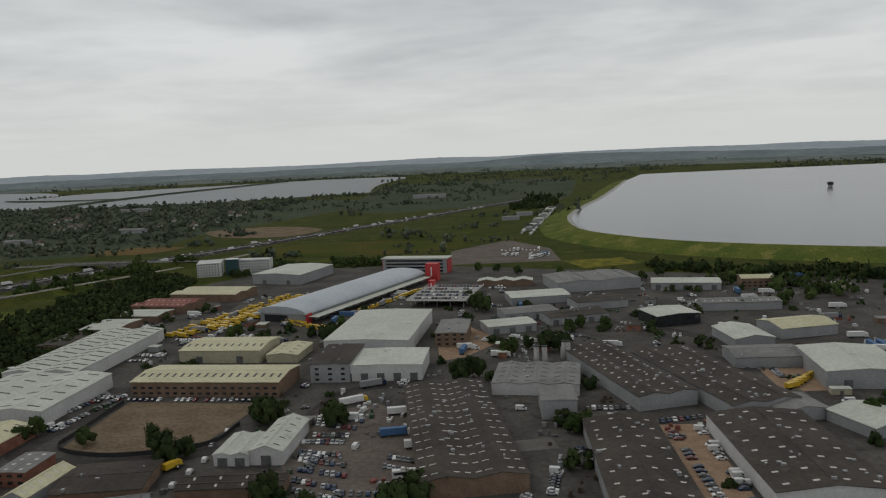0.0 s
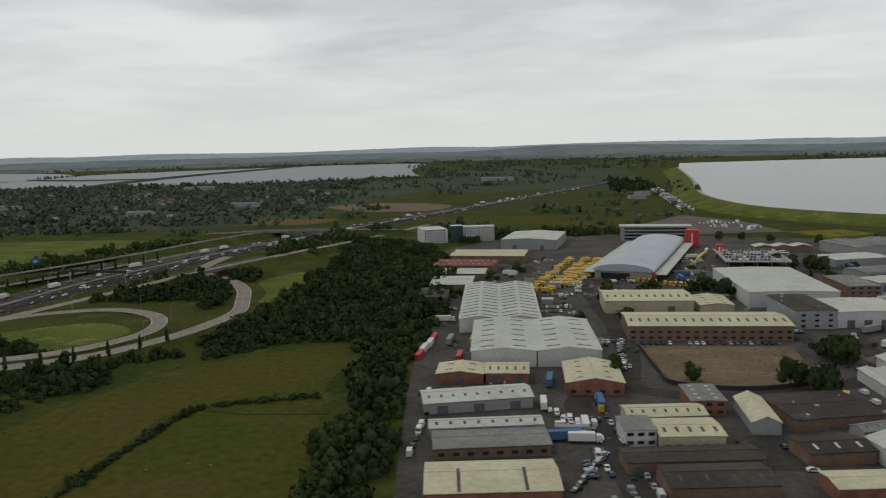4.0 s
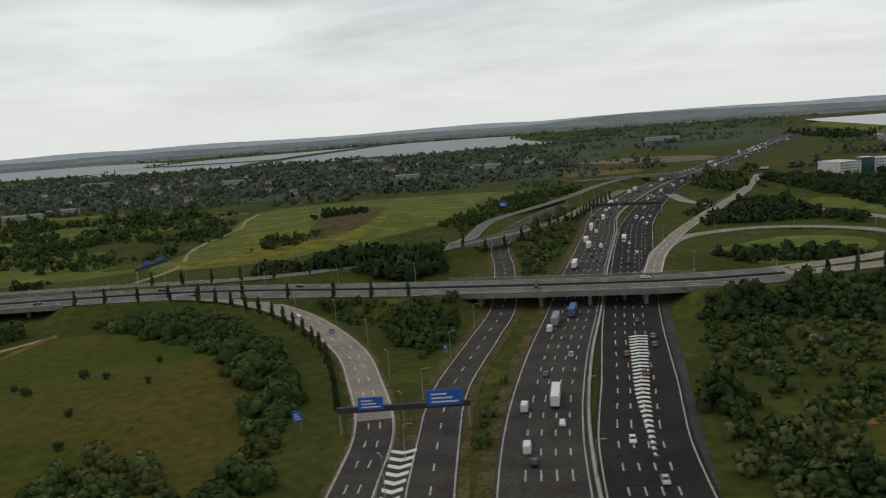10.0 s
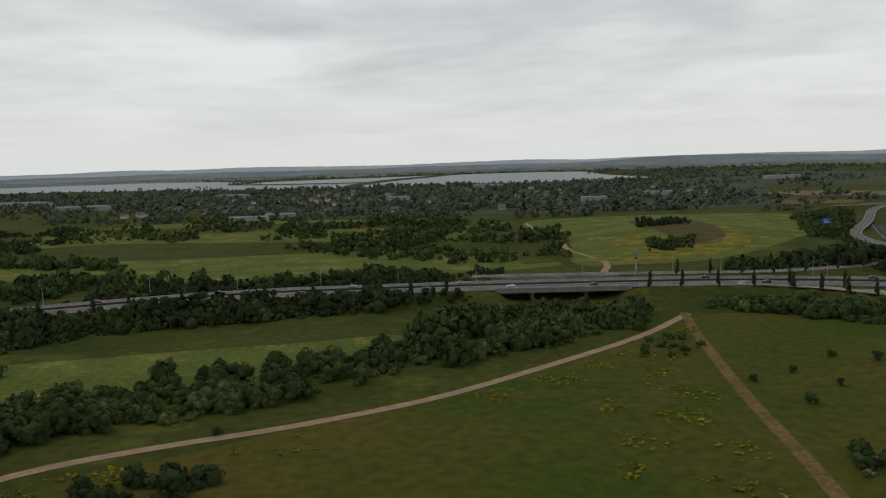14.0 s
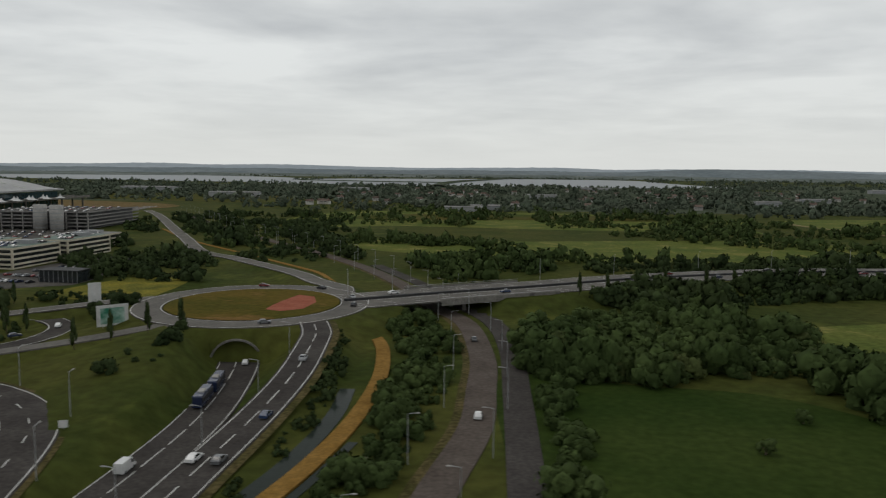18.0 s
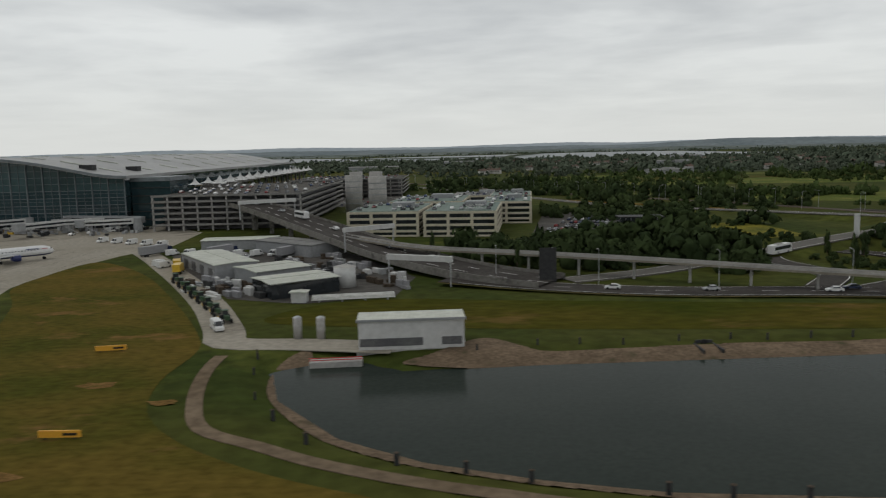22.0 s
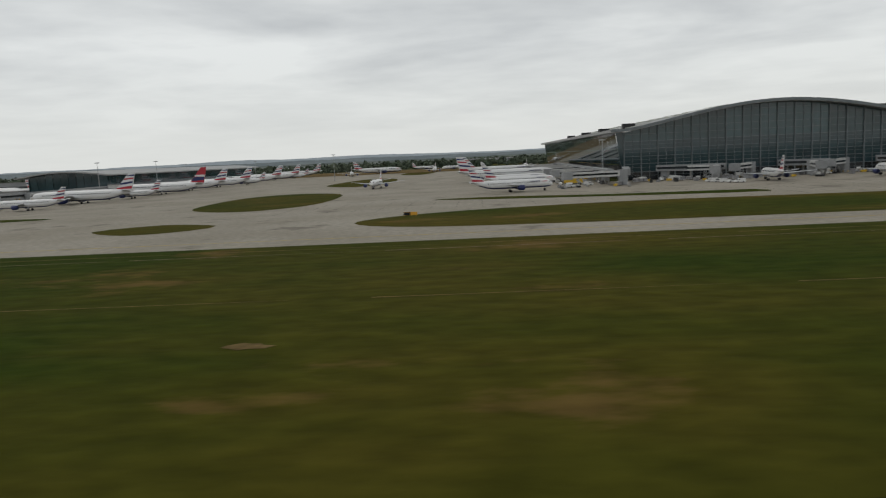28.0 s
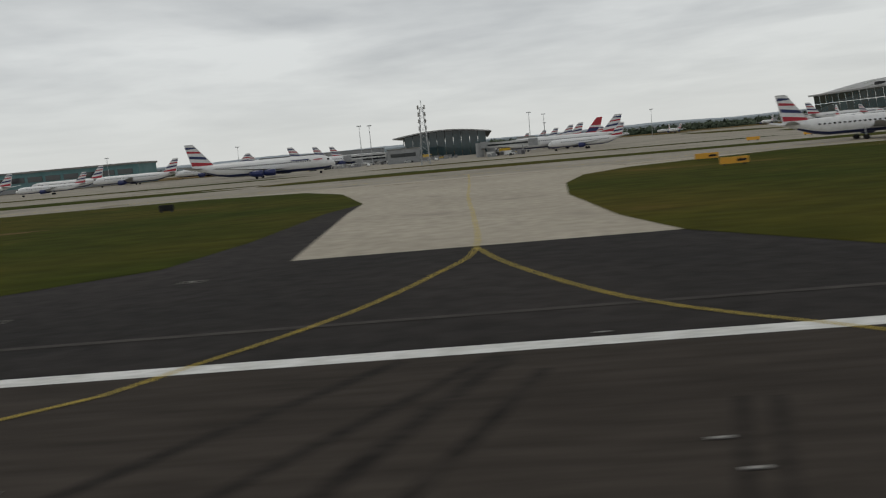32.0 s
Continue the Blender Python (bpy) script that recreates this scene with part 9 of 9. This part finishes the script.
part("sign_frame", MB().box(0, 0.3, 0, 10, 0.2, 0.3), STEEL, ht)
cu = bpy.data.curves.new("lettering", "FONT")
cu.body, cu.size, cu.align_x, cu.extrude = "HOTEL", 2.6, "CENTER", 0.08
cu.materials.append(WHITEPAINT)
wd = new("lettering", cu)
wd.parent, wd.matrix_basis = ht, pose(0, 0, 0.3, 90, 0, 0)
CARS[1].at(846, 252, 110, 1.4)
sheet("car_park_paving", [(735, 330), (752, 322), (800, 350), (802, 372), (782, 450), (758, 470)], YARD, 0.09, "grey paved car park", curve=False)
for k in range(7):
    row(742 + k * 5.5, 345 + k * 16, 776 + k * 1.5, 336 + k * 18, 11, 70, 0.15)
gd = thing("dark_pavilion", pose(790, 362, 0, 0, 0, -4), "low dark glazed pavilion by the car park", "pavilion")
part("body", MB().box(0, 0, 0, 20, 10, 5.6), DARKGLASS, gd)
part("roof", MB().box(0, 0, 5.6, 21, 11, 0.4), DARKSTEEL, gd)
for k in range(9):
    part("fin", MB().box(-9.6 + 2.4 * k, -5.1, 0, 0.15, 0.3, 5.6), STEEL, gd)

# ---- the satellite building, far sheds, mast ----
sat = thing("satellite_terminal", pose(0, 0, 0), "dark glazed satellite terminal with a shallow curved roof", "terminal")
sp = [(-66 + 6 * i, 15.6 + 3.4 * math.sin(math.pi * i / 12)) for i in range(13)]
part("roof", MB().loft([[(x, y, z + 0.9) for x, z in sp] + [(x, y, z) for x, z in reversed(sp)] for y in (562, 960)]), TROOF, sat)
for i in range(10):
    x = -58 + 6 * i
    part("pane", MB().face((x, 569, 0), (x + 5.7, 569, 0), (x + 5.7, 569, 15.5 + 3.2 * math.sin(math.pi * (i + 2.2) / 12)), (x, 569, 15.5 + 3.2 * math.sin(math.pi * (i + 1.3) / 12))), TGLASS, sat)
for j in range(26):
    part("pane", MB().box(1, 576 + 14.7 * j, 0, 0.4, 14.3, 15.4), TGLASS, sat)
    part("pane", MB().box(-59, 576 + 14.7 * j, 0, 0.4, 14.3, 15.4), TGLASS, sat)
hg = thing("hangar", pose(-430, 650, 0, 0, 0, 2), "long teal and grey airside building", "hangar")
TEAL = material("teal_cladding", (0.10, 0.20, 0.21), (0.14, 0.24, 0.25), 0.1, 0.5, 8, 0.1)
part("body", MB().box(0, 20, 0, 260, 40, 17), TEAL, hg)
part("roof", MB().box(0, 20, 17, 262, 42, 1.6), RF_GREY, hg)
for k in range(16):
    part("window", MB().box(-122 + 16 * k, -0.2, 9, 13, 0.4, 4.5), DARKGLASS, hg)
part("plinth", MB().box(0, -0.3, 0, 260, 0.5, 4), WL_GREY, hg)
for x, y, w, d, h, lb in ((29, 530, 12, 8, 9, "white boxy airside lift tower"), (-46, 440, 18, 8, 8, "low grey airside building"), (-70, 545, 40, 10, 7, "grey pier link building"), (-160, 760, 120, 30, 12, "long grey distant airport building"), (-700, 900, 300, 50, 14, "long grey distant airport building")):
    t = thing("airside_block", pose(x, y, 0), lb, "building")
    part("body", MB().box(0, 0, 0, w, d, h), WL_GREY if "white" not in lb else WL_WHITE, t)
    part("roof", MB().box(0, 0, h, w + 0.6, d + 0.6, 0.4), RF_GREY, t)
    part("window_band", MB().box(0, -d / 2 - 0.1, h * 0.45, w * 0.8, 0.2, h * 0.25), DARKGLASS, t)
ms = thing("lattice_mast", pose(-26, 338, 0), "grey lattice mast with aerial drums", "mast")
for sx, sy in ((-1, -1), (1, -1), (1, 1), (-1, 1)):
    part("leg", MB().rod((sx * 1.9, sy * 1.9, 0), (sx * 0.7, sy * 0.7, 25), 0.16), STEEL, ms)
for k in range(9):
    r0, r1 = 1.9 - 1.2 * k / 9, 1.9 - 1.2 * (k + 1) / 9
    mb = MB()
    for (ax, ay), (bx, by) in (((-1, -1), (1, -1)), ((1, -1), (1, 1)), ((1, 1), (-1, 1)), ((-1, 1), (-1, -1))):
        mb.rod((ax * r0, ay * r0, k * 2.75), (bx * r1, by * r1, (k + 1) * 2.75), 0.08, n=4)
    part("brace", mb, STEEL, ms)
for z in (15, 18, 21, 24):
    for s in (-1, 1):
        part("aerial", MB().box(s * 1.4, -0.6, z, 0.7, 0.5, 1.8), CONCRETE, ms)
part("tip", MB().rod((0, 0, 24), (0, 0, 28), 0.1), STEEL, ms)
for x, y, h in ((-75, 470, 24), (-70, 478, 24), (44, 560, 24), (30, 500, 24), (150, 700, 24), (-200, 620, 22), (-300, 600, 22), (60, 760, 22), (-10, 760, 22), (345, 400, 22)):
    t = thing("flood_mast", pose(x, y, 0), "tall slim apron floodlight mast", "mast", "apron masts")
    part("pole", MB().rod((0, 0, 0), (0, 0, h), 0.3, 0.14, 6), STEEL, t)
    part("lamp_head", MB().box(0, 0, h, 3.0, 0.5, 0.6), STEEL, t)

# ---- aircraft ----
JWHITE, JNAVY, JRED = paint("jet_white", (0.72, 0.72, 0.72), 0.3), paint("jet_navy", (0.015, 0.025, 0.11), 0.3), paint("jet_red", (0.42, 0.02, 0.035), 0.35)
JGREY = paint("wing_grey", (0.38, 0.39, 0.40), 0.4)


def build_jet(L, R, span, tail, label, four=False, redfin=False):
    j = thing("airliner", pose(0, 0, 0), label, "airliner", "airliners")
    zc = R * 1.05 + 1.5
    secs = [(-0.50, 0.06, 0.55), (-0.46, 0.22, 0.5), (-0.40, 0.5, 0.36), (-0.30, 0.86, 0.1), (-0.22, 1, 0), (0.32, 1, 0), (0.40, 0.95, -0.03), (0.45, 0.78, -0.1), (0.48, 0.52, -0.2), (0.50, 0.12, -0.3)]
    n = 16
    def ring(f, r, u, a0=0.0, a1=6.2832, m=n, k=1.0):
        return [(f * L, r * R * k * math.cos(a0 + (a1 - a0) * i / m), zc + u * R + r * R * k * math.sin(a0 + (a1 - a0) * i / m)) for i in range(m)]
    part("fuselage", MB().loft([ring(*s) for s in secs]), JWHITE, j, smooth=True)
    part("belly", MB().loft([ring(*s, 3.85, 5.57, 10, 1.012) for s in secs[2:-1]], close=False), JNAVY, j, "dark blue belly", smooth=True)
    w = MB()
    for s in (-1, 1):
        wb = MB()
        for k in range(int(L * 0.66 / 1.1)):
            wb.box(0.03 * L - L * 0.33 + 1.1 * (k + 0.5), s * R * 0.985, zc + R * 0.2, 0.5, 0.08, R * 0.17)
        part("window_band", wb, DARKGLASS, j)
        root, tip = (0.10 * L, s * R * 0.8, zc - R * 0.45), (-0.14 * L, s * span / 2, zc + R * 0.25)
        cr, ct, th = 0.17 * L, 0.045 * L, R * 0.28
        part("wing", MB().loft([[(p[0] + c * 0.5, p[1], p[2]), (p[0], p[1], p[2] + t), (p[0] - c * 0.5, p[1], p[2]), (p[0], p[1], p[2] - t * 0.4)] for p, c, t in ((root, cr, th), (((root[0] * 0.65 + tip[0] * 0.35), root[1] * 0.65 + tip[1] * 0.35, root[2] * 0.65 + tip[2] * 0.35), cr * 0.6, th * 0.6), (tip, ct, th * 0.2))]), JGREY, j)
        r2, t2 = (-0.43 * L, s * R * 0.3, zc + R * 0.45), (-0.49 * L, s * span * 0.18, zc + R * 0.8)
        part("tailplane", MB().loft([[(p[0] + c, p[1], p[2]), (p[0], p[1], p[2] + 0.2), (p[0] - c, p[1], p[2]), (p[0], p[1], p[2] - 0.1)] for p, c in ((r2, 0.05 * L), (t2, 0.022 * L))]), JGREY, j)
        for f in ((0.30, 0.52) if four else (0.33,)):
            ex_, ey, ez = 0.10 * L - 0.24 * L * f + 0.075 * L, s * (R * 0.8 + f * (span / 2 - R)), zc - R * 0.75
            er = R * (0.6 if not four else 0.44)
            part("engine", MB().loft([[(ex_ + dx * L, ey + er * q * math.cos(6.2832 * i / 12), ez + er * q * math.sin(6.2832 * i / 12)) for i in range(12)] for dx, q in ((0.04, 0.9), (0.03, 1.0), (-0.02, 0.95), (-0.05, 0.55))]), JNAVY, j, "dark blue engine nacelle", smooth=True)
    wsh = MB()
    for s in (-1, 1):
        wsh.box(0.463 * L, s * R * 0.33, zc + R * 0.22, 0.012 * L, R * 0.55, R * 0.22)
    part("cockpit_window", wsh, DARKGLASS, j)
    fx = -0.325 * L
    fin = [(fx, zc + R * 0.8), (fx - 0.135 * L, zc + R * 0.8 + tail), (fx - 0.195 * L, zc + R * 0.8 + tail), (fx - 0.155 * L, zc + R * 0.6)]
    th = 0.2
    part("fin", MB().loft([[(x, s * th, z) for x, z in fin] for s in (-1, 1)]), JRED if redfin else JWHITE, j)
    lo, hi = zc + R * 0.8, zc + R * 0.8 + tail
    def band(z0, z1, f0, f1, mat, nm):
        e = lambda t: (fin[0][0] + (fin[1][0] - fin[0][0]) * t, fin[3][0] + (fin[2][0] - fin[3][0]) * t)
        (a0, b0), (a1, b1) = e(z0), e(z1)
        g = MB()
        for s in (-1, 1):
            g.face((a0 + (b0 - a0) * 0.02, s * (th + 0.03), lo + tail * z0), (b0, s * (th + 0.03), lo + tail * z0 * 0.9 + tail * f0), (b1, s * (th + 0.03), lo + tail * z1 + tail * f1), (a1 + (b1 - a1) * 0.02, s * (th + 0.03), lo + tail * z1))
        part(nm, g, mat, j)
    if not redfin:
        band(0.02, 0.12, 0.02, 0.10, JRED, "red_fin_band"); band(0.28, 0.40, 0.12, 0.10, JNAVY, "blue_fin_band"); band(0.58, 0.66, 0.10, 0.06, JRED, "red_fin_band"); band(0.82, 0.86, 0.05, 0.04, JNAVY, "blue_fin_band")
    else:
        band(0.1, 0.36, 0.05, 0.0, JNAVY, "blue_fin_band"); band(0.4, 0.5, 0, 0, JWHITE, "white_fin_band")
    part("speed_mark", MB().box(0.40 * L, -R * 0.985, zc + R * 0.35, 0.06 * L, 0.05, R * 0.12), JRED, j)
    part("name_bar", MB().box(0.28 * L, -R * 1.0, zc + R * 0.42, 0.12 * L, 0.05, R * 0.14), JNAVY, j)
    for gx, gy in ((0.40 * L, 0), (-0.02 * L, R * 1.2), (-0.02 * L, -R * 1.2)):
        part("gear_leg", MB().rod((gx, gy, 0.5), (gx, gy * 0.7, zc - R * 0.5), 0.14), STEEL, j)
        for s in (-0.35, 0.35):
            ob = part("wheel", W_JET, None, j)
            ob.location = (gx, gy + s, 0.55)
    return j


NARROW = Fleet(lambda: build_jet(37.6, 2.0, 34, 6.2, "white narrow-body airliner with red and blue tail bands"))
WIDE = Fleet(lambda: build_jet(63.7, 3.1, 61, 9.6, "white wide-body airliner with red and blue tail bands"))
JUMBO = Fleet(lambda: build_jet(70.6, 3.5, 64, 10.6, "four-engined white jumbo airliner with a banded tail", True))
OLDFIN = Fleet(lambda: build_jet(66, 3.3, 62, 10.8, "white jumbo airliner with a red tail fin", True, True))
for f, x, y, a in ((NARROW, 86, 180, 0), (NARROW, 531, 285, 44), (NARROW, 413, 352, 82), (NARROW, 463, 345, 86), (NARROW, 296, 352, 4), (NARROW, 303, 408, 0), (NARROW, 303, 450, 2), (WIDE, 300, 505, 0), (NARROW, 303, 560, 0), (NARROW, 303, 604, 0), (WIDE, 300, 660, 0), (NARROW, 303, 720, 0),
                   (NARROW, 50, 384, 186), (WIDE, 46, 446, 180), (NARROW, 56, 490, 182), (OLDFIN, 50, 552, 180), (WIDE, 46, 616, 180), (WIDE, 46, 684, 180), (NARROW, 56, 740, 180), (WIDE, 44, 800, 180), (WIDE, 40, 900, 180), (NARROW, 50, 960, 180), (WIDE, 30, 1070, 180),
                   (NARROW, 218, 476, -92), (NARROW, 133, 900, -80), (NARROW, 228, 950, -90), (JUMBO, -105, 358, -3), (WIDE, -150, 470, -4), (WIDE, -110, 560, 8), (WIDE, -108, 630, 0), (WIDE, -108, 700, 0), (NARROW, -108, 760, 0), (WIDE, -260, 560, 184), (WIDE, -330, 590, 175), (NARROW, -250, 430, 200), (WIDE, -230, 640, 185),
                   (NARROW, 340, 950, 90), (WIDE, 150, 1010, 20), (NARROW, 250, 1060, 200), (WIDE, -190, 720, 10), (WIDE, -400, 580, 180), (WIDE, -480, 570, 180), (NARROW, 200, 1180, 0)):
    f.at(x, y, a, 0.06, y > 690 or x < -240)


# ---- passenger bridges and apron clutter ----
def build_bridge():
    b = thing("jet_bridge", pose(0, 0, 0), "grey passenger boarding bridge on wheeled legs", "jet bridge", "boarding bridges")
    part("rotunda", MB().rod((0, 0, 0.2), (0, 0, 7.4), 2.4, 2.4, 12), WL_GREY, b)
    part("tunnel", MB().box(0, -14, 4.4, 2.6, 24, 2.7), WL_WHITE, b)
    part("tunnel_window", MB().box(0, -14, 5.3, 2.7, 22, 0.9), DARKGLASS, b)
    part("cab", MB().box(0, -27.5, 3.8, 4.4, 4.5, 3.6), WL_GREY, b)
    for s in (-1, 1):
        part("leg", MB().rod((s * 1.2, -22, 0), (s * 1.2, -22, 4.5), 0.25), STEEL, b)
    part("stair", MB().loft([[(2.2 + 0.9, -24, 4), (2.2, -24, 4), (2.2, -24, 3.6), (3.1, -24, 3.6)], [(3.1, -18, 0.4), (2.2, -18, 0.4), (2.2, -18, 0), (3.1, -18, 0)]]), STEEL, b)
    part("bogie", MB().box(0, -22, 0, 3.4, 1.2, 0.8), DARKSTEEL, b)
    return b


BRIDGE = Fleet(build_bridge)
for x, y, a in ((380, 414, 50), (400, 392, -18), (424, 412, -35), (447, 392, -15), (472, 412, -38), (500, 398, -25), (520, 408, -60), (538, 396, -70), (350, 372, -80), (350, 424, -85), (350, 466, -85), (350, 530, -88), (350, 580, -88), (350, 630, -88), (350, 690, -88), (-2, 400, 80), (4, 462, 85), (4, 510, 85), (4, 580, 88), (4, 640, 88), (4, 700, 88), (4, 770, 88), (-62, 500, -70), (-62, 580, -85), (-62, 650, -85)):
    BRIDGE.at(x, y, a, 0.05)
pier = thing("pier_link", pose(0, 0, 0), "long raised glazed passenger link on columns", "link", kind="structure")
for (xa, ya), (xb, yb) in (((352, 372), (360, 419)), ((376, 415), (406, 396)), ((440, 415), (456, 394)), ((490, 416), (540, 398)), ((344, 372), (352, 700)), ((0, 380), (0, 760))):
    L, a = math.hypot(xb - xa, yb - ya), math.degrees(math.atan2(yb - ya, xb - xa))
    part("link_tube", MB().box((xa + xb) / 2, (ya + yb) / 2, 4.6, L, 3.4, 3.2, a), WL_GREY, pier)
    part("link_glass", MB().box((xa + xb) / 2, (ya + yb) / 2, 5.6, L - 1, 3.5, 1.2, a), DARKGLASS, pier)
    for k in range(int(L / 12) + 1):
        t = (k + 0.5) / (int(L / 12) + 1)
        part("column", MB().box(xa + (xb - xa) * t, ya + (yb - ya) * t, 0, 0.7, 0.7, 4.6), CONCRETE, pier)


def build_tug():
    t = thing("baggage_cart", pose(0, 0, 0), "grey baggage cart train on the apron", "baggage cart", "baggage carts")
    for k in range(3):
        part("cart", MB().box(k * 3.4, 0, 0.5, 2.8, 1.6, 0.25).box(k * 3.4, 0, 1.9, 2.8, 1.6, 0.1), STEEL, t)
        part("load", MB().box(k * 3.4, 0, 0.75, 2.4, 1.4, 1.0), TARPGREY, t)
    part("tug", MB().box(-3.4, 0, 0.3, 2.4, 1.4, 1.0), VANYELLOW, t)
    return t


TUG = Fleet(build_tug)
for k in range(34):
    x, y = rnd.choice(((rnd.uniform(365, 535), rnd.uniform(372, 408)), (rnd.uniform(318, 345), rnd.uniform(345, 720)), (rnd.uniform(6, 22), rnd.uniform(380, 800)), (rnd.uniform(-100, -20), rnd.uniform(440, 520))))
    rnd.choice((TUG, WVAN, SMALLVAN, TUG, TRK_YEL)).at(x, y, rnd.uniform(0, 360), 0.06)
row(362, 404, 392, 396, 8, 80, 0.1, 0.06, [SMALLVAN, WVAN, CARS[1]]); row(385, 372, 396, 345, 7, 10, 0.1, 0.06, [CARS[1], SMALLVAN]); row(540, 350, 575, 330, 5, 60, 0.2, 0.06, [TUG, WVAN])
TRK_YEL.at(474, 352, 0, 0.06); TRK_YEL.at(480, 356, 10, 0.06)

ge = random.Random(31)
equip = {m: MB() for m in (WL_GREY, STEEL, SHUTTER, TARPGREY, DARKSTEEL, CONCRETE)}
for k in range(420):
    x, y = ge.choice(((ge.uniform(362, 540), ge.uniform(378, 412)), (ge.uniform(318, 350), ge.uniform(336, 780)), (ge.uniform(0, 24), ge.uniform(370, 800)), (ge.uniform(-110, -20), ge.uniform(430, 520))))
    a = ge.choice((0, 90, ge.uniform(0, 180)))
    if k % 4 == 0:
        ge.choice((WVAN, SMALLVAN, CARS[1], TUG)).at(x, y, a, 0.06, True)
    else:
        mb = equip[ge.choice(list(equip))]
        for i in range(ge.randint(1, 3)):
            mb.box(x + i * 2.4 * math.cos(radians(a)), y + i * 2.4 * math.sin(radians(a)), 0.2, ge.uniform(1.2, 2.2), ge.uniform(1.0, 1.8), ge.uniform(0.6, 2.0), a)
for m, mb in equip.items():
    tagged(part("ground_equipment", mb, m), "baggage containers and steps on the aircraft stands", "ground equipment", kind="stuff")

# ---- far village roofs and works ----
HOUSEROOF = material("weathered_roof_tiles", (0.10, 0.075, 0.062), (0.15, 0.11, 0.09), 0.05, 0.9, 8, 0.2, rnd=0.4)
HOUSEWALL = material("pale_house_wall", (0.50, 0.49, 0.46), (0.42, 0.40, 0.37), 0.05, 0.9, 8, 0.15, rnd=0.3)


def build_house():
    h = thing("house", pose(0, 0, 0), "small pale house with a tiled gable roof", "house", "village houses")
    part("wall", MB().box(0, 0, 0, 11, 8, 5.4), HOUSEWALL, h)
    part("roof", MB().loft([[(x, -4.6, 5.2), (x, 0, 8.2), (x, 4.6, 5.2)] for x in (-5.9, 5.9)]), HOUSEROOF, h)
    for k in range(4):
        part("window", MB().box(-3.6 + 2.4 * k, -4.05, 3.2, 1.2, 0.12, 1.2), DARKGLASS, h)
    part("chimney", MB().box(3.5, 0.6, 7.2, 0.8, 0.8, 2), BRICK, h)
    return h


HOUSE = Fleet(build_house)
r = np.random.RandomState(3)
for k in range(74):
    HOUSE.at(float(r.uniform(700, 1750)), float(r.uniform(1100, 2050)), float(r.uniform(-40, 40)), 0, k > 24)
for x, y, w, d, h in ((1130, 1500, 60, 20, 7), (560, 1400, 90, 30, 9), (300, 1650, 120, 40, 10), (1330, 2080, 80, 24, 8), (720, 1800, 70, 26, 9), (1010, 1060, 40, 20, 6), (2140, 2150, 90, 30, 9), (2330, 1360, 30, 14, 6), (2360, 1440, 30, 14, 6), (980, 1010, 50, 16, 6), (1480, 1280, 40, 20, 7), (1620, 1420, 50, 20, 7)):
    shed(x, y, w, d, h, rnd.uniform(-15, 15), RF_GREY, WL_GREY, "distant grey shed among trees", axis="x", rise=1.5)
row(2348, 1110, 2440, 1620, 70, 70, 0.15, 0.1, [WVAN, CARS[1], TRK_WHITE, COACH, CARS[4]])
row(2336, 1130, 2420, 1600, 60, 70, 0.2, 0.1, [WVAN, CARS[1], TRK_WHITE, CARS[2]]); row(2300, 900, 2360, 880, 16, 75, 0.2, 0.14, [WVAN, CARS[1], COACH, CARS[4]])
for k in range(9):
    shed(2352 + 9 * k, 1180 + 48 * k, rnd.uniform(14, 26), rnd.uniform(10, 16), 4.5, rnd.uniform(60, 80), RF_WHITE if k % 2 else RF_GREY, WL_GREY, "small yard building beside the reservoir road", rise=1.0)


# far repeats: parked vehicles and houses that can no longer be told apart
def join_far(name, label, category, pick):
    V, F, M, mats, n = [], [], [], [], 0
    for first, m in JOINED:
        if not pick(first.name, m.translation.x):
            continue
        for ob in first.children_recursive:
            if ob.type != "MESH":
                continue
            q = m @ ob.matrix_basis if ob.parent == first else m @ ob.parent.matrix_basis @ ob.matrix_basis
            mt = ob.data.materials[0]
            if mt not in mats:
                mats.append(mt)
            V += [q @ v.co for v in ob.data.vertices]
            for p in ob.data.polygons:
                F.append([n + i for i in p.vertices]); M.append(mats.index(mt))
            n += len(ob.data.vertices)
    me = bpy.data.meshes.new(name)
    me.from_pydata(V, [], F)
    for mt in mats:
        me.materials.append(mt)
    me.polygons.foreach_set("material_index", M)
    tagged(new(name, me), label, category, kind="stuff")


join_far("parked_vehicles", "parked cars and vans filling the trading estate yards", "vehicles", lambda n, x: not n.startswith(("house", "airliner")) and x > 1400)
join_far("parked_vehicles", "parked cars on the airport car park decks", "vehicles", lambda n, x: not n.startswith(("house", "airliner")) and x <= 1400)
join_far("far_houses", "pale village houses among garden trees", "houses", lambda n, x: n.startswith("house"))
join_far("far_airliners", "white airliners parked on distant stands", "airliners", lambda n, x: n.startswith("airliner"))

# ---- the finished model, drawn to scale ----
for ob in [o for o in scene.objects if o.parent is None and o.type in {"MESH", "EMPTY"}]:
    ob.matrix_basis = Matrix.Scale(K, 4) @ ob.matrix_basis
